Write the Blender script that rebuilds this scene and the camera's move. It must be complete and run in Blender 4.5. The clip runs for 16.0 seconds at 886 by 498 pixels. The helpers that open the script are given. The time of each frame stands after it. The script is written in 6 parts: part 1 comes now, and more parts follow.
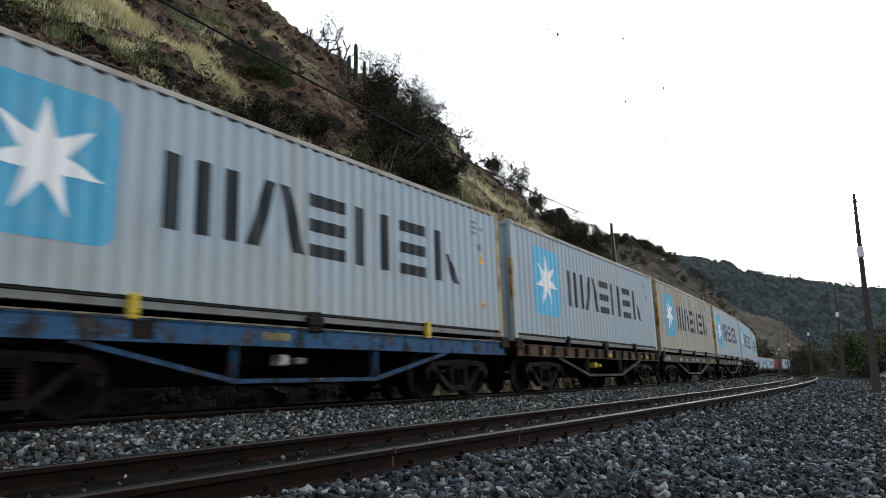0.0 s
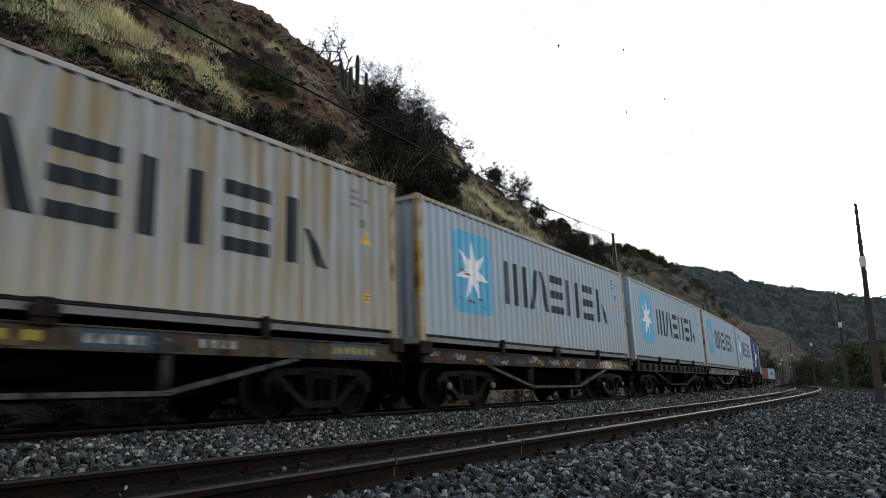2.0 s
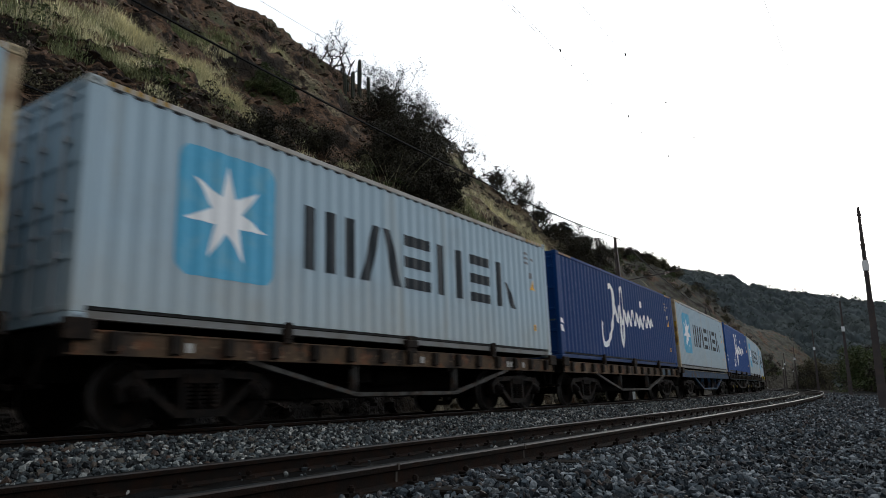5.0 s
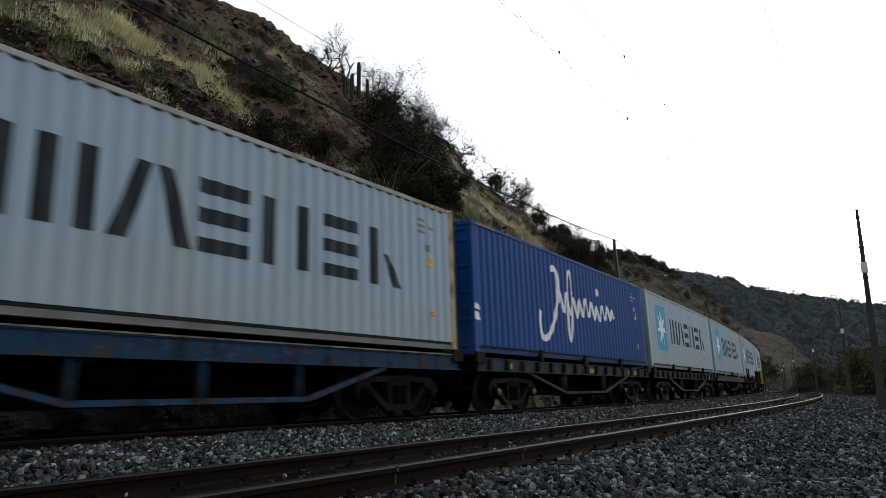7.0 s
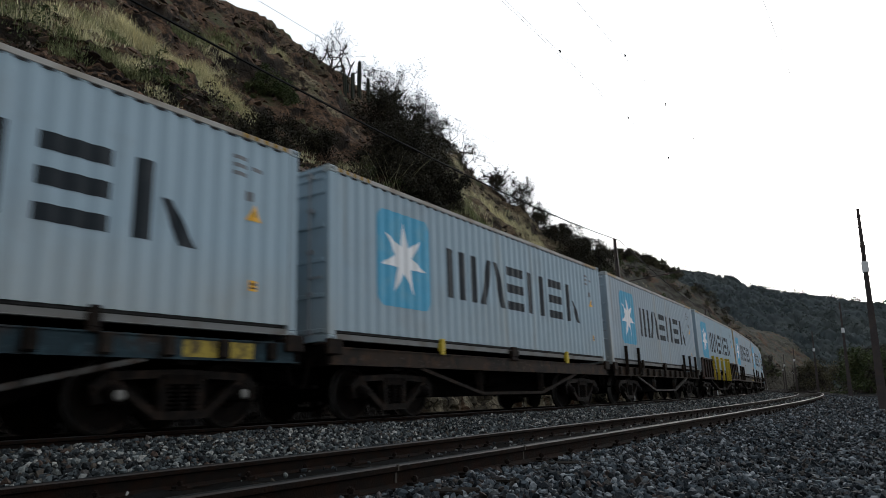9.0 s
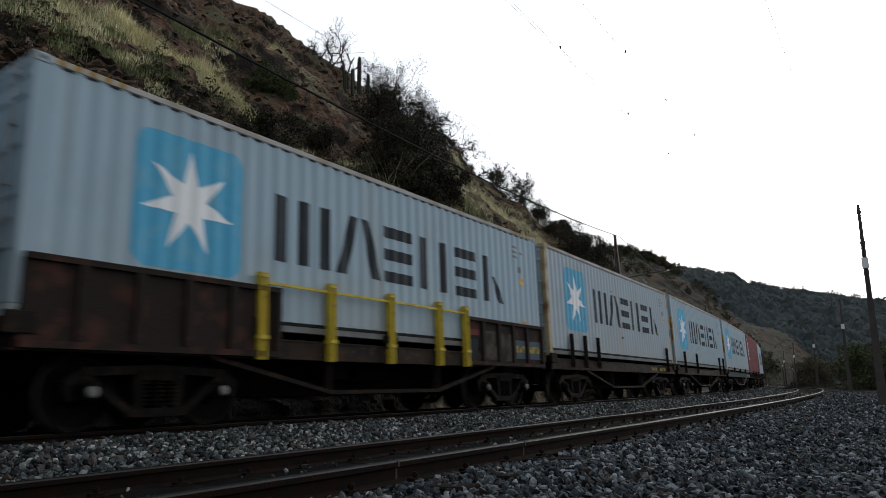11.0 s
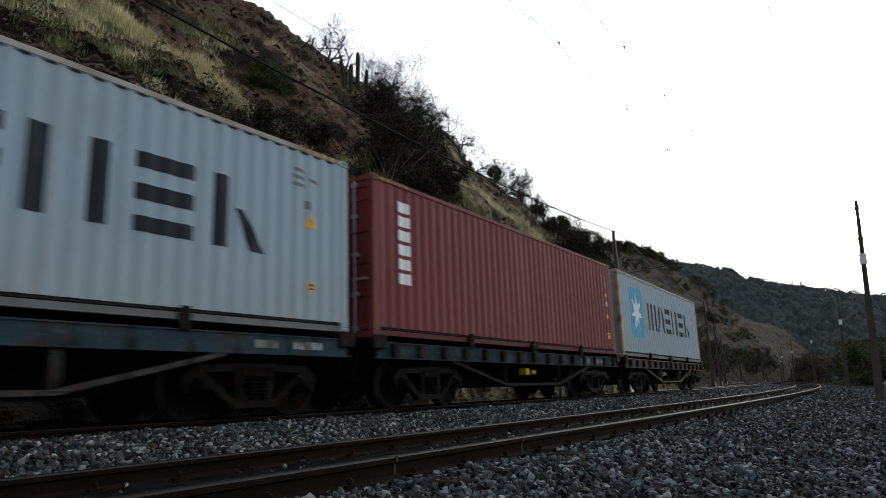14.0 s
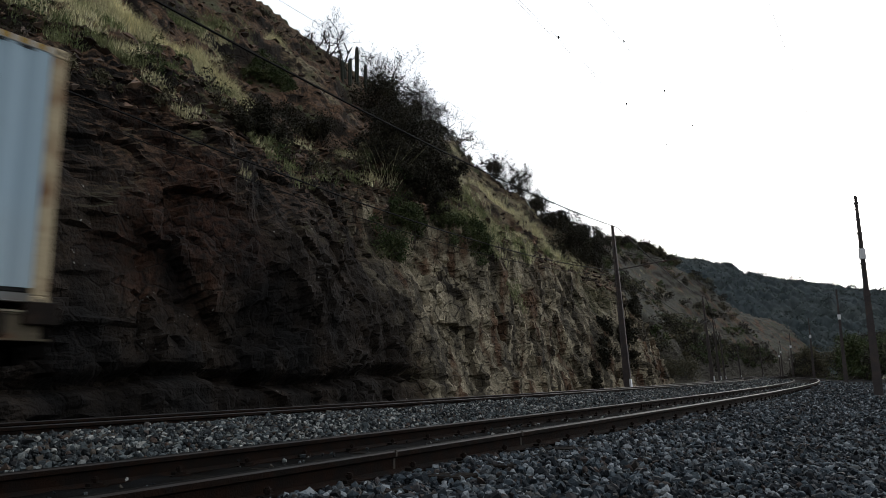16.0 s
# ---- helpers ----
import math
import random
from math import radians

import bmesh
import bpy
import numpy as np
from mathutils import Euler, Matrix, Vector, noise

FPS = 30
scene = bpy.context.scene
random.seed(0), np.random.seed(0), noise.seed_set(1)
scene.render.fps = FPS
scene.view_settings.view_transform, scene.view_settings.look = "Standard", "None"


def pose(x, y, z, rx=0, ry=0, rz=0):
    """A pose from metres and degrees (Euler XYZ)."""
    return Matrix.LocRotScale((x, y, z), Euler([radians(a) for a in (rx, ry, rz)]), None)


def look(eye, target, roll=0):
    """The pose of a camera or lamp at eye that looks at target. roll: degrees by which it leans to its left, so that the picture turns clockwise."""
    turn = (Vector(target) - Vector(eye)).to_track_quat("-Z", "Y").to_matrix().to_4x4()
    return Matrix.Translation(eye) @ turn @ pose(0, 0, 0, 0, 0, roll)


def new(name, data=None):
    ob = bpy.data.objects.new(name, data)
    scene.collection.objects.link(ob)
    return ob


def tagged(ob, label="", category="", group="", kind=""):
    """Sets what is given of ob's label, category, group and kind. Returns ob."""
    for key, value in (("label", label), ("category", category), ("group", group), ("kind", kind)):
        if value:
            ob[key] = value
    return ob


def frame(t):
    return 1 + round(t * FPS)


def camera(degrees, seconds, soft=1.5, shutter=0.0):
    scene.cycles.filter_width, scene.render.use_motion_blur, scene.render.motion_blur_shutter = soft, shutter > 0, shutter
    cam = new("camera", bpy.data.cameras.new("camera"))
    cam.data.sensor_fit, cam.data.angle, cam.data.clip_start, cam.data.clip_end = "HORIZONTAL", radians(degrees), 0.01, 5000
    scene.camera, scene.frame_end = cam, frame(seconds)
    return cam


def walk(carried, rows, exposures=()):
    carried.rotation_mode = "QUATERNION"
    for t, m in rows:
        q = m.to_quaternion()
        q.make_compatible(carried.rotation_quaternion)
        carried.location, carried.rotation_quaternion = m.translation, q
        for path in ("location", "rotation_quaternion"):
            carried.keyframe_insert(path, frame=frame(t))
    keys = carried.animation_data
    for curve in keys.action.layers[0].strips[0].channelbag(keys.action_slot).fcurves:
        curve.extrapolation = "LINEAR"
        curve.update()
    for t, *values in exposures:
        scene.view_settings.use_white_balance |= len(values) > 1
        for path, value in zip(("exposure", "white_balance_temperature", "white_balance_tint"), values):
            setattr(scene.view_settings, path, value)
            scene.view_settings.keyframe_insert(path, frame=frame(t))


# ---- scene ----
# the camera, low beside the near track, turning a little in the hand
cam = camera(66.4, 16.0, soft=0.5, shutter=0.22)
EYE = Vector((0.0, 0.0, 0.400))
AIM = look(EYE, EYE + Vector((-0.5605, 0.8059, 0.1910)), -1.10)
SWAY = [(0.0, -0.221, -0.104, 0.065), (0.5, -0.021, -0.015, 0.035), (1.0, 0.176, 0.01, -0.012), (1.5, 0.44, -0.018, 0.017), (2.0, 0.655, 0.028, 0.012), (2.5, 0.813, 0.121, -0.016), (3.0, 0.938, 0.233, -0.06), (3.5, 1.025, 0.266, -0.03), (4.0, 0.977, 0.275, -0.04), (6.5, 1.098, 0.061, -0.006), (7.0, 1.173, 0.122, -0.011), (7.5, 1.342, 0.033, -0.023), (8.0, 1.451, 0.134, 0.001), (8.5, 1.462, 0.184, -0.03), (9.0, 1.099, 0.177, 0.0), (11.5, 0.742, 0.182, -0.022), (12.0, 0.668, 0.148, -0.03), (12.5, 0.567, 0.096, 0.02), (13.0, 0.424, 0.114, 0.023), (13.5, 0.367, 0.099, 0.021), (14.0, 0.429, 0.057, 0.0), (14.5, 0.378, -0.016, 0.002), (15.0, 0.25, -0.03, 0.04), (15.5, 0.117, 0.001, 0.03), (16.0, 0.0, 0.0, 0.0)]
walk(cam, [(t, AIM @ pose(0, 0, 0, rx, ry, rz)) for t, rx, ry, rz in SWAY],
     exposures=[(0, -0.18), (1.5, -0.18), (2.2, -0.60), (3.0, -0.75), (4.0, -0.73), (6.5, -0.80), (7.5, -0.86), (11.5, -0.86), (16, -0.82)])

# pale evening sky with thin high cloud, the sun low over the far hill
world = bpy.data.worlds.new("world")
scene.world = world
world.use_nodes = True
wn, wl = world.node_tree.nodes, world.node_tree.links
sky = wn.new("ShaderNodeTexSky")
sky.sky_type = "NISHITA"
sky.sun_disc = False
sky.sun_elevation = radians(12)
sky.sun_rotation = radians(-6)
sky.altitude = 300
sky.air_density = 1.0
sky.dust_density = 3.0
pale = wn.new("ShaderNodeHueSaturation")
pale.inputs["Saturation"].default_value = 0.30
wl.new(sky.outputs[0], pale.inputs["Color"])
cloud = wn.new("ShaderNodeMix")
cloud.data_type = "RGBA"
cloud.inputs["Factor"].default_value = 0.42
wl.new(pale.outputs[0], cloud.inputs["A"])
way = wn.new("ShaderNodeTexCoord")
toward = wn.new("ShaderNodeVectorMath")
toward.operation = "DOT_PRODUCT"
toward.inputs[1].default_value = (-0.10, 0.96, 0.25)
wl.new(way.outputs["Generated"], toward.inputs[0])
glow = wn.new("ShaderNodeMapRange")
for key, value in (("From Min", -1.0), ("From Max", 1.0), ("To Min", 0.22), ("To Max", 1.36)):
    glow.inputs[key].default_value = value
wl.new(toward.outputs["Value"], glow.inputs["Value"])
veil = wn.new("ShaderNodeVectorMath")
veil.operation = "SCALE"
veil.inputs[0].default_value = (21.9, 23.3, 25.0)
wl.new(glow.outputs[0], veil.inputs["Scale"])
wl.new(veil.outputs[0], cloud.inputs["B"])
wl.new(cloud.outputs["Result"], wn["Background"].inputs["Color"])
wn["Background"].inputs["Strength"].default_value = 0.15
sun_data = bpy.data.lights.new("sun", "SUN")
sun_data.energy = 0.4
sun_data.angle = radians(20)
sun_data.color = (1.0, 0.95, 0.88)
sun = new("sun", sun_data)
sun.matrix_basis = look((-6, 85, 22), (0, 0, 2))

# ---- materials ----


def mat(name, base, rough=0.7, metal=0.0, vary=0.25, scale=6.0, bump=0.0, bump_scale=40.0, second=None, mix_at=0.5, soft=0.1,
        each=0.0, island=False, coords="Object", stretch=(1, 1, 1), spec=0.4):
    """Paint, stone or metal: the base colour varies at two sizes, with a second colour in patches."""
    m = bpy.data.materials.new(name)
    m.use_nodes = True
    n, l = m.node_tree.nodes, m.node_tree.links
    b = n["Principled BSDF"]
    b.inputs["Roughness"].default_value = rough
    b.inputs["Metallic"].default_value = metal
    b.inputs["Specular IOR Level"].default_value = spec
    tc = n.new("ShaderNodeTexCoord")
    mp = n.new("ShaderNodeMapping")
    mp.inputs["Scale"].default_value = stretch
    l.new(tc.outputs[coords], mp.inputs[0])
    big = n.new("ShaderNodeTexNoise")
    big.inputs["Scale"].default_value = scale
    big.inputs["Detail"].default_value = 6
    l.new(mp.outputs[0], big.inputs["Vector"])
    fine = n.new("ShaderNodeTexNoise")
    fine.inputs["Scale"].default_value = bump_scale
    fine.inputs["Detail"].default_value = 4
    l.new(mp.outputs[0], fine.inputs["Vector"])
    tone = n.new("ShaderNodeMix")
    tone.data_type = "RGBA"
    tone.inputs["A"].default_value = (*[c * (1 - vary) for c in base], 1)
    tone.inputs["B"].default_value = (*[min(1, c * (1 + vary)) for c in base], 1)
    l.new(fine.outputs["Fac"], tone.inputs["Factor"])
    out = tone.outputs["Result"]
    if second:
        ramp = n.new("ShaderNodeMapRange")
        ramp.inputs["From Min"].default_value = mix_at - soft
        ramp.inputs["From Max"].default_value = mix_at + soft
        l.new(big.outputs["Fac"], ramp.inputs["Value"])
        two = n.new("ShaderNodeMix")
        two.data_type = "RGBA"
        l.new(ramp.outputs[0], two.inputs["Factor"])
        l.new(out, two.inputs["A"])
        two.inputs["B"].default_value = (*second, 1)
        out = two.outputs["Result"]
    if each:
        src = n.new("ShaderNodeNewGeometry") if island else n.new("ShaderNodeObjectInfo")
        rnd = src.outputs["Random Per Island"] if island else src.outputs["Random"]
        val = n.new("ShaderNodeMapRange")
        val.inputs["To Min"].default_value = 1 - each
        val.inputs["To Max"].default_value = 1 + each * (4.0 if island else 1)
        if island:
            skew = n.new("ShaderNodeMath")
            skew.operation = "POWER"
            skew.inputs[1].default_value = 3.0
            l.new(rnd, skew.inputs[0])
            rnd = skew.outputs[0]
        l.new(rnd, val.inputs["Value"])
        hs = n.new("ShaderNodeHueSaturation")
        l.new(val.outputs[0], hs.inputs["Value"])
        l.new(out, hs.inputs["Color"])
        out = hs.outputs[0]
    l.new(out, b.inputs["Base Color"])
    if bump:
        bp = n.new("ShaderNodeBump")
        bp.inputs["Strength"].default_value = bump
        bp.inputs["Distance"].default_value = 0.02
        l.new(fine.outputs["Fac"], bp.inputs["Height"])
        l.new(bp.outputs[0], b.inputs["Normal"])
    return m


# bed below the loose stones: shade of their gaps painted as near-black
SHADED_BED = mat("ballast", (0.0065, 0.0067, 0.0070), 0.95, vary=0.8, scale=3, bump=0.5, bump_scale=60, second=(0.0038, 0.0034, 0.003), spec=0.02)


def stone_material(name, tint):
    """Crushed stone: each piece grey-blue, pale, tan or rust by chance, with fine grain."""
    m = mat(name, (0.5, 0.5, 0.5), 0.7, vary=0.35, scale=11, bump=0.35, bump_scale=55, spec=0.12)
    n, l = m.node_tree.nodes, m.node_tree.links
    b = n["Principled BSDF"]
    grain = b.inputs["Base Color"].links[0].from_socket
    geo = n.new("ShaderNodeNewGeometry")
    ramp = n.new("ShaderNodeValToRGB")
    tones = [(0.0, (0.0046, 0.005175, 0.006325)), (0.30, (0.01265, 0.01552, 0.0184)), (0.52, (0.0299, 0.03795, 0.04485)), (0.68, (0.0644, 0.07935, 0.0897)), (0.74, (0.0391, 0.02645, 0.02185)),
             (0.80, (0.0483, 0.046, 0.0414)), (0.88, (0.1092, 0.1265, 0.1357)), (1.0, (0.25, 0.26, 0.265))]
    while len(ramp.color_ramp.elements) < len(tones):
        ramp.color_ramp.elements.new(0.5)
    for e, (at, c) in zip(ramp.color_ramp.elements, tones):
        e.position, e.color = at, (*(min(0.5, v * w) for v, w in zip(c, tint)), 1)
    l.new(geo.outputs["Random Per Island"], ramp.inputs[0])
    both = n.new("ShaderNodeMix")
    both.data_type, both.blend_type = "RGBA", "MULTIPLY"
    both.inputs["Factor"].default_value = 1.0
    l.new(ramp.outputs[0], both.inputs["A"])
    twice = n.new("ShaderNodeVectorMath")
    twice.operation = "SCALE"
    twice.inputs["Scale"].default_value = 2.0
    l.new(grain, twice.inputs[0])
    l.new(twice.outputs[0], both.inputs["B"])
    l.new(both.outputs["Result"], b.inputs["Base Color"])
    return m


STONE = stone_material("stone", (1.0, 1.03, 1.06))
TAN_STONE = stone_material("pale_tan_stone", (1.40, 1.33, 1.22))
RAIL_SIDE = mat("rail_side", (0.0135, 0.0066, 0.0040), 0.85, vary=0.4, scale=8, bump=0.4, bump_scale=90, second=(0.008, 0.006, 0.005), spec=0.08)
# rail head: the dark hill's reflection is put into the colour
RAIL_REFLECTION = mat("rail_reflection", (0.006, 0.0056, 0.0052), 0.45, metal=0.0, vary=0.15, scale=5, bump_scale=30, second=(0.012, 0.009, 0.0075), mix_at=0.62, spec=0.03)
WELD_STEEL = mat("weld_steel", (0.055, 0.046, 0.038), 0.6, vary=0.3, scale=9, bump_scale=40, spec=0.2)
# upper edge of the head: a thin highlight painted as lighter steel
RAIL_GLINT = mat("rail_glint", (0.017, 0.0165, 0.0165), 0.5, metal=0.2, vary=0.3, scale=3, bump_scale=30, second=(0.016, 0.011, 0.009), mix_at=0.50, soft=0.08, spec=0.2)
SLEEPER = mat("sleeper", (0.009, 0.0074, 0.006), 0.9, vary=0.4, scale=5, bump=0.5, bump_scale=50, each=0.3, spec=0.03)
# underframe steel: the deep shade below the wagons is put into its near-black colour
SHADED_STEEL = mat("shaded_steel", (0.0035, 0.003, 0.0028), 0.85, vary=0.4, scale=6, bump=0.3, bump_scale=60, second=(0.007, 0.005, 0.004), mix_at=0.58, spec=0.03)
GUIDE_STEEL = mat("guide_steel", (0.013, 0.010, 0.0085), 0.8, vary=0.4, scale=6, bump=0.3, bump_scale=60, second=(0.026, 0.017, 0.012), mix_at=0.55, spec=0.1)
# side frames and wheel faces, darkened in colour for the shade under the wagon
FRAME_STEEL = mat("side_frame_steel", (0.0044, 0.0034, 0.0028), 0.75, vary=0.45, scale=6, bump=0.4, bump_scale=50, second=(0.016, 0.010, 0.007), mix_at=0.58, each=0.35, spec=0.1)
POCKET_STEEL = mat("pocket_steel", (0.017, 0.014, 0.012), 0.8, vary=0.4, scale=6, bump=0.3, bump_scale=60, second=(0.034, 0.024, 0.018), mix_at=0.6, each=0.5, spec=0.08)
# bogie steel, its colour likewise taken down to stand for under-wagon shade
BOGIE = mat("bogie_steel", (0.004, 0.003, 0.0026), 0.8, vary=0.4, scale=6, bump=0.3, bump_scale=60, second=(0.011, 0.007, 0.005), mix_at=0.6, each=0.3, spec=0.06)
WHEEL_RIM = mat("wheel_rim", (0.30, 0.29, 0.28), 0.35, metal=0.8, vary=0.2, bump_scale=30)
GREASE_CAP = mat("axle_cap", (0.15, 0.145, 0.135), 0.45, metal=0.3, vary=0.3, bump_scale=20)
POLE = mat("pole_steel", (0.062, 0.050, 0.050), 0.75, vary=0.3, scale=3, bump=0.3, bump_scale=30, second=(0.10, 0.075, 0.06), mix_at=0.6)
WHITE = mat("white_paint", (0.78, 0.79, 0.80), 0.6, vary=0.06, scale=5, bump_scale=30)
YELLOW = mat("yellow_paint", (0.50, 0.37, 0.022), 0.55, vary=0.25, scale=6, bump_scale=30, second=(0.20, 0.13, 0.05), mix_at=0.66)
WIRE = mat("wire", (0.010, 0.010, 0.010), 0.7, vary=0.1, spec=0.1)
INSULATOR = mat("insulator", (0.09, 0.05, 0.04), 0.25, vary=0.2)

# ---- building helpers ----


def finish(bm, name, material, smooth=False):
    me = bpy.data.meshes.new(name)
    bm.to_mesh(me)
    bm.free()
    for m in material if isinstance(material, (list, tuple)) else (material,):
        me.materials.append(m)
    if smooth:
        me.shade_smooth()
    return me


def part(name, bm, material, parent=None, label="", m=None, smooth=False):
    """One mesh object under a thing or under a part; bm may be a finished mesh."""
    me = bm if isinstance(bm, bpy.types.Mesh) else finish(bm, name, material, smooth)
    ob = new(name, me)
    if parent:
        ob.parent = parent
    if m is not None:
        ob.matrix_basis = m
    if label:
        tagged(ob, label)
    return ob


def thing(name, label, category, group="", kind="", m=None):
    ob = new(name)
    ob.empty_display_size = 0.2
    if m is not None:
        ob.matrix_basis = m
    return tagged(ob, label, category, group, kind)


def box(bm, lo, hi, bevel=0.0, m=None):
    x = pose(*[(a + b) / 2 for a, b in zip(lo, hi)]) @ Matrix.Diagonal((*[b - a for a, b in zip(lo, hi)], 1))
    made = bmesh.ops.create_cube(bm, size=1, matrix=(m @ x) if m else x)
    if bevel:
        edges = list({e for v in made["verts"] for e in v.link_edges})
        bmesh.ops.bevel(bm, geom=edges, offset=bevel, segments=1, affect="EDGES", profile=0.5)
    return bm


def boxes(*items, bevel=0.0):
    bm = bmesh.new()
    for lo, hi in items:
        box(bm, lo, hi, bevel)
    return bm


def beam(bm, a, b, w, h, up=(0, 0, 1)):
    """A square bar from a to b."""
    a, b = Vector(a), Vector(b)
    d = (b - a).normalized()
    side = d.cross(Vector(up))
    side = side.normalized() if side.length > 1e-4 else Vector((1, 0, 0))
    top = side.cross(d)
    vs = [bm.verts.new(q + side * sx * w / 2 + top * sz * h / 2) for q in (a, b) for sx, sz in ((-1, -1), (1, -1), (1, 1), (-1, 1))]
    for f in ((3, 2, 1, 0), (4, 5, 6, 7), (0, 1, 5, 4), (1, 2, 6, 5), (2, 3, 7, 6), (3, 0, 4, 7)):
        bm.faces.new([vs[i] for i in f])
    return bm


def tube(bm, pts, radii, n=6):
    rings = []
    for i, q in enumerate(pts):
        a, b = Vector(pts[max(0, i - 1)]), Vector(pts[min(len(pts) - 1, i + 1)])
        d = (b - a).normalized()
        x = d.orthogonal().normalized()
        y = d.cross(x)
        rings.append([bm.verts.new(Vector(q) + (x * math.cos(k * math.tau / n) + y * math.sin(k * math.tau / n)) * radii[i]) for k in range(n)])
    for r0, r1 in zip(rings, rings[1:]):
        for k in range(n):
            bm.faces.new((r0[k], r0[(k + 1) % n], r1[(k + 1) % n], r1[k]))
    bm.faces.new(rings[0][::-1])
    bm.faces.new(rings[-1])
    return bm


def lathe(bm, profile, n, m):
    """Turns (along, radius) pairs round the x axis."""
    rings = [[bm.verts.new(m @ Vector((x, r * math.cos(k * math.tau / n), r * math.sin(k * math.tau / n)))) for k in range(n)] for x, r in profile]
    for r0, r1 in zip(rings, rings[1:]):
        for k in range(n):
            bm.faces.new((r0[k], r0[(k + 1) % n], r1[(k + 1) % n], r1[k]))
    bm.faces.new(rings[0][::-1])
    bm.faces.new(rings[-1])
    return bm


def extrude(outline, axis, lo, hi):
    """A bar of the given outline along x or y; the outline is in the other two axes."""
    bm = bmesh.new()
    ends = [[bm.verts.new((t, p, q) if axis == "x" else (p, t, q)) for p, q in outline] for t in (lo, hi)]
    n = len(outline)
    for k in range(n):
        bm.faces.new((ends[0][k], ends[0][(k + 1) % n], ends[1][(k + 1) % n], ends[1][k]))
    bm.faces.new(ends[0][::-1])
    bm.faces.new(ends[1])
    bmesh.ops.recalc_face_normals(bm, faces=bm.faces)
    return bm


def raw_mesh(name, verts, faces, material, smooth=False):
    """A mesh from numpy arrays; all faces have the same number of corners."""
    me = bpy.data.meshes.new(name)
    nf, k = faces.shape
    me.vertices.add(len(verts))
    me.vertices.foreach_set("co", np.ascontiguousarray(verts, dtype=np.float32).ravel())
    me.loops.add(nf * k)
    me.loops.foreach_set("vertex_index", np.ascontiguousarray(faces, dtype=np.int32).ravel())
    me.polygons.add(nf)
    me.polygons.foreach_set("loop_start", np.arange(0, nf * k, k, dtype=np.int32))
    me.polygons.foreach_set("use_smooth", np.full(nf, smooth))
    me.update(calc_edges=True)
    me.validate()
    me.materials.append(material)
    return me


def grid_faces(rows, cols):
    i = np.arange((rows - 1) * (cols - 1))
    a = i // (cols - 1) * cols + i % (cols - 1)
    return np.stack([a, a + 1, a + cols + 1, a + cols], 1)


# ---- the line of the railway: s along it, lat to its right, from the middle of the train's track ----
GAUGE = 0.838
L2, L1 = 8.7215, 3.8176
NEAR = L2 - L1
CANT_T, CANT_N, Z_N = 0.0178, 0.0294, -0.076
STEP = 0.25
_s = np.arange(-320, 520, STEP)
_k = np.interp(_s, [95, 140, 232, 260], [0.002138, -0.0024, -0.0024, 0.0])
_th = np.cumsum(_k) * STEP
_i0 = int(320 / STEP)
_th -= _th[_i0]
_x, _y = np.cumsum(-np.sin(_th)) * STEP, np.cumsum(np.cos(_th)) * STEP
_x += -L2 - _x[_i0]
_y -= _y[_i0]


def trk(s, lat=0.0):
    """x, y, heading (to the left) on the line; works on arrays."""
    x, y, th = np.interp(s, _s, _x), np.interp(s, _s, _y), np.interp(s, _s, _th)
    return x + lat * np.cos(th), y + lat * np.sin(th), th


def on(s, lat, z=0.0):
    x, y, _ = trk(s, lat)
    return Vector((float(x), float(y), z))


def bed(lat):
    """Height of the ballast across the line."""
    return np.interp(lat, [-6, -4.4, -2.6, -1.7, 0.72, 0.98, 1.9, 2.6, 3.5, 6.6, 7.6, 10, 16], [-0.5, -0.42, -0.36, -0.215, -0.19, -0.10, -0.105, -0.15, -0.245, -0.235, -0.33, -0.42, -0.50])


# ---- hillside and ground ----


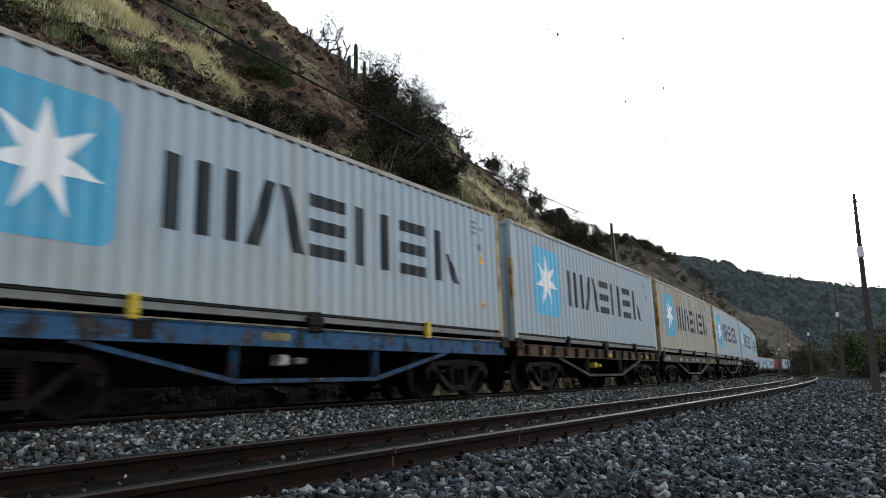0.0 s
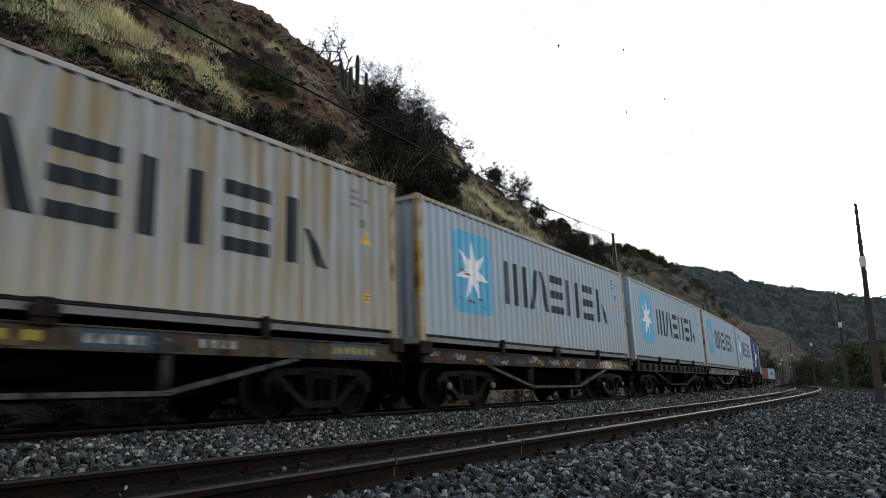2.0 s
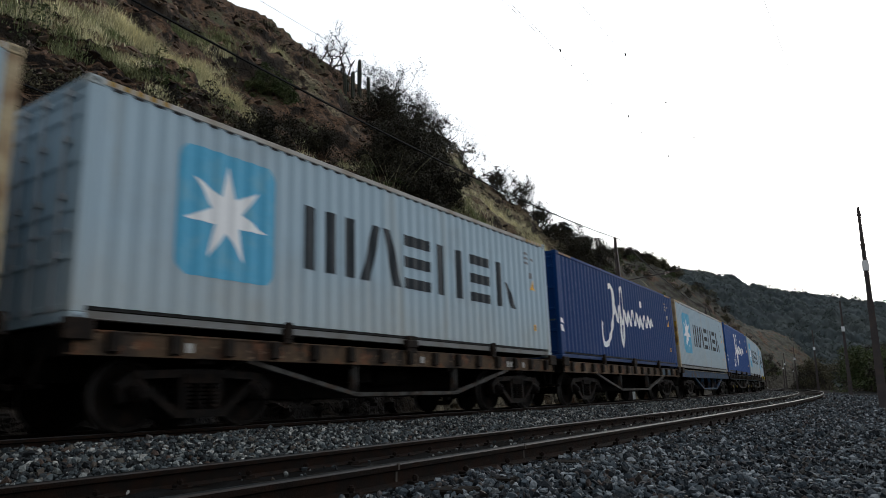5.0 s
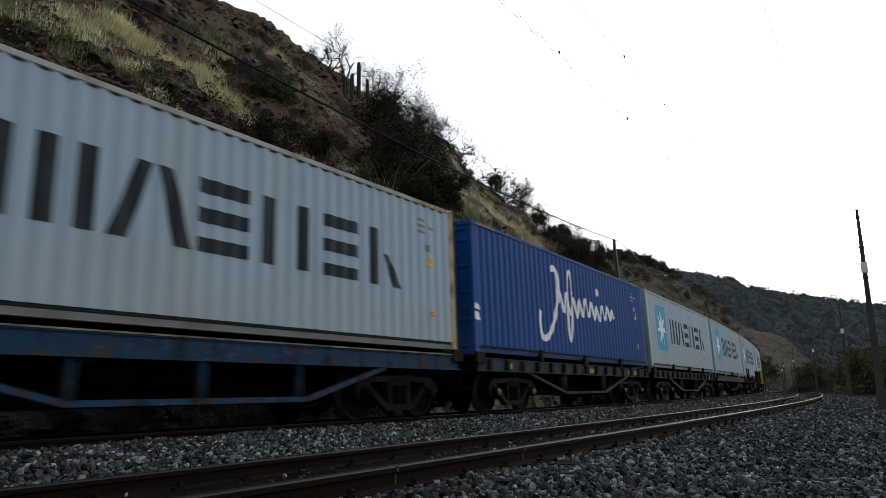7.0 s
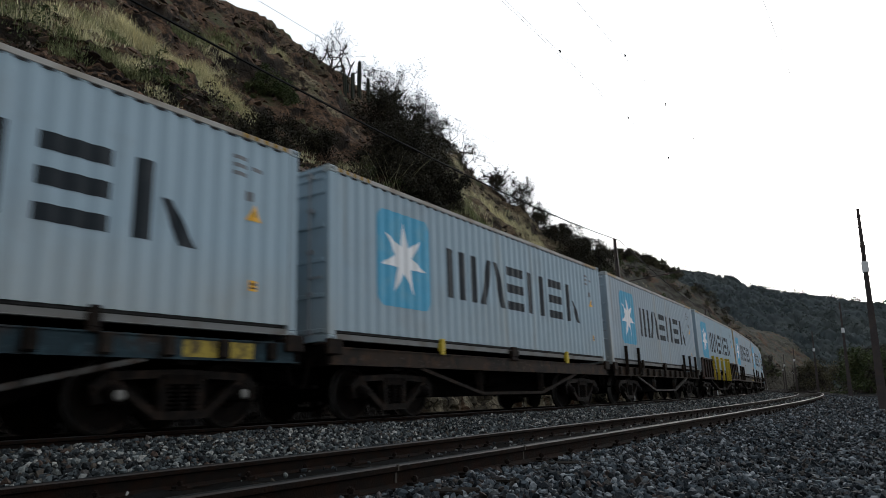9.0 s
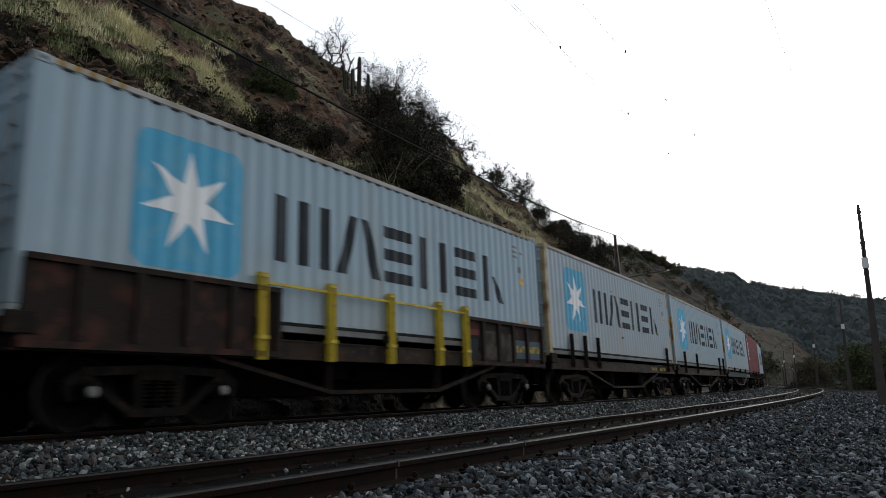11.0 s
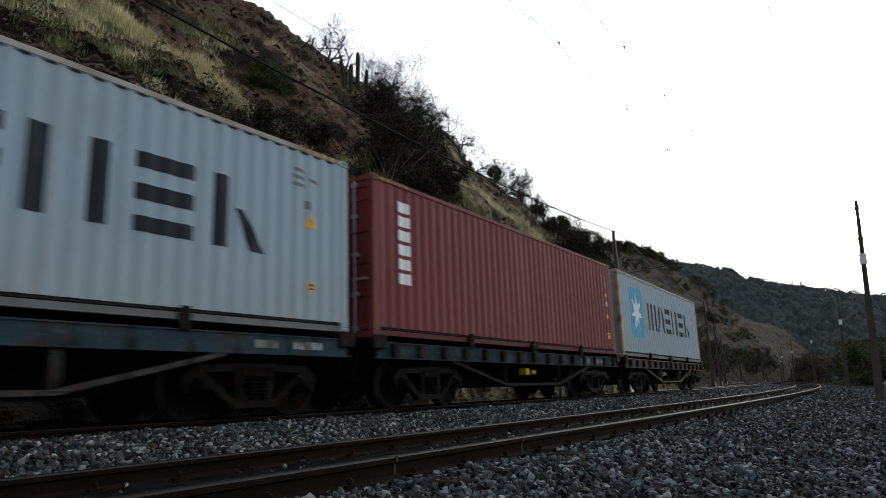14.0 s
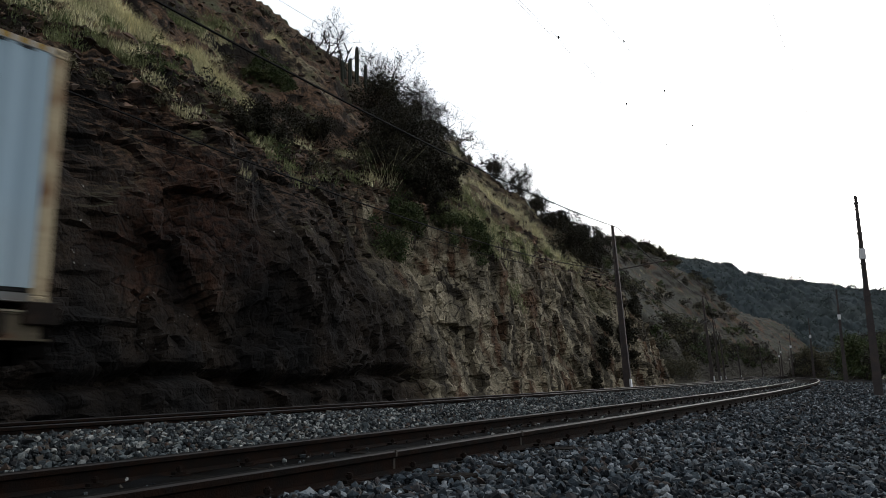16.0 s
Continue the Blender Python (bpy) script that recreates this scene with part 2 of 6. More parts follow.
def rock_material():
    m = bpy.data.materials.new("hillside")
    m.use_nodes = True
    n, l = m.node_tree.nodes, m.node_tree.links
    b = n["Principled BSDF"]
    b.inputs["Roughness"].default_value = 0.95
    b.inputs["Specular IOR Level"].default_value = 0.2
    tc = n.new("ShaderNodeTexCoord")
    geo = n.new("ShaderNodeNewGeometry")

    def noise_tex(scale, detail=8, stretch=(1, 1, 1), kind="ShaderNodeTexNoise"):
        mp = n.new("ShaderNodeMapping")
        mp.inputs["Scale"].default_value = stretch
        l.new(tc.outputs["Object"], mp.inputs[0])
        t = n.new(kind)
        t.inputs["Scale"].default_value = scale
        t.inputs["Detail"].default_value = detail
        l.new(mp.outputs[0], t.inputs["Vector"])
        return t

    def ranged(sock, a, b2, c=0.0, d=1.0):
        r = n.new("ShaderNodeMapRange")
        for k, v in zip(("From Min", "From Max", "To Min", "To Max"), (a, b2, c, d)):
            r.inputs[k].default_value = v
        l.new(sock, r.inputs["Value"])
        return r.outputs[0]

    def mixed(fac, a, c):
        x = n.new("ShaderNodeMix")
        x.data_type = "RGBA"
        l.new(fac, x.inputs["Factor"])
        for k, v in (("A", a), ("B", c)):
            if isinstance(v, tuple):
                x.inputs[k].default_value = (*v, 1)
            else:
                l.new(v, x.inputs[k])
        return x.outputs["Result"]

    def math2(op, a, c):
        x = n.new("ShaderNodeMath")
        x.operation = op
        for i, v in enumerate((a, c)):
            if isinstance(v, (int, float)):
                x.inputs[i].default_value = v
            else:
                l.new(v, x.inputs[i])
        return x.outputs[0]

    grain = noise_tex(5.0, 10)
    grit = noise_tex(17.0, 6)
    block = noise_tex(0.55, 8, (1, 1, 0.6))
    patch = noise_tex(0.16, 6)
    streak = noise_tex(0.9, 8, (1, 1, 0.18))
    sep = n.new("ShaderNodeSeparateXYZ")
    l.new(tc.outputs["Object"], sep.inputs[0])
    # dark rock, black-grey to red-brown, and a paler grey stretch of it further along
    tint = noise_tex(0.23, 5)
    cells = []
    for size, stretch in ((1.3, (1, 1, 1.1)), (2.2, (1.1, 1, 0.5))):
        v = noise_tex(size, 0, stretch, "ShaderNodeTexVoronoi")
        sc = n.new("ShaderNodeSeparateColor")
        l.new(v.outputs["Color"], sc.inputs[0])
        cells.append(sc.outputs[0])
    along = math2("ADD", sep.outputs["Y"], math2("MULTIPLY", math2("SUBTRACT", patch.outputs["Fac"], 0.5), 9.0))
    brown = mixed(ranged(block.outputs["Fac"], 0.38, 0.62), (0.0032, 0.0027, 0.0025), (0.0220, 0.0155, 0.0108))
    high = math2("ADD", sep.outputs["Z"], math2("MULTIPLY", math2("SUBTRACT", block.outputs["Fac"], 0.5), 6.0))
    # iron stain on one stretch of the dark face
    near_y = math2("ADD", sep.outputs["Y"], math2("MULTIPLY", math2("SUBTRACT", tint.outputs["Fac"], 0.5), 7.0))
    stain = math2("MULTIPLY", math2("MULTIPLY", ranged(near_y, 7.8, 9.2), ranged(near_y, 11.8, 10.4)), math2("MULTIPLY", ranged(high, 2.2, 4.0), ranged(high, 8.0, 6.0)))
    brown = mixed(math2("MULTIPLY", stain, ranged(grain.outputs["Fac"], 0.32, 0.62)), brown, (0.046, 0.0205, 0.0120))
    pale = mixed(ranged(math2("ADD", math2("MULTIPLY", cells[1], 0.5), math2("MULTIPLY", block.outputs["Fac"], 0.6)), 0.30, 0.76), (0.032, 0.025, 0.017), (0.31, 0.265, 0.185))
    pale = mixed(ranged(streak.outputs["Fac"], 0.54, 0.62), pale, (0.095, 0.056, 0.034))
    pale = mixed(math2("MULTIPLY", ranged(streak.outputs["Fac"], 0.47, 0.38), 0.75), pale, (0.036, 0.031, 0.025))
    pale = mixed(math2("MULTIPLY", ranged(tint.outputs["Fac"], 0.52, 0.60), ranged(high, 3.0, 5.0, 0.0, 0.7)), pale, (0.048, 0.050, 0.022))
    pale = mixed(ranged(along, 58, 66), pale, (0.052, 0.046, 0.034))
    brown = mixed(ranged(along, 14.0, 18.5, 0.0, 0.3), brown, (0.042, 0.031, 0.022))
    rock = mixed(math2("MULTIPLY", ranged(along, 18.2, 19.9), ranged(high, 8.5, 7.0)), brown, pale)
    blocks = n.new("ShaderNodeHueSaturation")
    l.new(ranged(cells[0], 0.0, 1.0, 0.72, 1.30), blocks.inputs["Value"])
    l.new(rock, blocks.inputs["Color"])
    # fine cracks between the blocks
    bent = n.new("ShaderNodeVectorMath")
    l.new(tc.outputs["Object"], bent.inputs[0])
    wander = n.new("ShaderNodeVectorMath")
    wander.operation = "SCALE"
    wander.inputs["Scale"].default_value = 0.55
    l.new(block.outputs["Color"], wander.inputs[0])
    l.new(wander.outputs[0], bent.inputs[1])
    split = n.new("ShaderNodeTexVoronoi")
    split.feature = "DISTANCE_TO_EDGE"
    split.inputs["Scale"].default_value = 1.7
    l.new(bent.outputs[0], split.inputs["Vector"])
    crack = math2("MULTIPLY", ranged(split.outputs["Distance"], 0.07, 0.01), ranged(grain.outputs["Fac"], 0.40, 0.55))
    specks = noise_tex(7.0, 3)
    rock = mixed(math2("MULTIPLY", ranged(specks.outputs["Fac"], 0.70, 0.73), ranged(block.outputs["Fac"], 0.50, 0.60)), blocks.outputs[0], (0.30, 0.29, 0.27))
    rock = mixed(math2("MULTIPLY", ranged(grain.outputs["Fac"], 0.40, 0.30), 0.5), rock, (0.010, 0.008, 0.007))
    rock = mixed(math2("MULTIPLY", crack, 0.85), rock, (0.009, 0.007, 0.006))
    # soil, dry grass and green growth where the slope lies back
    soil = mixed(ranged(grain.outputs["Fac"], 0.35, 0.65), (0.030, 0.020, 0.013), (0.122, 0.070, 0.041))
    dry = mixed(ranged(math2("ADD", patch.outputs["Fac"], ranged(sep.outputs["Y"], 20, 40, -0.10, 0.15)), 0.53, 0.63), soil, mixed(ranged(along, 62, 80), mixed(ranged(grain.outputs["Fac"], 0.38, 0.60), (0.060, 0.047, 0.028), (0.190, 0.153, 0.095)), (0.050, 0.048, 0.038)))
    green = mixed(ranged(block.outputs["Fac"], 0.55, 0.65), dry, (0.060, 0.060, 0.030))
    sepn = n.new("ShaderNodeSeparateXYZ")
    l.new(geo.outputs["Normal"], sepn.inputs[0])
    lie = math2("ADD", sepn.outputs["Z"], math2("MULTIPLY", math2("SUBTRACT", grain.outputs["Fac"], 0.5), 0.5))
    surf = mixed(math2("MULTIPLY", ranged(lie, 0.38, 0.56), ranged(high, 4.5, 7.5)), rock, green)
    tone = n.new("ShaderNodeHueSaturation")
    l.new(ranged(grit.outputs["Fac"], 0.34, 0.66, 0.68, 1.36), tone.inputs["Value"])
    l.new(surf, tone.inputs["Color"])
    l.new(tone.outputs[0], b.inputs["Base Color"])
    bump = n.new("ShaderNodeBump")
    bump.inputs["Strength"].default_value = 0.7
    bump.inputs["Distance"].default_value = 0.14
    l.new(math2("ADD", math2("ADD", grain.outputs["Fac"], math2("MULTIPLY", grit.outputs["Fac"], 0.4)), math2("SUBTRACT", math2("MULTIPLY", cells[0], 0.25), math2("MULTIPLY", crack, 0.35))), bump.inputs["Height"])
    l.new(bump.outputs[0], b.inputs["Normal"])
    return m


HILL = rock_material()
FOOT = ([-120, 12, 18, 21, 25, 54, 57, 60, 92, 104, 160, 420], [4.6, 4.7, 5.8, 5.0, 4.5, 4.6, 5.4, 13.0, 13.0, 7.5, 6.0, 6.0])
RIM = ([-120, 20, 30, 54, 60, 90, 110, 420], [7.2, 7.2, 6.6, 5.9, 2.5, 2.5, 5.5, 6.0])


def profile(s):
    """Across the hill at s: distance to the left of the train's track, and height."""
    e0, hr = np.interp(s, *FOOT), np.interp(s, *RIM)
    rz = np.interp(s, [24, 28, 29.3, 30, 33, 37, 42, 48, 55, 75, 90, 104, 121, 150, 170, 190, 217, 256, 290],
                   [23.6, 24.7, 24.4, 24.0, 23.9, 23.2, 22.9, 22.4, 21.9, 27.5, 28.8, 29.8, 30.5, 33.0, 35.0, 36.8, 38.8, 33.0, 24.0])
    er = np.interp(s, [55, 75, 190, 260], [22.3, 33.0, 33.0, 26.0])
    e = [e0 - 1.6, e0 - 0.5, e0, e0 + 0.9, e0 + 2.0, e0 + 4.0, er, er + 8, er + 38, er + 130]
    z = [-0.62, -0.45, -0.15, hr * 0.5, hr, hr + 2.4, rz, rz + 3.5, rz + 10, rz + 22]
    return e, z


HILL_S = np.concatenate([np.arange(-120, -12, 3.0), np.arange(-12, 8, 0.3), np.arange(8, 60, 0.13), np.arange(60, 120, 0.5), np.arange(120, 430, 1.5)])
HILL_U = np.concatenate([np.linspace(0, 2, 7)[:-1], np.linspace(2, 4, 91)[:-1], np.linspace(4, 6, 111)[:-1], np.linspace(6, 9, 16)])


def facet(q, kx, ky, kz, skew):
    """Broken rock: each block has its own step and its own tilted flat face."""
    p = Vector((q.x * kx + skew * q.z, q.y * ky, q.z * kz - 0.4 * skew * q.x))
    c = noise.voronoi(p)[1][0]
    h = noise.noise_vector(c * 7.31)
    return 0.9 * h.z + 1.5 * (p - c).dot(h)


def hill_points():
    verts = np.zeros((len(HILL_S), len(HILL_U), 3))
    for i, s in enumerate(HILL_S):
        e, z = profile(s)
        ee, zz = np.interp(HILL_U, range(10), e), np.interp(HILL_U, range(10), z)
        x, y, th = trk(s)
        tall = min(1.0, max(0.0, (s - 18.5) / 3.0)) if s < 62 else 0.0
        rough = 1.0 if s < 66 else 0.8
        for j, u in enumerate(HILL_U):
            q = Vector((s, ee[j], zz[j]))
            d = 0.9 * noise.fractal(q * 0.13, 0.9, 2.0, 3)
            w = min(1.0, max(0.0, (u - 1.0))) * min(1.0, max(0.0, (4.75 - u) / 0.7))
            if w > 0:
                squat = (0.34 * facet(q, 0.42, 0.4, 0.36, 0.1) + 0.24 * facet(q, 1.0, 1.0, 0.9, 0.2) + 0.13 * facet(q, 2.6, 2.4, 2.4, 0.3)) if tall < 1 else 0.0
                steep = (0.44 * facet(q, 0.50, 0.4, 0.26, 0.05) + 0.30 * facet(q, 1.15, 1.0, 0.75, 0.12) + 0.14 * facet(q, 2.9, 2.4, 2.3, 0.3)) if tall > 0 else 0.0
                d += w * rough * (squat * (1 - tall) + steep * tall + 0.07 * noise.fractal(q * 2.3, 0.8, 2.0, 3))
            if s < 22:
                d -= 0.55 * math.exp(-((zz[j] - 0.55 - 0.15 * math.sin(s * 0.8)) / 0.16) ** 2) * min(1.0, (22 - s) / 3)
            if u > 4.2:
                d += min(1.0, (u - 4.2) * 2) * (0.42 * noise.fractal(q * 0.45, 0.9, 2.0, 3) + 0.20 * noise.fractal(q * 1.6, 0.6, 2.0, 4))
                if s < 64:
                    d += min(1.0, (u - 4.2) * 2) * max(0.0, noise.noise(q * 0.3) + 0.15) * 0.5 * facet(q, 0.9, 0.9, 1.1, 0.2)
            if u > 6:
                d *= 1 + (u - 6) * 1.5
            if u < 1.4:
                d = min(d, 0.15)
            lean = min(1.0, max(0.0, (u - 3.6) / 1.4))
            el = ee[j] - d * (0.95 - 0.35 * lean)
            verts[i, j] = (x - el * math.cos(th), y - el * math.sin(th), zz[j] + d * (0.10 + 0.55 * lean))
    return verts


HILL_P = hill_points()


def hill_at(s, u):
    """A point of the hillside: s along the line, u from the foot (2) over the rim (4) to the ridge (6)."""
    fi = float(np.interp(s, HILL_S, range(len(HILL_S))))
    fj = float(np.interp(u, HILL_U, range(len(HILL_U))))
    i, j = min(int(fi), len(HILL_S) - 2), min(int(fj), len(HILL_U) - 2)
    a, b = fi - i, fj - j
    return Vector(HILL_P[i, j] * (1 - a) * (1 - b) + HILL_P[i + 1, j] * a * (1 - b) + HILL_P[i, j + 1] * (1 - a) * b + HILL_P[i + 1, j + 1] * a * b)


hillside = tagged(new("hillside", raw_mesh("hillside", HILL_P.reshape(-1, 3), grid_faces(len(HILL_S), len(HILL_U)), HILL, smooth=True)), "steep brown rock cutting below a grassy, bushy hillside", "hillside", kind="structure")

# broken rock is angular, the soil above it rounded
hillside.data.polygons.foreach_set("use_smooth", np.tile(HILL_U[:-1] > 4.45, len(HILL_S) - 1))

GRASS_GROUND = mat("valley_ground", (0.10, 0.085, 0.055), 0.95, vary=0.4, scale=0.2, bump=0.5, bump_scale=3, second=(0.06, 0.065, 0.03))


def ground_mesh():
    rr = np.concatenate([[0.5], np.geomspace(4, 4000, 60)])
    aa = np.linspace(0, math.tau, 97)
    verts = np.array([[r * math.cos(a), r * math.sin(a), -0.75 - 0.0004 * min(r, 900)] for r in rr for a in aa])
    return raw_mesh("ground", verts, grid_faces(len(rr), len(aa))[:, ::-1], GRASS_GROUND)


ground = tagged(new("ground", ground_mesh()), "flat valley ground with dry grass", "ground", kind="structure")


def bed_mesh():
    ss = np.concatenate([np.arange(-100, -4, 2.0), np.arange(-4, 30, 0.25), np.arange(30, 420, 2.0)])
    ll = np.concatenate([np.linspace(-6, -2, 10), np.linspace(-1.9, 9.4, 60), np.linspace(9.6, 17, 12)])
    verts = []
    for s in ss:
        x, y, _ = trk(s, ll)
        z = bed(ll) + (np.random.rand(len(ll)) - 0.5) * 0.035
        z[-1] = -0.9
        verts.append(np.stack([x, y, z], 1))
    return raw_mesh("ballast_bed", np.concatenate(verts), grid_faces(len(ss), len(ll))[:, ::-1], SHADED_BED)


ballast_bed = tagged(new("ballast_bed", bed_mesh()), "near-black crushed-stone ballast bed with painted shade under both tracks", "ballast", kind="structure")


def far_hill(name, label, az0, az1, dist, depth, heights, seed, material):
    """A wooded ridge seen over the valley: heights are (azimuth, ridge height) pairs."""
    rng = np.random.default_rng(seed)
    aa = np.linspace(az0, az1, 150)
    uu = np.linspace(0, 1.3, 26)
    hh = np.interp(aa, [a for a, _ in heights], [h for _, h in heights])
    verts = []
    for a, h in zip(aa, hh):
        for u in uu:
            r = dist + depth * u
            q = Vector((r * math.sin(radians(a)), r * math.cos(radians(a)), 0))
            z = -2 + h * (math.sin(min(u, 1.0) * math.pi / 2) ** 1.2) + 5 * noise.fractal(q * 0.012, 0.9, 2, 4) * min(u * 3, 1)
            verts.append((q.x, q.y, z))
    me = raw_mesh(name, np.array(verts), grid_faces(len(aa), len(uu)), material)
    return tagged(new(name, me), label, "hill", kind="structure"), np.array(verts).reshape(len(aa), len(uu), 3)


# far woods: the bluish cast of distant haze is mixed into the colour
HAZY_FOREST = mat("hazy_forest", (0.021, 0.031, 0.034), 0.95, vary=0.75, scale=0.03, bump=0.6, bump_scale=0.45, second=(0.034, 0.043, 0.042), mix_at=0.55)
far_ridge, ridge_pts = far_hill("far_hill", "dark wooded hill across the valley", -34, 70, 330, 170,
                                [(-34, 84), (-22, 83), (-16.8, 81), (-12, 70), (-7.5, 57), (0, 39), (10, 36), (40, 34), (70, 28)], 3, HAZY_FOREST)

# ---- tracks ----
RAIL_PROFILE = [(-0.070, -0.150), (0.070, -0.150), (0.070, -0.139), (0.012, -0.118), (0.010, -0.052), (0.035, -0.040), (0.036, -0.010), (0.028, 0.0),
                (-0.028, 0.0), (-0.036, -0.010), (-0.035, -0.040), (-0.010, -0.052), (-0.012, -0.118), (-0.070, -0.139)]


def rail_mesh(lat, z):
    ss = np.concatenate([np.arange(-90, -4, 2.0), np.arange(-4, 40, 0.5), np.arange(40, 420, 1.5)])
    n = len(RAIL_PROFILE)
    verts = []
    for s in ss:
        for a, b in RAIL_PROFILE:
            x, y, _ = trk(s, lat + a)
            verts.append((x, y, z + b))
    faces = np.array([(i * n + k, i * n + (k + 1) % n, (i + 1) * n + (k + 1) % n, (i + 1) * n + k) for i in range(len(ss) - 1) for k in range(n)])
    me = raw_mesh("rail", np.array(verts), faces[:, ::-1], RAIL_SIDE)
    me.materials.append(RAIL_REFLECTION)
    me.materials.append(RAIL_GLINT)
    # painted highlight on the right-hand edge only, painted reflection on the head
    idx = np.tile(np.array([2 if k == 6 else 1 if k in (7, 8) else 0 for k in range(n)]), len(ss) - 1)
    me.polygons.foreach_set("material_index", idx.astype(np.int32))
    return me


SLEEPER_MESH = finish(boxes(((-1.38, -0.12, -0.20), (1.38, 0.12, 0.0)), bevel=0.012), "sleeper", SLEEPER)


def clip_mesh():
    bm = boxes(((-0.13, -0.08, 0.0), (0.13, 0.08, 0.015)), ((0.062, -0.045, 0.012), (0.12, 0.045, 0.035)), ((-0.12, -0.045, 0.012), (-0.062, 0.045, 0.035)))
    for x in (-0.098, 0.098):
        tube(bm, [(x, 0, 0.03), (x, 0, 0.075)], [0.014, 0.014], 6)
        tube(bm, [(x, 0, 0.045), (x, 0, 0.066)], [0.024, 0.024], 6)
    return finish(bm, "rail_fastening", RAIL_SIDE)


CLIP_MESH = clip_mesh()


def track(label, lat, z, cant, first, last):
    tr = thing("railway_track", label, "railway track", "pair of railway tracks", "structure")
    for side in (-1, 1):
        part("rail", rail_mesh(lat + side * GAUGE, z + side * GAUGE * cant), None, tr, "worn steel rail with rusty web")
    for i in range(first, last):
        s = i * 0.62
        x, y, th = trk(s, lat)
        m = Matrix.Translation((x, y, z - 0.155)) @ Matrix.Rotation(th, 4, "Z") @ Matrix.Rotation(-math.atan(cant), 4, "Y")
        sl = part("sleeper", SLEEPER_MESH, None, tr, m=m)
        if -2 < s < 40:
            for side in (-1, 1):
                part("rail_fastening", CLIP_MESH, None, sl, m=pose(side * GAUGE, 0, 0.0))
    return tr


near_track = track("empty broad-gauge track with rusty rails on ballast", NEAR, Z_N, CANT_N, -8, 190)
train_track = track("broad-gauge track below the rock cutting", 0.0, 0.0, CANT_T, -8, 190)


for s in (3.62, 5.39):
    x, y, th = trk(s, NEAR + GAUGE)
    bm = boxes(((0.0125, -0.010, -0.118), (0.017, 0.010, -0.052)), ((-0.038, -0.008, -0.040), (0.0385, 0.008, 0.001)))
    part("weld", bm, WELD_STEEL, near_track, "pale ground weld on the rail", m=Matrix.Translation((x, y, Z_N + GAUGE * CANT_N)) @ Matrix.Rotation(th, 4, "Z"))
x, y, th = trk(14.19, NEAR - GAUGE)
bm = boxes(((0.011, -0.34, -0.118), (0.036, 0.34, -0.046)), bevel=0.006)
for k in (-0.25, -0.09, 0.09, 0.25):
    tube(bm, [(0.034, k, -0.082), (0.062, k, -0.082)], [0.020, 0.020], 6)
part("fishplate", bm, RAIL_SIDE, near_track, "bolted joint plate on the rail", m=Matrix.Translation((x, y, Z_N - GAUGE * CANT_N)) @ Matrix.Rotation(th, 4, "Z"))


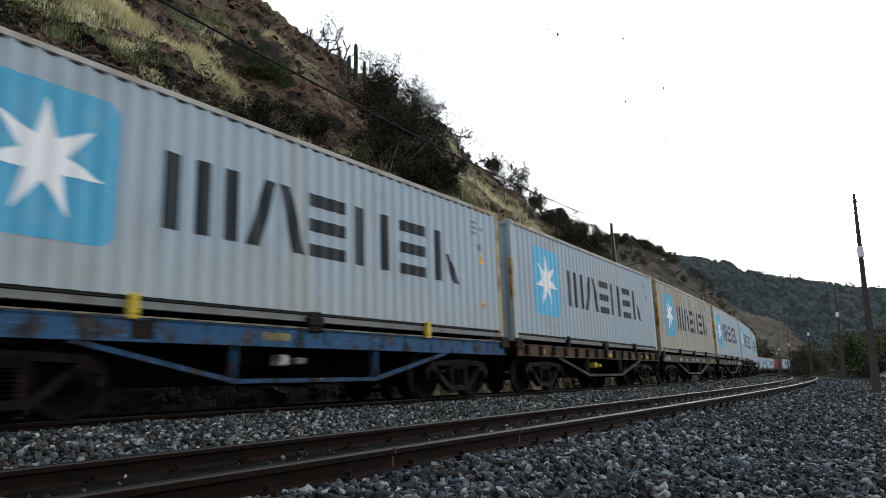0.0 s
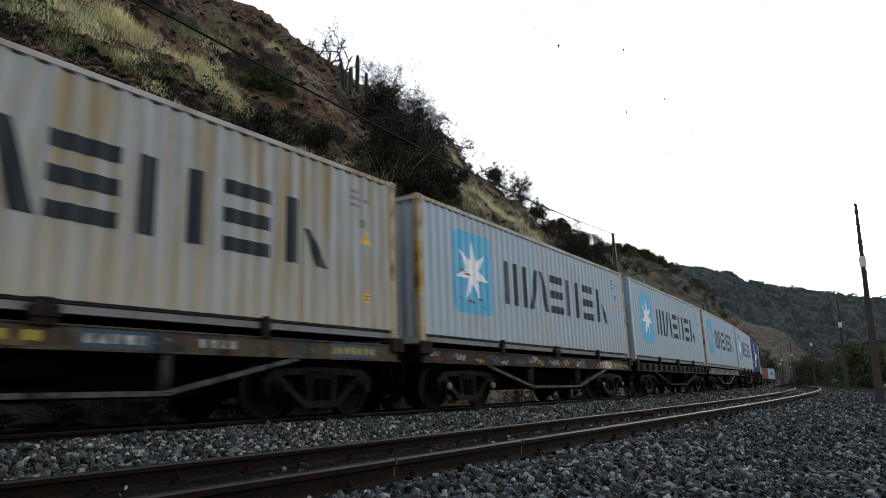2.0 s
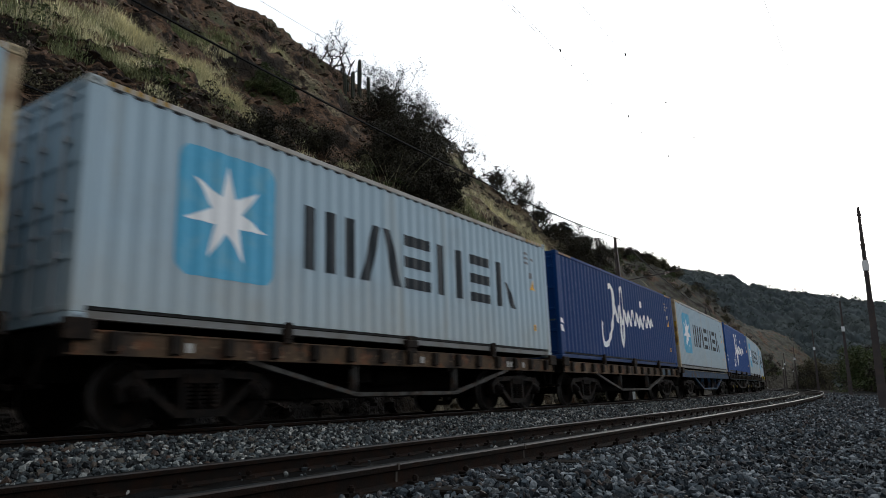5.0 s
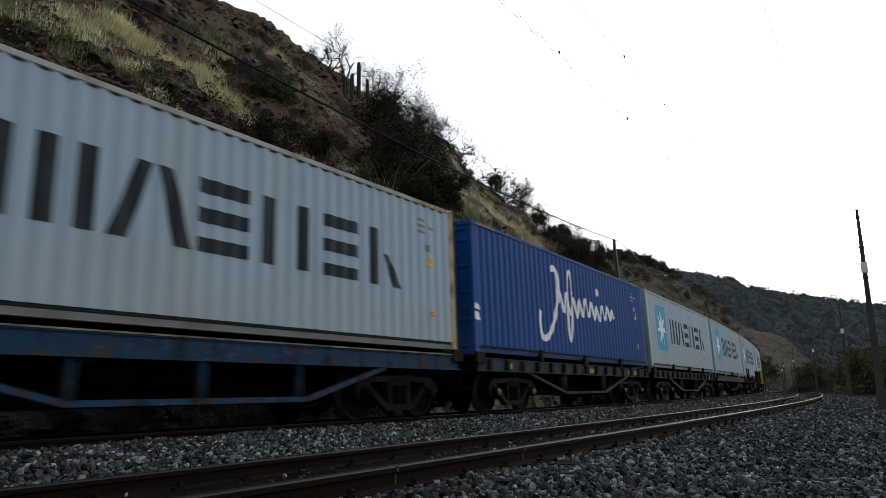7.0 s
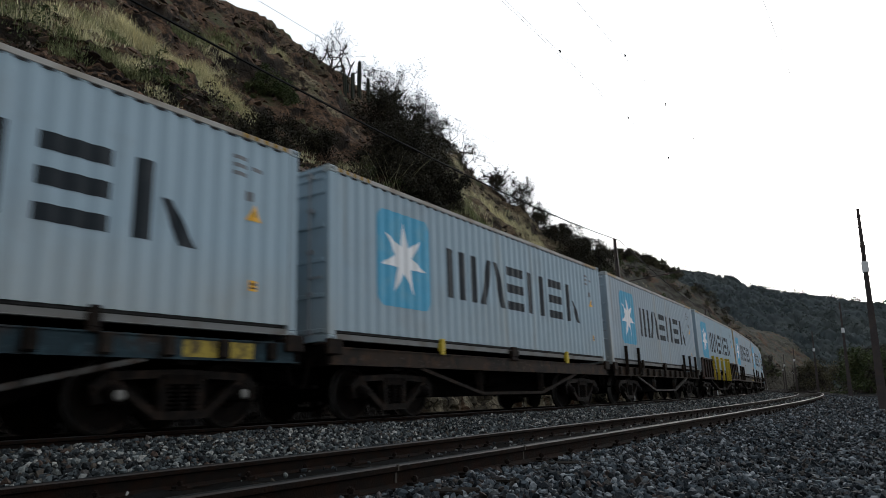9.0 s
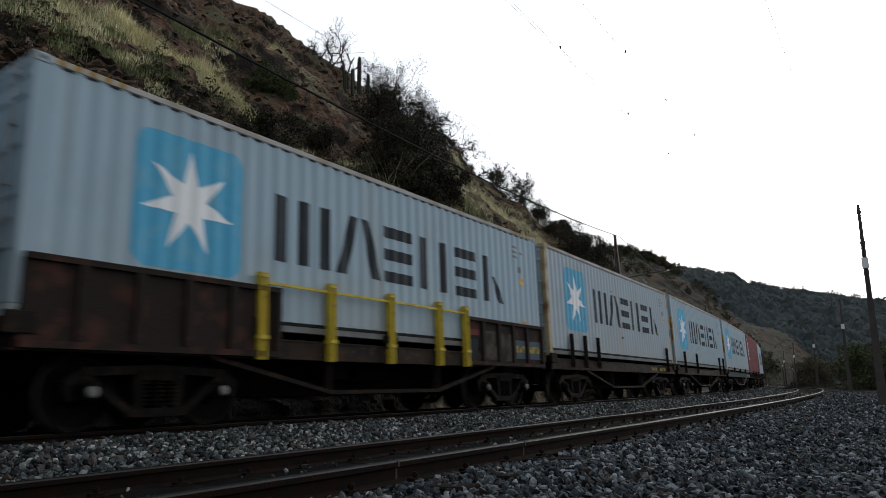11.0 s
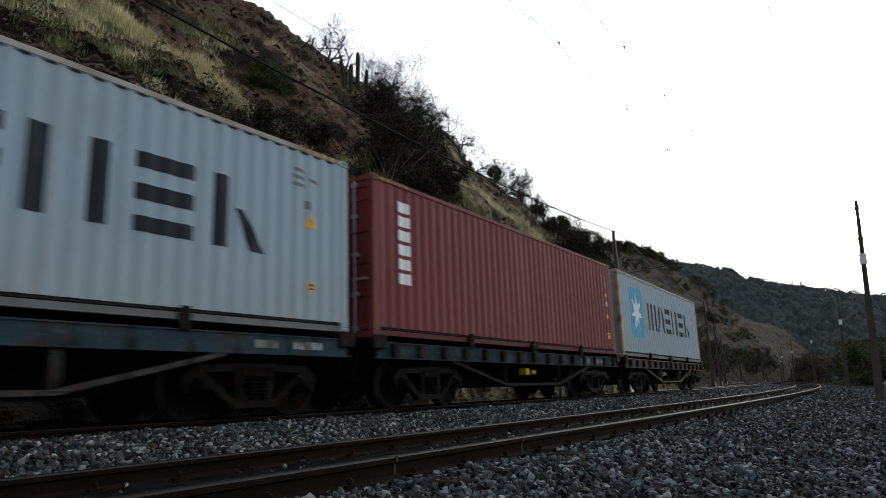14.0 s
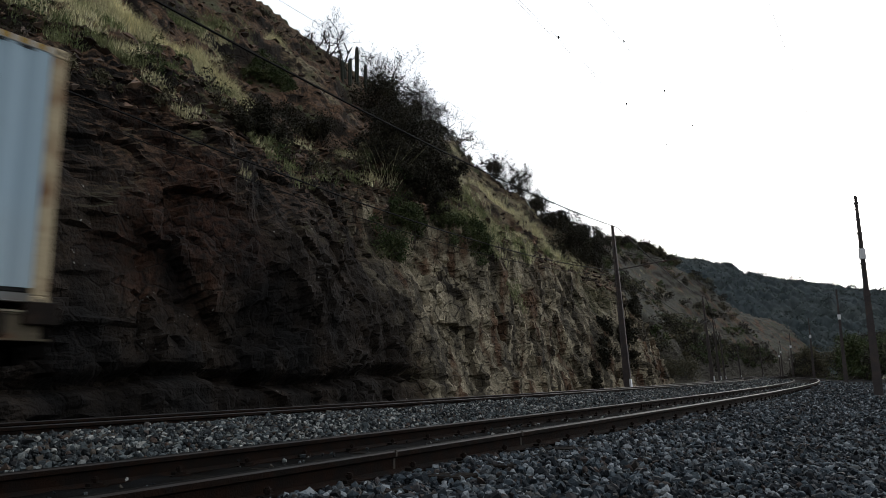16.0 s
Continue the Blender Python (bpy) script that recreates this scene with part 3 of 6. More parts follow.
# ---- ballast stones ----
def stones(name, label, fields, seed, material=STONE):
    """Angular crushed stones; a field is s from and to, lat from and to, pieces to the square metre, size, fine."""
    rng = np.random.default_rng(seed)
    g = (1 + 5 ** 0.5) / 2
    ball = np.array([(-1, g, 0), (1, g, 0), (-1, -g, 0), (1, -g, 0), (0, -1, g), (0, 1, g), (0, -1, -g), (0, 1, -g), (g, 0, -1), (g, 0, 1), (-g, 0, -1), (-g, 0, 1)]) / 1.9
    ball_f = np.array([(0, 11, 5), (0, 5, 1), (0, 1, 7), (0, 7, 10), (0, 10, 11), (1, 5, 9), (5, 11, 4), (11, 10, 2), (10, 7, 6), (7, 1, 8), (3, 9, 4), (3, 4, 2), (3, 2, 6), (3, 6, 8), (3, 8, 9),
                       (4, 9, 5), (2, 4, 11), (6, 2, 10), (8, 6, 7), (9, 8, 1)])
    shard = np.array([(0, 0, 1.0), (0, 0, -1.0)] + [(math.cos(k * math.tau / 5), math.sin(k * math.tau / 5), 0) for k in range(5)])
    shard_f = np.array([(0, 2 + k, 2 + (k + 1) % 5) for k in range(5)] + [(1, 2 + (k + 1) % 5, 2 + k) for k in range(5)])
    allv, allf, base = [], [], 0
    for s0, s1, l0, l1, per, small, large, fine in fields:
        corner, sides = (ball, ball_f) if fine else (shard, shard_f)
        c = len(corner)
        n = int((s1 - s0) * (l1 - l0) * per)
        s, lat = rng.uniform(s0, s1, n), rng.uniform(l0, l1, n)
        for r in (-GAUGE, GAUGE, NEAR - GAUGE, NEAR + GAUGE):
            keep = np.abs(lat - r) > 0.10
            s, lat = s[keep], lat[keep]
        n = len(s)
        size = rng.uniform(small, large, n) * 0.5 * rng.choice([0.7, 1.0, 1.3], n, p=[0.3, 0.5, 0.2])
        x, y, _ = trk(s, lat)
        z = bed(lat) + rng.uniform(-0.006, 0.042, n) + 0.02 * np.sin(s * 2.1 + lat * 3) * np.sin(lat * 4.3 - s)
        v = corner[None] * rng.uniform(0.62, 1.22, (n, c, 1)) * rng.uniform(0.55, 1.25, (n, 1, 3)) + rng.normal(size=(n, c, 3)) * 0.10
        q = rng.normal(size=(n, 4))
        q /= np.linalg.norm(q, axis=1)[:, None]
        w, a, b, d = q.T
        rot = np.stack([1 - 2 * (b * b + d * d), 2 * (a * b - d * w), 2 * (a * d + b * w), 2 * (a * b + d * w), 1 - 2 * (a * a + d * d), 2 * (b * d - a * w),
                        2 * (a * d - b * w), 2 * (b * d + a * w), 1 - 2 * (a * a + b * b)], 1).reshape(n, 3, 3)
        v = np.einsum("nij,nkj->nki", rot, v) * size[:, None, None] + np.stack([x, y, z], 1)[:, None]
        allv.append(v.reshape(-1, 3))
        allf.append((sides[None] + (np.arange(n) * c)[:, None, None] + base).reshape(-1, 3))
        base += n * c
    me = raw_mesh(name, np.concatenate(allv), np.concatenate(allf), material)
    return tagged(new(name, me), label, "ballast", kind="stuff")


stones("shoulder_ballast", "loose angular grey ballast stones beside the near track",
                         [(1.5, 6.5, 5.75, 8.9, 900, 0.046, 0.066, True), (6.5, 10, 5.75, 9.0, 620, 0.050, 0.072, False), (10, 18, 5.75, 9.4, 380, 0.056, 0.082, False), (18, 30, 5.8, 11.5, 110, 0.065, 0.10, False),
                          (30, 60, 5.8, 11.5, 32, 0.085, 0.13, False), (-7, 1.5, 5.8, 8.9, 330, 0.06, 0.095, False), (-14, -7, 5.8, 8.9, 60, 0.05, 0.09, False), (-14, 18, 8.9, 12.5, 90, 0.07, 0.12, False)], 11)
stones("middle_ballast", "loose angular paler ballast stones between the two tracks",
                       [(2.0, 8.5, 0.98, 3.95, 620, 0.048, 0.070, True), (8.5, 12, 0.98, 3.95, 600, 0.050, 0.072, False), (12, 24, 0.98, 3.95, 360, 0.056, 0.082, False), (24, 60, 0.98, 3.95, 70, 0.08, 0.11, False), (1.5, 24, 4.2, 5.6, 22, 0.030, 0.050, True),
                        (-7, 2.0, 0.95, 3.95, 170, 0.05, 0.085, False), (-14, -7, 0.95, 5.6, 30, 0.045, 0.08, False), (24, 50, 4.2, 5.6, 20, 0.05, 0.08, False), (60, 90, 0.95, 3.95, 30, 0.08, 0.11, False)], 12, TAN_STONE)
stones("cess_ballast", "loose ballast stones along the foot of the rock",
                     [(2, 30, -4.3, -0.95, 30, 0.045, 0.085, False), (30, 60, -4.3, -0.95, 30, 0.06, 0.095, False), (1.5, 30, -0.75, 0.75, 40, 0.045, 0.085, False), (-14, 2, -4.3, 0.75, 12, 0.045, 0.085, False)], 13)

# ---- poles and overhead line ----


def pole(height, base_w, label, group, s, lat, arm, band, lean=0.0):
    """Tapered pole of two steel channels with plates between, on a concrete foot."""
    x, y, th = trk(s, lat)
    z0 = float(bed(lat)) - 0.05
    p = thing("catenary_pole", label, "pole", group, m=Matrix.Translation((x, y, z0)) @ Matrix.Rotation(th, 4, "Z") @ pose(0, 0, 0, 0, lean, 0))
    top_w = base_w * 0.34
    for sx in (-1, 1):
        bm = bmesh.new()
        a, b = Vector((sx * (base_w / 2 - 0.03), 0, 0)), Vector((sx * (top_w / 2 - 0.03), 0, height))
        beam(bm, a, b, base_w / 2, 0.05, (1, 0, 0))
        part("channel", bm, POLE, p)
    for k, (za, zb, dy) in enumerate(((0.1, height * 0.52, 0.0), (height * 0.52, height - 0.05, 0.0))):
        wa, wb = [np.interp(q, [0, height], [base_w, top_w]) / 2 - 0.05 for q in (za, zb)]
        bm = bmesh.new()
        vs = [bm.verts.new((sx * w, sy * (base_w * 0.19 - 0.015 * k), z)) for z, w in ((za, wa), (zb, wb)) for sx, sy in ((-1, -1), (1, -1), (1, 1), (-1, 1))]
        for q in ((3, 2, 1, 0), (4, 5, 6, 7), (0, 1, 5, 4), (1, 2, 6, 5), (2, 3, 7, 6), (3, 0, 4, 7)):
            bm.faces.new([vs[n] for n in q])
        part("web_plate", bm, POLE, p)
    for z in (0.5, 1.3, 2.2, 3.2, 4.2, 5.2, 6.2):
        w = np.interp(z, [0, height], [base_w, top_w]) / 2 + 0.012
        part("strap", boxes(((-w, -base_w / 4 - 0.01, z), (w, base_w / 4 + 0.01, z + 0.06))), POLE, p)
    part("foot", boxes(((-base_w * 0.6, -0.2, -0.25), (base_w * 0.6, 0.2, 0.10)), bevel=0.03), mat_foot, p, "weathered concrete foot")
    if not band:
        part("white_foot_band", boxes(((base_w / 2 - 0.09, -0.125, 0.12), (base_w / 2 + 0.012, 0.125, 0.75))), WHITE, p, "white painted foot band")
    if band:
        bz = band
        w = np.interp(bz, [0, height], [base_w / 2, base_w * 0.15]) + 0.03
        part("white_band", boxes(((-w, -base_w / 4 - 0.02, bz - 0.17), (w, base_w / 4 + 0.02, bz + 0.17)), bevel=0.01), WHITE, p, "white painted plate with unreadable marks")
    if arm:
        bm = bmesh.new()
        beam(bm, (0, 0, arm[1]), (arm[0], 0, arm[1] + 0.25), 0.06, 0.06)
        beam(bm, (0, 0, arm[1] + 1.2), (arm[0] * 0.8, 0, arm[1] + 0.22), 0.025, 0.025)
        part("bracket_arm", bm, POLE, p)
        ribs = [(-0.14 + 0.04 * k + dx, r) for k in range(7) for dx, r in ((0, 0.035), (0.012, 0.07), (0.026, 0.07), (0.034, 0.035))]
        bm = lathe(bmesh.new(), ribs, 10, pose(arm[0] * 0.78, 0, arm[1] + 0.195, 0, -4, 0))
        part("insulator", bm, INSULATOR, p, "ribbed dark insulator")
    return p


mat_foot = mat("concrete_foot", (0.20, 0.19, 0.17), 0.9, vary=0.3, scale=4, bump=0.4, bump_scale=30)
HILL_POLES = [-3.0, 39.2, 81.7, 118, 154, 190, 226]
VALLEY_POLES = [-2.5, 24.9, 53.2, 80.6, 109, 133, 165, 198, 232]
for s in HILL_POLES[1:]:
    pole(9.9, 0.44, "rusty steel lattice pole at the foot of the rock", "catenary poles", s, -3.8, (3.6, 7.15), 0, -1.6)
for s, lat in zip(VALLEY_POLES[1:], (8.14, 7.35, 6.2, 6.0, 6.3, 6.6, 7.0, 7.0)):
    pole(6.48, 0.27, "dark steel pole with a white plate beside the ballast", "catenary poles", s, lat, None, 4.55, 0.95)


def wire(name, label, lat, z, posts, sag, r, clamps=()):
    bm = bmesh.new()
    pts = []
    for a, b in zip(posts, posts[1:]):
        for i in range(10):
            f = i / 10
            pts.append(on(a + (b - a) * f, lat, z - 4 * sag * f * (1 - f)))
    pts.append(on(posts[-1], lat, z))
    tube(bm, pts, [r] * len(pts), 5)
    line = tagged(part(name, bm, WIRE), label, "cable", "overhead wires")
    for s in clamps:
        bm = lathe(bmesh.new(), [(-0.03, 0.006), (-0.018, 0.013), (0.018, 0.013), (0.03, 0.006)], 8, pose(0, 0, 0, 0, 0, 90))
        box(bm, (-0.006, -0.01, -0.04), (0.006, 0.01, 0.0))
        part("clamp", bm, WIRE, line, "small dark wire clamp", m=Matrix.Translation(on(s, lat, z - 0.02)))
    return line


wire("feeder_cable", "thick dark feeder cable on the hillside poles", -3.8, 9.3, HILL_POLES, 1.0, 0.030)
wire("feeder_cable", "dark cable below the feeder on the hillside poles", -3.6, 6.65, HILL_POLES, 1.3, 0.022)
wire("feeder_cable", "dark cable below the feeder on the hillside poles", -3.95, 6.4, HILL_POLES, 1.35, 0.012)
wire("messenger_wire", "thin messenger wire over the train's track", 0.0, 7.35, HILL_POLES, 0.12, 0.004, (8.9,))
wire("contact_wire", "thin contact wire over the train's track", 0.0, 6.0, HILL_POLES, 0.05, 0.002)
wire("messenger_wire", "thin messenger wire over the near track", NEAR, 6.8, VALLEY_POLES, 0.08, 0.002, (11.85, 14.6, 17.2))
wire("contact_wire", "thin contact wire over the near track", 4.45, 6.1, VALLEY_POLES, 0.05, 0.002, (9.75, 13.2, 16.25))
wire("contact_wire", "thin second contact wire over the near track", 4.40, 6.1, VALLEY_POLES, 0.05, 0.002)
wire("line_wire", "thin wire on the valley-side poles", 7.55, 6.42, VALLEY_POLES, 0.2, 0.003)

# ---- plants ----


def leaf_material(name, a, b, each=0.5):
    """Leaves or blades: two greens, each piece its own tone, a little light through them."""
    m = bpy.data.materials.new(name)
    m.use_nodes = True
    n, l = m.node_tree.nodes, m.node_tree.links
    p = n["Principled BSDF"]
    p.inputs["Roughness"].default_value = 0.75
    p.inputs["Specular IOR Level"].default_value = 0.2
    geo = n.new("ShaderNodeNewGeometry")
    tc = n.new("ShaderNodeTexCoord")
    tex = n.new("ShaderNodeTexNoise")
    tex.inputs["Scale"].default_value = 0.8
    tex.inputs["Detail"].default_value = 4
    l.new(tc.outputs["Object"], tex.inputs["Vector"])
    mix = n.new("ShaderNodeMix")
    mix.data_type = "RGBA"
    mix.inputs["A"].default_value = (*a, 1)
    mix.inputs["B"].default_value = (*b, 1)
    r = n.new("ShaderNodeMapRange")
    r.inputs["From Min"].default_value = 0.35
    r.inputs["From Max"].default_value = 0.65
    l.new(tex.outputs["Fac"], r.inputs["Value"])
    l.new(r.outputs[0], mix.inputs["Factor"])
    val = n.new("ShaderNodeMapRange")
    val.inputs["To Min"].default_value = 1 - each
    val.inputs["To Max"].default_value = 1 + each
    l.new(geo.outputs["Random Per Island"], val.inputs["Value"])
    hs = n.new("ShaderNodeHueSaturation")
    l.new(val.outputs[0], hs.inputs["Value"])
    l.new(mix.outputs["Result"], hs.inputs["Color"])
    l.new(hs.outputs[0], p.inputs["Base Color"])
    return m


DARK_LEAF = leaf_material("dark_leaf", (0.018, 0.017, 0.011), (0.038, 0.033, 0.020))
GREEN_LEAF = leaf_material("green_leaf", (0.040, 0.062, 0.022), (0.075, 0.085, 0.035))
OLIVE_LEAF = leaf_material("olive_leaf", (0.07, 0.068, 0.04), (0.11, 0.095, 0.056))
# far leaves carry the same painted blue-grey haze
HAZY_LEAF = leaf_material("hazy_leaf", (0.038, 0.053, 0.051), (0.092, 0.112, 0.105), 0.5)
DRY_BLADE = leaf_material("dry_blade", (0.50, 0.47, 0.29), (0.80, 0.74, 0.48), 0.4)
GREEN_BLADE = leaf_material("green_blade", (0.13, 0.165, 0.065), (0.29, 0.30, 0.155), 0.4)
BARK = mat("bark", (0.045, 0.035, 0.028), 0.9, vary=0.3, scale=6, bump=0.4, bump_scale=40)
CACTUS_SKIN = mat("cactus_skin", (0.024, 0.028, 0.018), 0.8, vary=0.3, scale=3, bump=0.3, bump_scale=40)


def leaves(centres, radii, per, size, rng, flat=0.8):
    """Small folded leaf pieces scattered round clump centres: vertices and triangles."""
    c = np.repeat(np.asarray(centres, float), per, 0)
    r = np.repeat(np.asarray(radii, float), per)[:, None]
    n = len(c)
    d = rng.normal(size=(n, 3))
    d /= np.linalg.norm(d, axis=1)[:, None]
    d[:, 2] *= flat
    p = c + d * r * rng.uniform(0.25, 1.05, (n, 1)) ** 0.6
    a = rng.normal(size=(n, 3))
    a /= np.linalg.norm(a, axis=1)[:, None]
    b = np.cross(a, rng.normal(size=(n, 3)))
    b /= np.linalg.norm(b, axis=1)[:, None]
    s = size * rng.uniform(0.6, 1.4, (n, 1))
    v = np.stack([p - a * s, p + a * s, p + b * s * 0.9], 1)
    return v.reshape(-1, 3), np.arange(n * 3).reshape(-1, 3)


def limbs(bm, start, direction, length, radius, depth, rng, tips, spread=0.7, lift=0.12):
    """Branching limbs; the ends go to tips."""
    pts, radii = [Vector(start)], [radius]
    d = Vector(direction).normalized()
    steps = 3 if depth > 1 else 2
    for k in range(steps):
        d = (d + Vector(rng.normal(size=3)) * 0.22 + Vector((0, 0, lift))).normalized()
        pts.append(pts[-1] + d * length / steps)
        radii.append(radius * (1 - 0.6 * (k + 1) / steps))
    tube(bm, pts, radii, 5 if depth > 3 else 3)
    if depth == 0:
        tips.append(pts[-1])
        return
    for k in range(int(rng.integers(2, 4))):
        at = pts[-1] if k == 0 else pts[int(rng.integers(1, len(pts)))]
        nd = (d + Vector(rng.normal(size=3)) * spread).normalized()
        limbs(bm, at, nd, length * rng.uniform(0.6, 0.85), max(radius * 0.58, 0.011), depth - 1, rng, tips, spread, lift)


def bush(name, label, category, at, height, width, seed, leaf, per=26, size=0.10, depth=3, stems=4, bare=0.0, group="bushes on the hillside", clump=0.3):
    """Stems that fork outward and clumps of small leaves round their ends."""
    rng = np.random.default_rng(seed)
    t = thing(name, label, category, group, m=Matrix.Translation(at))
    tips = []
    bm = bmesh.new()
    for k in range(stems):
        a = k * math.tau / stems + rng.uniform(-0.5, 0.5)
        lean = width / max(height, 0.1) * 0.5
        limbs(bm, (0.1 * math.cos(a), 0.1 * math.sin(a), -0.4), (lean * math.cos(a), lean * math.sin(a), 1), height * 0.40, 0.02 + height * 0.012, depth, rng, tips)
    tp = np.array(tips)
    scale = np.array([width / 2, width / 2, height]) / np.maximum(np.abs(tp).max(0), 0.2)
    for v in bm.verts:
        w = min(1.0, max(0.0, (v.co.z + 0.4) / 0.6))
        v.co = Vector([c * (1 + (f - 1) * w) for c, f in zip(v.co, scale)])
    tp = tp * scale
    part("trunk", bm, BARK, t)
    keep = rng.random(len(tp)) > bare
    if keep.any():
        v, f = leaves(tp[keep], rng.uniform(0.5, 1.2, keep.sum()) * clump * min(height, width), int(per * 0.66), size * 1.15, rng)
        part("crown", raw_mesh("crown", v, f, leaf), None, t)
    return t


def bare_tree(label, at, height, width, seed, leaf=None, depth=5, stems=3):
    rng = np.random.default_rng(seed)
    t = thing("bare_tree", label, "tree", "bare trees on the ridge", m=Matrix.Translation(at))
    tips = []
    bm = bmesh.new()
    for k in range(stems):
        a = k * math.tau / stems + 0.4
        limbs(bm, (0, 0, -0.3), (0.5 * width / height * math.cos(a), 0.5 * width / height * math.sin(a), 0.8), height * 0.5, 0.075, depth, rng, tips, 0.75, 0.06)
    part("trunk", bm, BARK, t)
    if leaf:
        v, f = leaves(np.array(tips), np.full(len(tips), 0.25), 3, 0.06, rng)
        part("crown", raw_mesh("crown", v, f, leaf), None, t)
    return t


def cactus(at, columns):
    t = thing("column_cactus", "dark green columnar cactus on the ridge", "cactus", m=Matrix.Translation(at))
    for dx, dy, h, r in columns:
        bm = bmesh.new()
        n = 16
        rings = []
        for z, f in ((-0.4, 0.9), (0.2, 1.0), (h * 0.5, 1.05), (h * 0.85, 1.0), (h * 0.96, 0.75), (h, 0.25)):
            rings.append([bm.verts.new((r * f * (1.0 if k % 2 else 0.8) * math.cos(k * math.tau / n), r * f * (1.0 if k % 2 else 0.8) * math.sin(k * math.tau / n), z)) for k in range(n)])
        for r0, r1 in zip(rings, rings[1:]):
            for k in range(n):
                bm.faces.new((r0[k], r0[(k + 1) % n], r1[(k + 1) % n], r1[k]))
        bm.faces.new(rings[-1])
        part("column", bm, CACTUS_SKIN, t, m=pose(dx, dy, 0))
    return t


def grass(name, label, patches, seed, material, blade):
    """Bent blades in tufts; patches are (s0, u0, s1, u1, half width in u, tufts, height)."""
    rng = np.random.default_rng(seed)
    vs = []
    for s0, u0, s1, u1, hw, tufts, height in patches:
        clumps = [(rng.random(), rng.uniform(-hw, hw), rng.uniform(0.6, 1.25)) for _ in range(max(2, tufts // 9))]
        for _ in range(tufts):
            f, du, tall = clumps[rng.integers(len(clumps))]
            s, u = s0 + (s1 - s0) * f + rng.normal() * 0.17, u0 + (u1 - u0) * f + du + rng.normal() * hw * 0.22
            base = np.array(hill_at(s, u))
            h = height * tall * rng.uniform(0.7, 1.15)
            nb = blade
            ang = rng.uniform(0, math.tau, nb)
            lean = rng.uniform(0.08, 0.85, nb)
            root = base + np.stack([rng.normal(size=nb) * 0.12, rng.normal(size=nb) * 0.12, np.full(nb, -0.06)], 1)
            dirn = np.stack([np.cos(ang) * lean, np.sin(ang) * lean, np.ones(nb)], 1)
            hh = h * rng.uniform(0.6, 1.1, (nb, 1))
            side = np.stack([-np.sin(ang), np.cos(ang), np.zeros(nb)], 1) * rng.uniform(0.004, 0.009, (nb, 1))
            mid = root + dirn * hh * 0.55
            tip = root + dirn * hh * np.array([1.4, 1.4, 0.97])
            vs.append(np.stack([root - side, root + side, mid + side * 0.8, tip, tip, mid - side * 0.8], 1).reshape(-1, 3))
    v = np.concatenate(vs)
    k = np.arange(len(v) // 6)[:, None] * 6
    f = np.concatenate([k + np.array([[0, 1, 2, 5]]), k + np.array([[5, 2, 3, 4]])])
    return tagged(new(name, raw_mesh(name, v, f, material)), label, "grass", kind="stuff")


# bands of grass: (s, u) of both ends, half width, tufts, height
MAIN_BAND = [(10.6, 5.19), (10.8, 5.15), (11.2, 5.12), (11.9, 5.11), (12.9, 5.14), (13.85, 5.17), (14.6, 5.19), (15.2, 5.18), (15.7, 5.15), (16.0, 5.10)]
LOW_BAND = [(7.6, 5.06), (8.4, 5.04), (8.9, 5.0), (9.3, 4.82), (9.8, 4.62), (10.0, 4.45), (10.2, 4.25), (10.8, 4.16)]
DRY_BANDS = [(*a, *b, 0.022, 150, 0.46) for a, b in zip(MAIN_BAND, MAIN_BAND[1:])] + [(*a, *b, 0.05, 26, 0.30) for a, b in zip(LOW_BAND, LOW_BAND[1:])] + [
    (6.0, 4.96, 7.8, 5.04, 0.04, 70, 0.32), (8.0, 5.04, 9.6, 5.11, 0.03, 50, 0.36), (9.3, 5.11, 10.7, 5.18, 0.03, 60, 0.38), (14.8, 5.24, 17.9, 5.36, 0.03, 60, 0.34), (16.5, 5.40, 19.0, 5.48, 0.03, 50, 0.34),
    (11.0, 4.32, 11.0, 4.38, 0.03, 10, 0.24), (13.4, 4.2, 13.8, 4.2, 0.04, 12, 0.3), (11.8, 3.72, 12.0, 3.70, 0.04, 8, 0.25), (22.6, 5.59, 24.2, 5.63, 0.02, 60, 0.5), (19.0, 4.9, 21.0, 4.95, 0.06, 40, 0.4),
    (15.8, 4.75, 18.5, 5.02, 0.05, 45, 0.34), (19.4, 4.3, 21.0, 4.7, 0.1, 40, 0.35), (6.0, 5.06, 10.4, 5.24, 0.06, 70, 0.40)]
DRY_FAR = [(29.7, 5.16, 33.0, 5.07, 0.3, 260, 0.44), (40.6, 5.45, 36.7, 5.05, 0.2, 300, 0.53), (34.0, 5.09, 48.0, 5.18, 0.2, 300, 0.54), (25.0, 4.53, 28.5, 3.96, 0.3, 110, 0.37), (28.9, 4.18, 36.9, 4.11, 0.3, 140, 0.43), (25.8, 3.98, 32.2, 3.96, 0.17, 60, 0.33),
           (30.0, 4.6, 44.0, 4.8, 0.3, 320, 0.45), (184.5, 5.64, 211.5, 4.45, 0.3, 200, 1.4)]
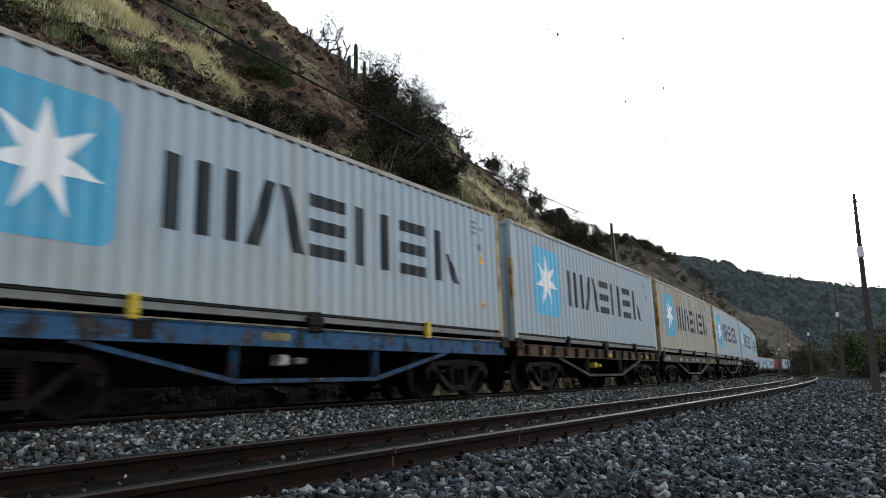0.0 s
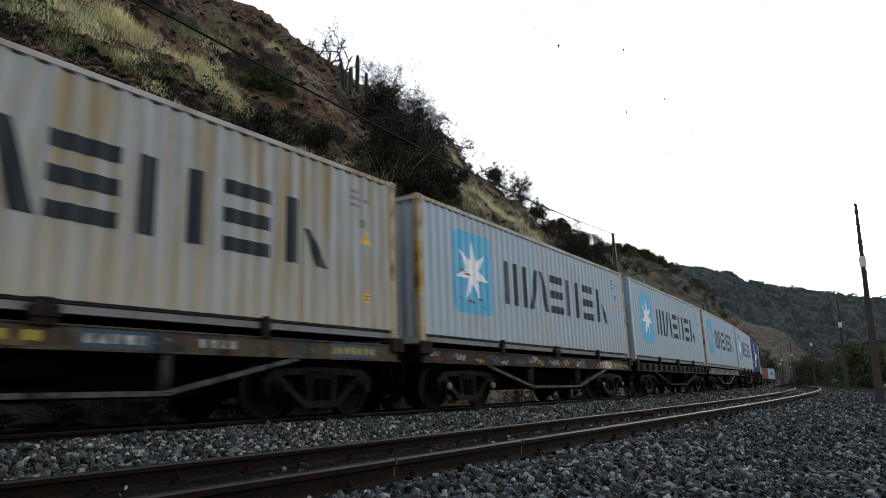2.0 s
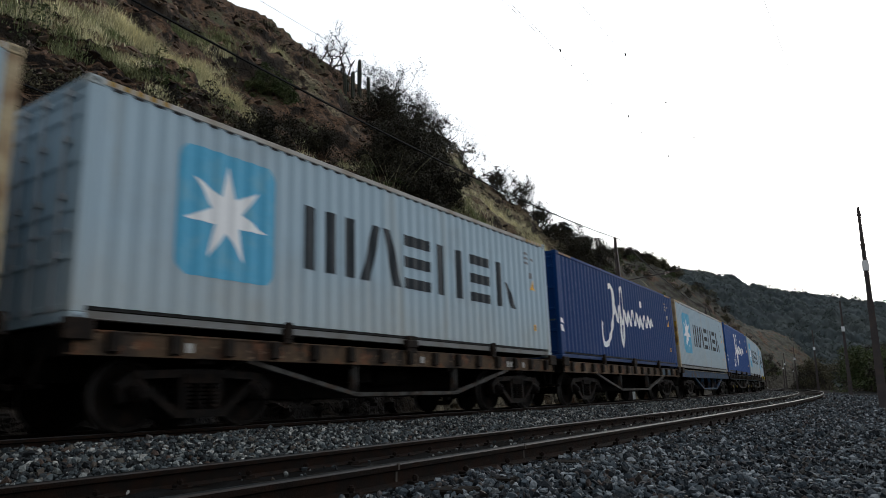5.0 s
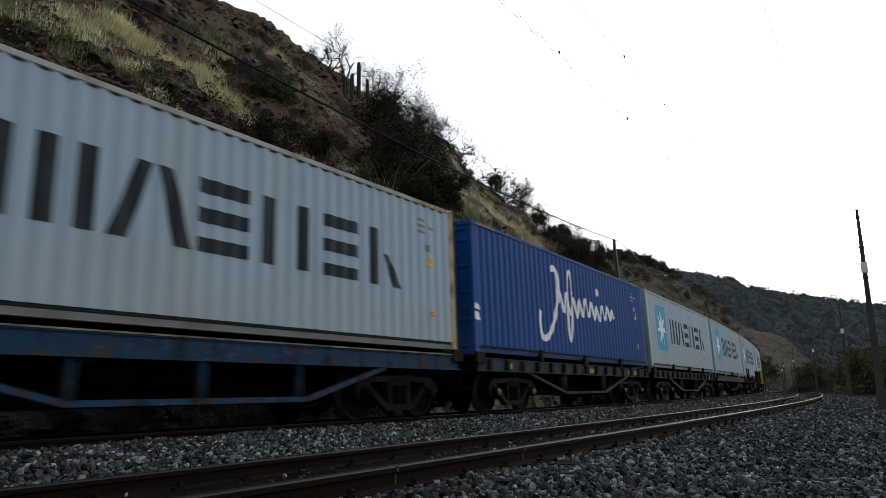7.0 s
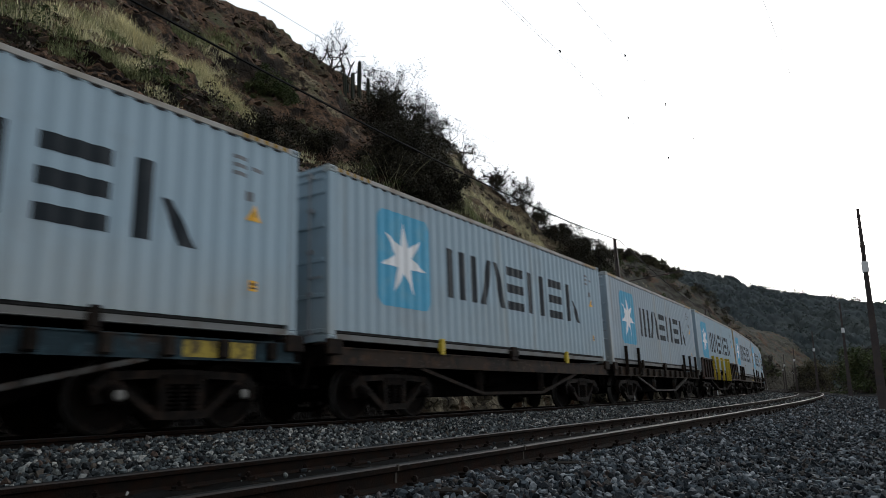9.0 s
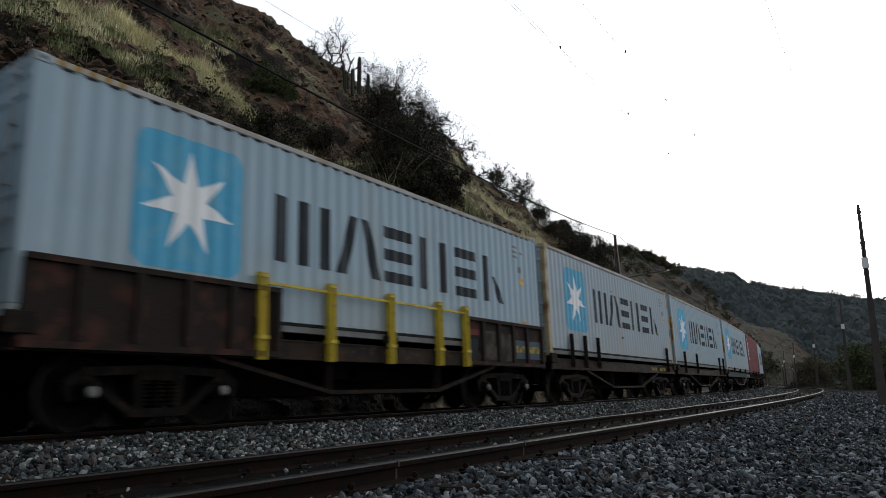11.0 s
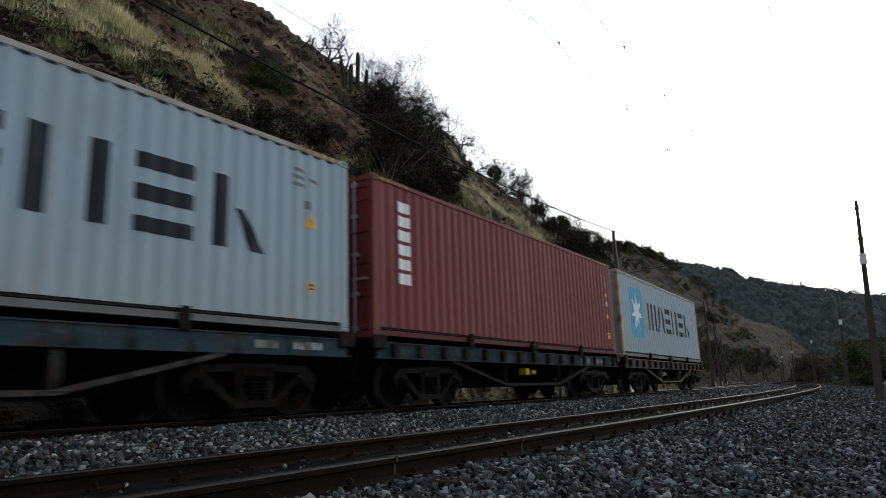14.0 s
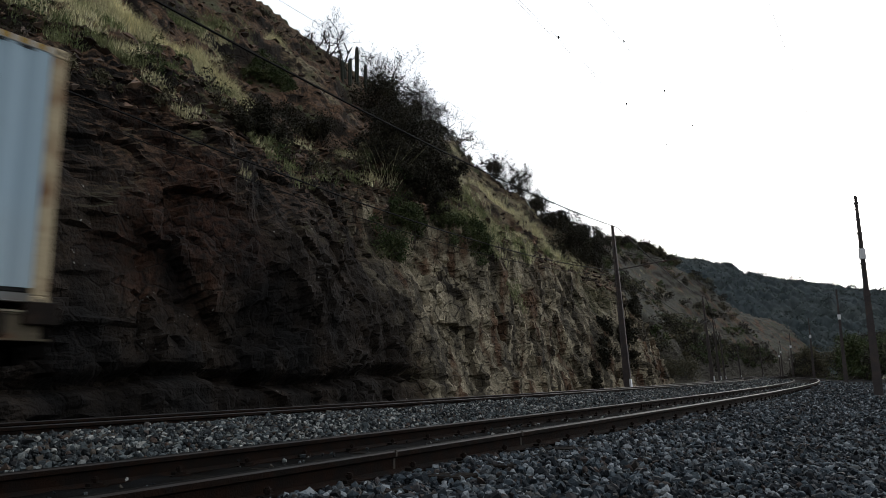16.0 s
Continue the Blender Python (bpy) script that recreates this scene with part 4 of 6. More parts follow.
GREEN_BANDS = [(11.2, 5.07, 15.6, 5.12, 0.03, 170, 0.34), (6.2, 5.0, 9.8, 5.1, 0.06, 150, 0.34), (13.4, 4.35, 16.6, 4.7, 0.08, 110, 0.32), (16.4, 5.42, 20.5, 5.55, 0.05, 110, 0.4), (15.5, 5.0, 17.0, 5.1, 0.06, 90, 0.3), (8.3, 4.84, 9.0, 4.78, 0.02, 45, 0.25), (9.0, 4.78, 9.7, 4.67, 0.03, 50, 0.25), (9.7, 4.62, 9.8, 4.5, 0.03, 26, 0.24), (10.0, 5.04, 11.3, 4.82, 0.05, 60, 0.2), (6.5, 4.86, 8.1, 4.8, 0.10, 90, 0.24), (8.8, 4.8, 10.0, 4.67, 0.04, 50, 0.22), (12.9, 4.29, 15.5, 4.0, 0.2, 160, 0.22), (14.8, 5.38, 18.4, 5.47, 0.02, 90, 0.39), (23.7, 4.25, 26.5, 3.89, 0.15, 220, 0.4), (24.5, 4.4, 31.0, 4.0, 0.25, 220, 0.36), (25.5, 3.75, 29.0, 3.2, 0.25, 90, 0.3),
               (25.3, 4.65, 33.7, 5.07, 0.3, 200, 0.47), (16.1, 4.07, 19.8, 4.49, 0.1, 80, 0.25), (28.0, 4.4, 40.0, 4.5, 0.3, 200, 0.4)]
grass("dry_grass", "pale dry grass tufts in bands on the slope", DRY_BANDS + DRY_FAR, 21, DRY_BLADE, 16)
grass("green_grass", "green grass tufts among rocks on the slope", GREEN_BANDS, 22, GREEN_BLADE, 14)
grass("dry_plume", "tall dry stalks at the rim of the cutting", [(21.3, 4.5, 21.8, 4.65, 0.05, 16, 2.0)], 23, DRY_BLADE, 5)

# the big dark thicket under the ridge and the bushes round it: (s, u, height, width)
THICKET = [(27.8, 5.36, 2.3, 2.2), (31.4, 5.45, 2.9, 2.8), (33.7, 5.45, 2.6, 2.9), (37.4, 5.53, 2.0, 1.9), (22.6, 5.04, 1.8, 2.2), (23.6, 5.02, 2.1, 2.3), (28.9, 5.16, 1.9, 1.8), (22.2, 4.82, 1.5, 1.9), (23.5, 4.73, 1.6, 2.2), (24.8, 4.71, 1.3, 1.5), (23.0, 4.4, 1.0, 1.5)]
LOW = [(13.5, 4.45, 0.9, 1.4), (15.5, 4.82, 1.3, 1.8), (18.7, 5.09, 1.2, 1.6), (12.8, 4.42, 0.7, 0.9), (18.8, 5.02, 1.0, 1.4)]
GREEN = [(19.8, 5.33, 1.4, 2.1), (19.2, 5.35, 0.9, 1.3), (19.8, 5.27, 1.1, 1.5), (20.4, 4.96, 0.8, 1.1), (18.1, 4.67, 0.6, 1.0)]
ON_CLIFF = [(20.2, 3.44, 1.4, 1.3), (21.8, 3.8, 1.2, 1.2), (21.4, 3.93, 1.0, 1.2), (24.8, 3.91, 0.9, 1.5), (23.6, 4.0, 0.8, 1.2), (25.4, 3.8, 0.8, 1.3)]
ON_RIDGE = [(48.5, 5.58, 2.0, 2.2), (49.8, 5.53, 3.2, 2.8), (50.6, 5.46, 3.4, 3.0), (52.6, 5.40, 2.6, 2.4)]
DENSE = [(51.3, 5.27, 1.5, 1.9), (52.5, 5.22, 2.0, 2.3), (51.7, 5.11, 2.1, 2.7), (49.0, 5.11, 2.7, 2.6), (49.0, 5.04, 2.7, 2.6), (49.9, 4.95, 2.7, 2.2), (42.3, 4.67, 2.0, 1.9)]
AT_FOOT = [(37.6, 2.33, 1.6, 1.3), (35.4, 2.09, 1.0, 1.1), (39.2, 2.78, 1.4, 1.0), (42.6, 2.38, 2.8, 1.1), (50.4, 3.53, 1.6, 1.3), (98.5, 1.0, 3.3, 3.9), (103.5, 2.0, 3.0, 4.0)]
FAR_RIDGE = [(198 + 1.9 * i, 6.75 - 0.045 * i, 2.0 + 0.6 * (i * 7 % 4), 4.0 + 0.8 * (i * 5 % 4)) for i in range(18)]
BARE = [(26.9, 5.75, 0.9, 1.7), (28.4, 5.75, 1.3, 2.1), (32.3, 5.82, 3.4, 3.8), (30.8, 5.82, 1.9, 2.2), (40.0, 5.98, 3.2, 3.5), (40.9, 5.95, 2.9, 4.0), (43.1, 5.91, 2.4, 3.7), (43.3, 5.82, 2.2, 2.6), (43.6, 5.74, 2.3, 2.6), (44.5, 5.68, 2.2, 3.0), (46.4, 5.63, 3.2, 4.1)]
for i, (s, u, h, w) in enumerate(THICKET):
    bush("thicket_bush", "dense dark evergreen bush in a thicket on the slope", "bush", hill_at(s, u), h, w * 1.25, 40 + i, DARK_LEAF, per=170, size=0.050, clump=0.26)
for i, (s, u, h, w) in enumerate(LOW):
    bush("low_bush", "low dark bush on the slope", "bush", hill_at(s, u), h, w * 1.2, 60 + i, DARK_LEAF, per=130, size=0.042, clump=0.32)
for i, (s, u, h, w) in enumerate(GREEN):
    bush("green_bush", "grey-green bush on the slope", "bush", hill_at(s, u), h * 0.8, w * 0.75, 80 + i, GREEN_LEAF if i < 3 else OLIVE_LEAF, per=110, size=0.042, clump=0.30)
for i, (s, u, h, w) in enumerate(ON_CLIFF):
    bush("rock_bush", "green bush rooted in the rock face", "bush", hill_at(s, u), h, w, 90 + i, GREEN_LEAF, per=100, size=0.045, clump=0.30)
for i, (s, u, h, w) in enumerate(ON_RIDGE + DENSE):
    bush("ridge_bush", "dark bush on the ridge", "bush", hill_at(s, u), h, w * 1.2, 100 + i, DARK_LEAF, per=11 if i < 4 else 140, size=0.055, depth=5 if i < 4 else 3, stems=6 if i < 4 else 4, clump=0.10 if i < 4 else 0.24, bare=0.3 if i < 4 else 0.0)
for i, (s, u, h, w) in enumerate(AT_FOOT):
    bush("foot_bush", "tangled dark bush at the foot of the rock", "bush", hill_at(s, max(u, 2.0)), h, w, 130 + i, OLIVE_LEAF if i > 4 else DARK_LEAF, per=60, size=0.08, clump=0.26)
for i, (s, u, h, w) in enumerate(FAR_RIDGE):
    bush("ridge_bush", "dark bush on the ridge", "bush", hill_at(s, u), h, w, 900 + i, OLIVE_LEAF if i % 3 else DARK_LEAF, per=50, size=0.16, clump=0.24)
for i, (s, u, h, w) in enumerate(BARE):
    l = DARK_LEAF if i in (4, 5, 6, 7) else None
    bare_tree("leafless thorny tree against the sky" if l is None else "thin-leaved thorny tree against the sky", hill_at(s, u), h, w, 160 + i, l, 5, 5 if i in (4, 5, 6, 7) else 3)
for i in range(260):
    rng_i = np.random.default_rng(300 + i)
    s, u = 60 + 200 * rng_i.random() ** 0.8, 6.1 - 3.2 * rng_i.random() ** 1.6
    bush("scrub_bush", "scattered scrub on the far slope", "bush", hill_at(s, u), rng_i.uniform(1.2, 3.2), rng_i.uniform(2.0, 5.4), 300 + i, (OLIVE_LEAF, DARK_LEAF, GREEN_LEAF, DARK_LEAF)[i % 4], per=42, size=0.15, depth=2, stems=3, clump=0.34,
         group="scrub on the far slope")
cactus(hill_at(33.2, 5.76), [(0, 0, 2.7, 0.15), (0.35, 0.5, 1.5, 0.12), (-0.2, -0.45, 1.1, 0.12)])
cactus(hill_at(29.7, 5.65), [(0, 0, 1.2, 0.13), (0.3, 0.35, 1.4, 0.13), (-0.3, 0.5, 0.9, 0.12)])

# scrub scattered over the near slope
for i in range(130):
    rng_i = np.random.default_rng(500 + i)
    s, u = rng_i.uniform(6, 58), rng_i.uniform(4.25, 5.95)
    if 9.5 < s < 16 and 4.95 < u < 5.25:
        u += 0.4
    if 24 < s < 48 and 4.3 < u < 5.5:
        continue
    bush("scrub_bush", "small dry scrub bush on the slope", "bush", hill_at(s, u), rng_i.uniform(0.35, 1.0), rng_i.uniform(0.6, 1.7), 500 + i, (OLIVE_LEAF, DARK_LEAF, DARK_LEAF, GREEN_LEAF)[i % 4], per=34, size=0.045, depth=2,
         stems=4, clump=0.36, bare=0.15, group="scrub on the near slope")



def rubble():
    """Loose broken stones lying on the slope and along the rim."""
    rng = np.random.default_rng(61)
    shard = np.array([(0, 0, 0.8), (0, 0, -0.6)] + [(math.cos(k * math.tau / 5), math.sin(k * math.tau / 5), 0) for k in range(5)])
    sides = np.array([(0, 2 + k, 2 + (k + 1) % 5) for k in range(5)] + [(1, 2 + (k + 1) % 5, 2 + k) for k in range(5)])
    vs = []
    for _ in range(6500):
        s = rng.uniform(5, 58)
        at = np.array(hill_at(s, rng.uniform(4.05, 5.95)))
        size = 0.05 + 0.22 * rng.random() ** 3
        v = shard * rng.uniform(0.6, 1.3, (7, 1)) * rng.uniform(0.6, 1.2, 3) * size
        a = rng.uniform(0, math.tau)
        turn = np.array([(math.cos(a), -math.sin(a), 0), (math.sin(a), math.cos(a), 0), (0.3, 0.2, 0.9)])
        vs.append(v @ turn.T + at)
    f = (sides[None] + (np.arange(len(vs)) * 7)[:, None, None]).reshape(-1, 3)
    return tagged(new("slope_rubble", raw_mesh("slope_rubble", np.concatenate(vs), f, RUBBLE)), "loose brown broken stones on the slope", "rubble", kind="stuff")


RUBBLE = mat("rubble", (0.060, 0.046, 0.038), 0.9, vary=0.4, scale=3, bump=0.4, bump_scale=30, second=(0.10, 0.062, 0.042), mix_at=0.55, each=0.6, island=True, spec=0.1)
rubble()

# trees and hedge on the valley side, beyond the poles
for i, (s, lat, h, w, leaf) in enumerate([(96, 13.0, 5.2, 6.5, GREEN_LEAF), (104, 14.5, 6.0, 7.5, GREEN_LEAF), (118, 16.5, 6.5, 8, DARK_LEAF), (86, 14.8, 4.0, 5.5, DARK_LEAF), (76, 15.2, 4.2, 6, OLIVE_LEAF),
                                          (66, 15.5, 3.8, 6, OLIVE_LEAF), (58, 16.5, 4.2, 6, DARK_LEAF), (135, 19, 7, 9, DARK_LEAF), (150, 14, 6, 8, OLIVE_LEAF), (165, 12, 5, 8, DARK_LEAF), (50, 17.0, 3.6, 5.5, OLIVE_LEAF),
                                          (90, 19, 6.5, 8, DARK_LEAF), (74, 20, 6.0, 8, OLIVE_LEAF), (62, 21, 6.0, 8, DARK_LEAF), (190, 12, 6, 9, DARK_LEAF)]):
    bush("valley_tree", "leafy green tree beyond the valley-side poles", "tree", on(s, lat, -0.7), h, w, 200 + i, leaf, per=170, size=0.13, depth=3, stems=5, clump=0.22, group="trees on the valley side")


def woods():
    """Far woodland as one stuff object: a lumpy canopy of crowns with ragged leaves on it."""
    rng = np.random.default_rng(77)
    na, nu, _ = ridge_pts.shape
    ca, cu = np.linspace(8, na * 0.62, 420), np.linspace(1.5, nu * 0.80, 110)
    ia, iu = np.minimum(ca.astype(int), na - 2), np.minimum(cu.astype(int), nu - 2)
    fa, fu = (ca - ia)[:, None, None], (cu - iu)[None, :, None]
    g = lambda p, q: ridge_pts[np.ix_(ia + p, iu + q)]
    base = g(0, 0) * (1 - fa) * (1 - fu) + g(1, 0) * fa * (1 - fu) + g(0, 1) * (1 - fa) * fu + g(1, 1) * fa * fu
    flat = base.reshape(-1, 3)
    for q in flat:
        p = Vector((q[0] * 0.15, q[1] * 0.15, 0)) + noise.noise_vector(Vector((q[0] * 0.11, q[1] * 0.11, 3))) * 0.55
        near, cell = noise.voronoi(p)
        big = 4.5 + 3.5 * noise.noise(cell[0] * 5.7)
        q[2] += big * math.sqrt(max(0.0, 1 - near[0] * near[0] * 1.5)) + 2.2 * noise.fractal(Vector(q) * 0.42, 0.7, 2.0, 4)
    n = 6500
    pick = flat[rng.integers(0, len(flat), n)] + rng.normal(size=(n, 3)) * 0.5
    crest = flat.reshape(len(ca), len(cu), 3)[np.arange(len(ca)), flat.reshape(len(ca), len(cu), 3)[:, :, 2].argmax(1)]
    tall = np.repeat(crest, 4, 0) + rng.normal(size=(4 * len(ca), 3)) * (1.2, 1.2, 0.8) + np.repeat(rng.uniform(-1.5, 1.8, (len(ca), 1)), 4, 0) * (0, 0, 1)
    pick = np.concatenate([pick, tall])
    v, f = leaves(pick, np.concatenate([rng.uniform(0.8, 2.0, n), rng.uniform(1.2, 2.4, len(tall))]), 30, 0.40, rng, 0.9)
    quads = grid_faces(len(ca), len(cu))
    tagged(new("far_woods", raw_mesh("far_woods", flat, quads, HAZY_FOREST, smooth=True)), "dense dark woodland covering the far hill", "woods", kind="stuff")
    return tagged(new("far_leaves", raw_mesh("far_leaves", v, f, HAZY_LEAF)), "ragged tree crowns of the far woodland", "woods", kind="stuff")


woods()
# ---- container wagons ----
HALF = 6.096
DECK_Z = 1.2126
WHEEL_R = 0.43
BOGIE_AT = 4.30
AXLE_AT = 0.875
meshes = {}


def shared(key, build, material, smooth=False):
    """One mesh for all alike parts of one paint."""
    k = (key, material.name)
    if k not in meshes:
        meshes[k] = finish(build(), key.split("|")[0], material, smooth)
    return meshes[k]


def sill_bm():
    return extrude([(1.13, 0.86), (1.25, 0.86), (1.25, 0.88), (1.232, 0.88), (1.232, 1.125), (1.25, 1.125), (1.25, 1.145), (1.13, 1.145), (1.13, 1.125), (1.215, 1.125), (1.215, 0.88), (1.13, 0.88)], "y", -6.12, 6.12)


def pocket_bm():
    return boxes(((1.234, -0.065, 0.90), (1.315, 0.065, 1.13)), ((1.234, -0.085, 0.885), (1.25, 0.085, 1.11)), bevel=0.008)


def sole_bm():
    bm = boxes(((-1.12, -6.1, 1.06), (1.12, 6.1, 1.14)), ((-0.32, -6.1, 0.62), (-0.28, 6.1, 1.05)), ((0.28, -6.1, 0.62), (0.32, 6.1, 1.05)),
               ((-0.36, -6.1, 0.60), (0.36, 6.1, 0.62)))
    # deeper middle of the centre sill, added to close the view below the wagon
    for x in (-0.32, 0.28):
        vs = [bm.verts.new((x + dx, y, z)) for dx in (0, 0.04) for y, z in ((-3.3, 0.60), (-2.6, 0.35), (2.6, 0.35), (3.3, 0.60))]
        for f in ((0, 1, 2, 3), (7, 6, 5, 4), (0, 4, 5, 1), (1, 5, 6, 2), (2, 6, 7, 3), (3, 7, 4, 0)):
            bm.faces.new([vs[i] for i in f])
    for y in (-4.3, -1.4, 1.4, 4.3):
        box(bm, (-1.2, y - 0.12, 0.80), (1.2, y + 0.12, 1.05))
    return bm


def headstock_bm():
    bm = boxes(((-1.24, -0.06, 0.84), (1.24, 0.06, 1.145)), ((-0.42, -0.16, 0.66), (0.42, -0.06, 1.08)))
    for x in (-0.9, 0.9):
        beam(bm, (x, -0.07, 0.95), (x, -0.20, 0.55), 0.05, 0.05, (1, 0, 0))
    box(bm, (-1.15, -0.22, 0.50), (-0.55, -0.18, 0.55))
    box(bm, (0.55, -0.22, 0.50), (1.15, -0.18, 0.55))
    return bm


def coupler_bm():
    bm = boxes(((-0.09, -0.42, 0.79), (0.09, 0.0, 0.95)), ((-0.16, -0.50, 0.74), (0.16, -0.30, 1.0)), bevel=0.02)
    for x in (-0.45, 0.45):
        tube(bm, [(x, -0.1, 0.82), (x * 0.95, -0.22, 0.62), (x * 0.8, -0.33, 0.52), (x * 0.5, -0.40, 0.60)], [0.025] * 4, 6)
    return bm


def truss_bm():
    bm = bmesh.new()
    pts = [(1.19, -3.65, 0.86), (1.19, -1.42, 0.385), (1.19, 1.56, 0.385), (1.19, 3.72, 0.86)]
    for a, b in zip(pts, pts[1:]):
        beam(bm, a, b, 0.09, 0.062)
    return bm


def long_truss_bm():
    bm = bmesh.new()
    pts = [(1.19, -3.45, 0.86), (1.19, -1.58, 0.36), (1.19, 2.0, 0.36), (1.19, 3.8, 0.86)]
    for a, b in zip(pts, pts[1:]):
        beam(bm, a, b, 0.09, 0.075)
    return bm


def deck_edge_bm():
    return boxes(((1.20, -6.1, 1.147), (1.262, 6.1, 1.168)))


def queen_bm():
    return boxes(((1.12, -0.055, 0.40), (1.22, -0.040, 0.87)), ((1.12, 0.040, 0.40), (1.22, 0.055, 0.87)), ((1.155, -0.045, 0.40), (1.175, 0.045, 0.87)),
                 ((1.10, -0.12, 0.385), (1.24, 0.12, 0.40)))


def guide_bm():
    return boxes(((1.20, -0.07, 1.18), (1.30, 0.07, 1.34)), ((1.235, -0.062, 1.30), (1.30, 0.062, 1.43)), ((1.25, -0.075, 1.12), (1.29, 0.075, 1.22)), bevel=0.012)


def wide_guide_bm():
    return boxes(((1.20, -0.165, 1.19), (1.31, 0.165, 1.33)), ((1.235, -0.12, 1.30), (1.30, 0.12, 1.41)), ((1.25, -0.15, 1.10), (1.29, 0.15, 1.22)), bevel=0.016)


def seat_bm():
    return boxes(((0.98, -0.16, 1.16), (1.29, 0.16, 1.205)), ((1.225, -0.17, 1.02), (1.30, 0.17, 1.26)), bevel=0.012)


def stake_bm():
    return boxes(((1.255, -0.05, 0.92), (1.335, -0.035, 1.82)), ((1.255, 0.035, 0.92), (1.335, 0.05, 1.82)), ((1.29, -0.04, 0.92), (1.305, 0.04, 1.82)))


def tall_stake_bm():
    return boxes(((1.25, -0.065, 0.84), (1.36, -0.045, 2.06)), ((1.25, 0.045, 0.84), (1.36, 0.065, 2.06)), ((1.30, -0.046, 0.84), (1.32, 0.046, 2.06)),
                 ((1.245, -0.085, 1.99), (1.365, 0.085, 2.03)), ((1.245, -0.085, 1.12), (1.37, 0.085, 1.17)))


def side_board_bm():
    return extrude([(1.25, 0.88), (1.33, 0.88), (1.33, 0.96), (1.275, 0.96), (1.275, 1.80), (1.33, 1.80), (1.33, 1.87), (1.25, 1.87)], "y", -1.75, 1.75)


def board_rib_bm():
    return boxes(((1.276, -0.05, 0.962), (1.335, 0.05, 1.798)))


def side_frame_bm():
    """Cast three-piece bogie side frame with its two pedestals and spring window."""
    bm = bmesh.new()
    x = 1.06
    for y in (-1, 1):
        for a, b, w in (((x, y * 0.98, 0.655), (x, 0.0, 0.70), 0.10), ((x, y * 0.92, 0.67), (x, y * 1.13, 0.50), 0.12), ((x, y * 1.12, 0.52), (x, y * 1.06, 0.34), 0.07),
                        ((x, y * 0.90, 0.60), (x, y * 0.36, 0.20), 0.095), ((x, y * 0.29, 0.68), (x, y * 0.26, 0.22), 0.075), ((x, y * 0.38, 0.19), (x, 0.0, 0.185), 0.10)):
            beam(bm, a, b, 0.14, w)
    return bm


def spring_bm():
    bm = bmesh.new()
    for y in (-0.2, 0.0, 0.2):
        for k in range(6):
            z = 0.27 + k * 0.05
            tube(bm, [(1.06, y, z), (1.06, y, z + 0.028)], [0.085, 0.085], 8)
        tube(bm, [(1.06, y, 0.24), (1.06, y, 0.56)], [0.05, 0.05], 6)
    box(bm, (-1.15, -0.26, 0.56), (1.15, 0.26, 0.68))
    box(bm, (-0.2, -0.5, 0.62), (0.2, 0.5, 0.80))
    return bm


def brake_bm():
    bm = bmesh.new()
    for y in (-0.36, 0.36):
        beam(bm, (-0.9, y, 0.36), (0.9, y, 0.36), 0.06, 0.07)
        for x in (-GAUGE, GAUGE):
            box(bm, (x - 0.05, y - 0.06, 0.28), (x + 0.05, y + 0.06, 0.52))
    return bm


def wheelset_bm():
    bm = bmesh.new()
    for side in (-1, 1):
        prof = [(0.765, 0.05), (0.765, 0.455), (0.795, 0.455), (0.803, WHEEL_R + 0.004), (0.90, WHEEL_R - 0.004), (0.90, 0.375), (0.862, 0.36), (0.845, 0.17), (0.895, 0.13), (0.895, 0.06)]
        lathe(bm, [(side * a, r) for a, r in (prof if side > 0 else prof)], 26, Matrix())
    lathe(bm, [(-1.05, 0.062), (-0.88, 0.075), (0.88, 0.075), (1.05, 0.062)], 12, Matrix())
    bmesh.ops.recalc_face_normals(bm, faces=bm.faces)
    return bm


def box_bm():
    bm = boxes(((0.95, -0.10, 0.33), (1.16, 0.10, 0.56)), bevel=0.03)
    lathe(bm, [(-0.02, 0.10), (0.02, 0.10), (0.05, 0.07)], 12, pose(1.17, 0, WHEEL_R))
    return bm


def cap_bm():
    return lathe(bmesh.new(), [(0.0, 0.068), (0.035, 0.066), (0.052, 0.045)], 14, pose(1.205, 0, WHEEL_R))


def tank_bm():
    bm = bmesh.new()
    lathe(bm, [(-0.45, 0.12), (-0.42, 0.17), (0.42, 0.17), (0.45, 0.12)], 14, pose(0.55, 0.2, 0.72, 0, 0, 90))
    box(bm, (0.4, -1.1, 0.60), (0.85, -0.6, 0.90))
    return bm


def mark_bm():
    return boxes(((1.2325, -0.055, 0.93), (1.2365, 0.055, 1.05)), bevel=0.0)


def gear_bm():
    return boxes(((0.95, 0.02, 0.60), (1.16, 0.22, 0.76)), bevel=0.02)


def small_gear_bm():
    return boxes(((0.95, 0.38, 0.62), (1.16, 0.58, 0.72)), bevel=0.02)


def shaped(bm, m):
    bm.transform(m)
    return bm


FLIP = Matrix.Rotation(math.pi, 4, "Z")


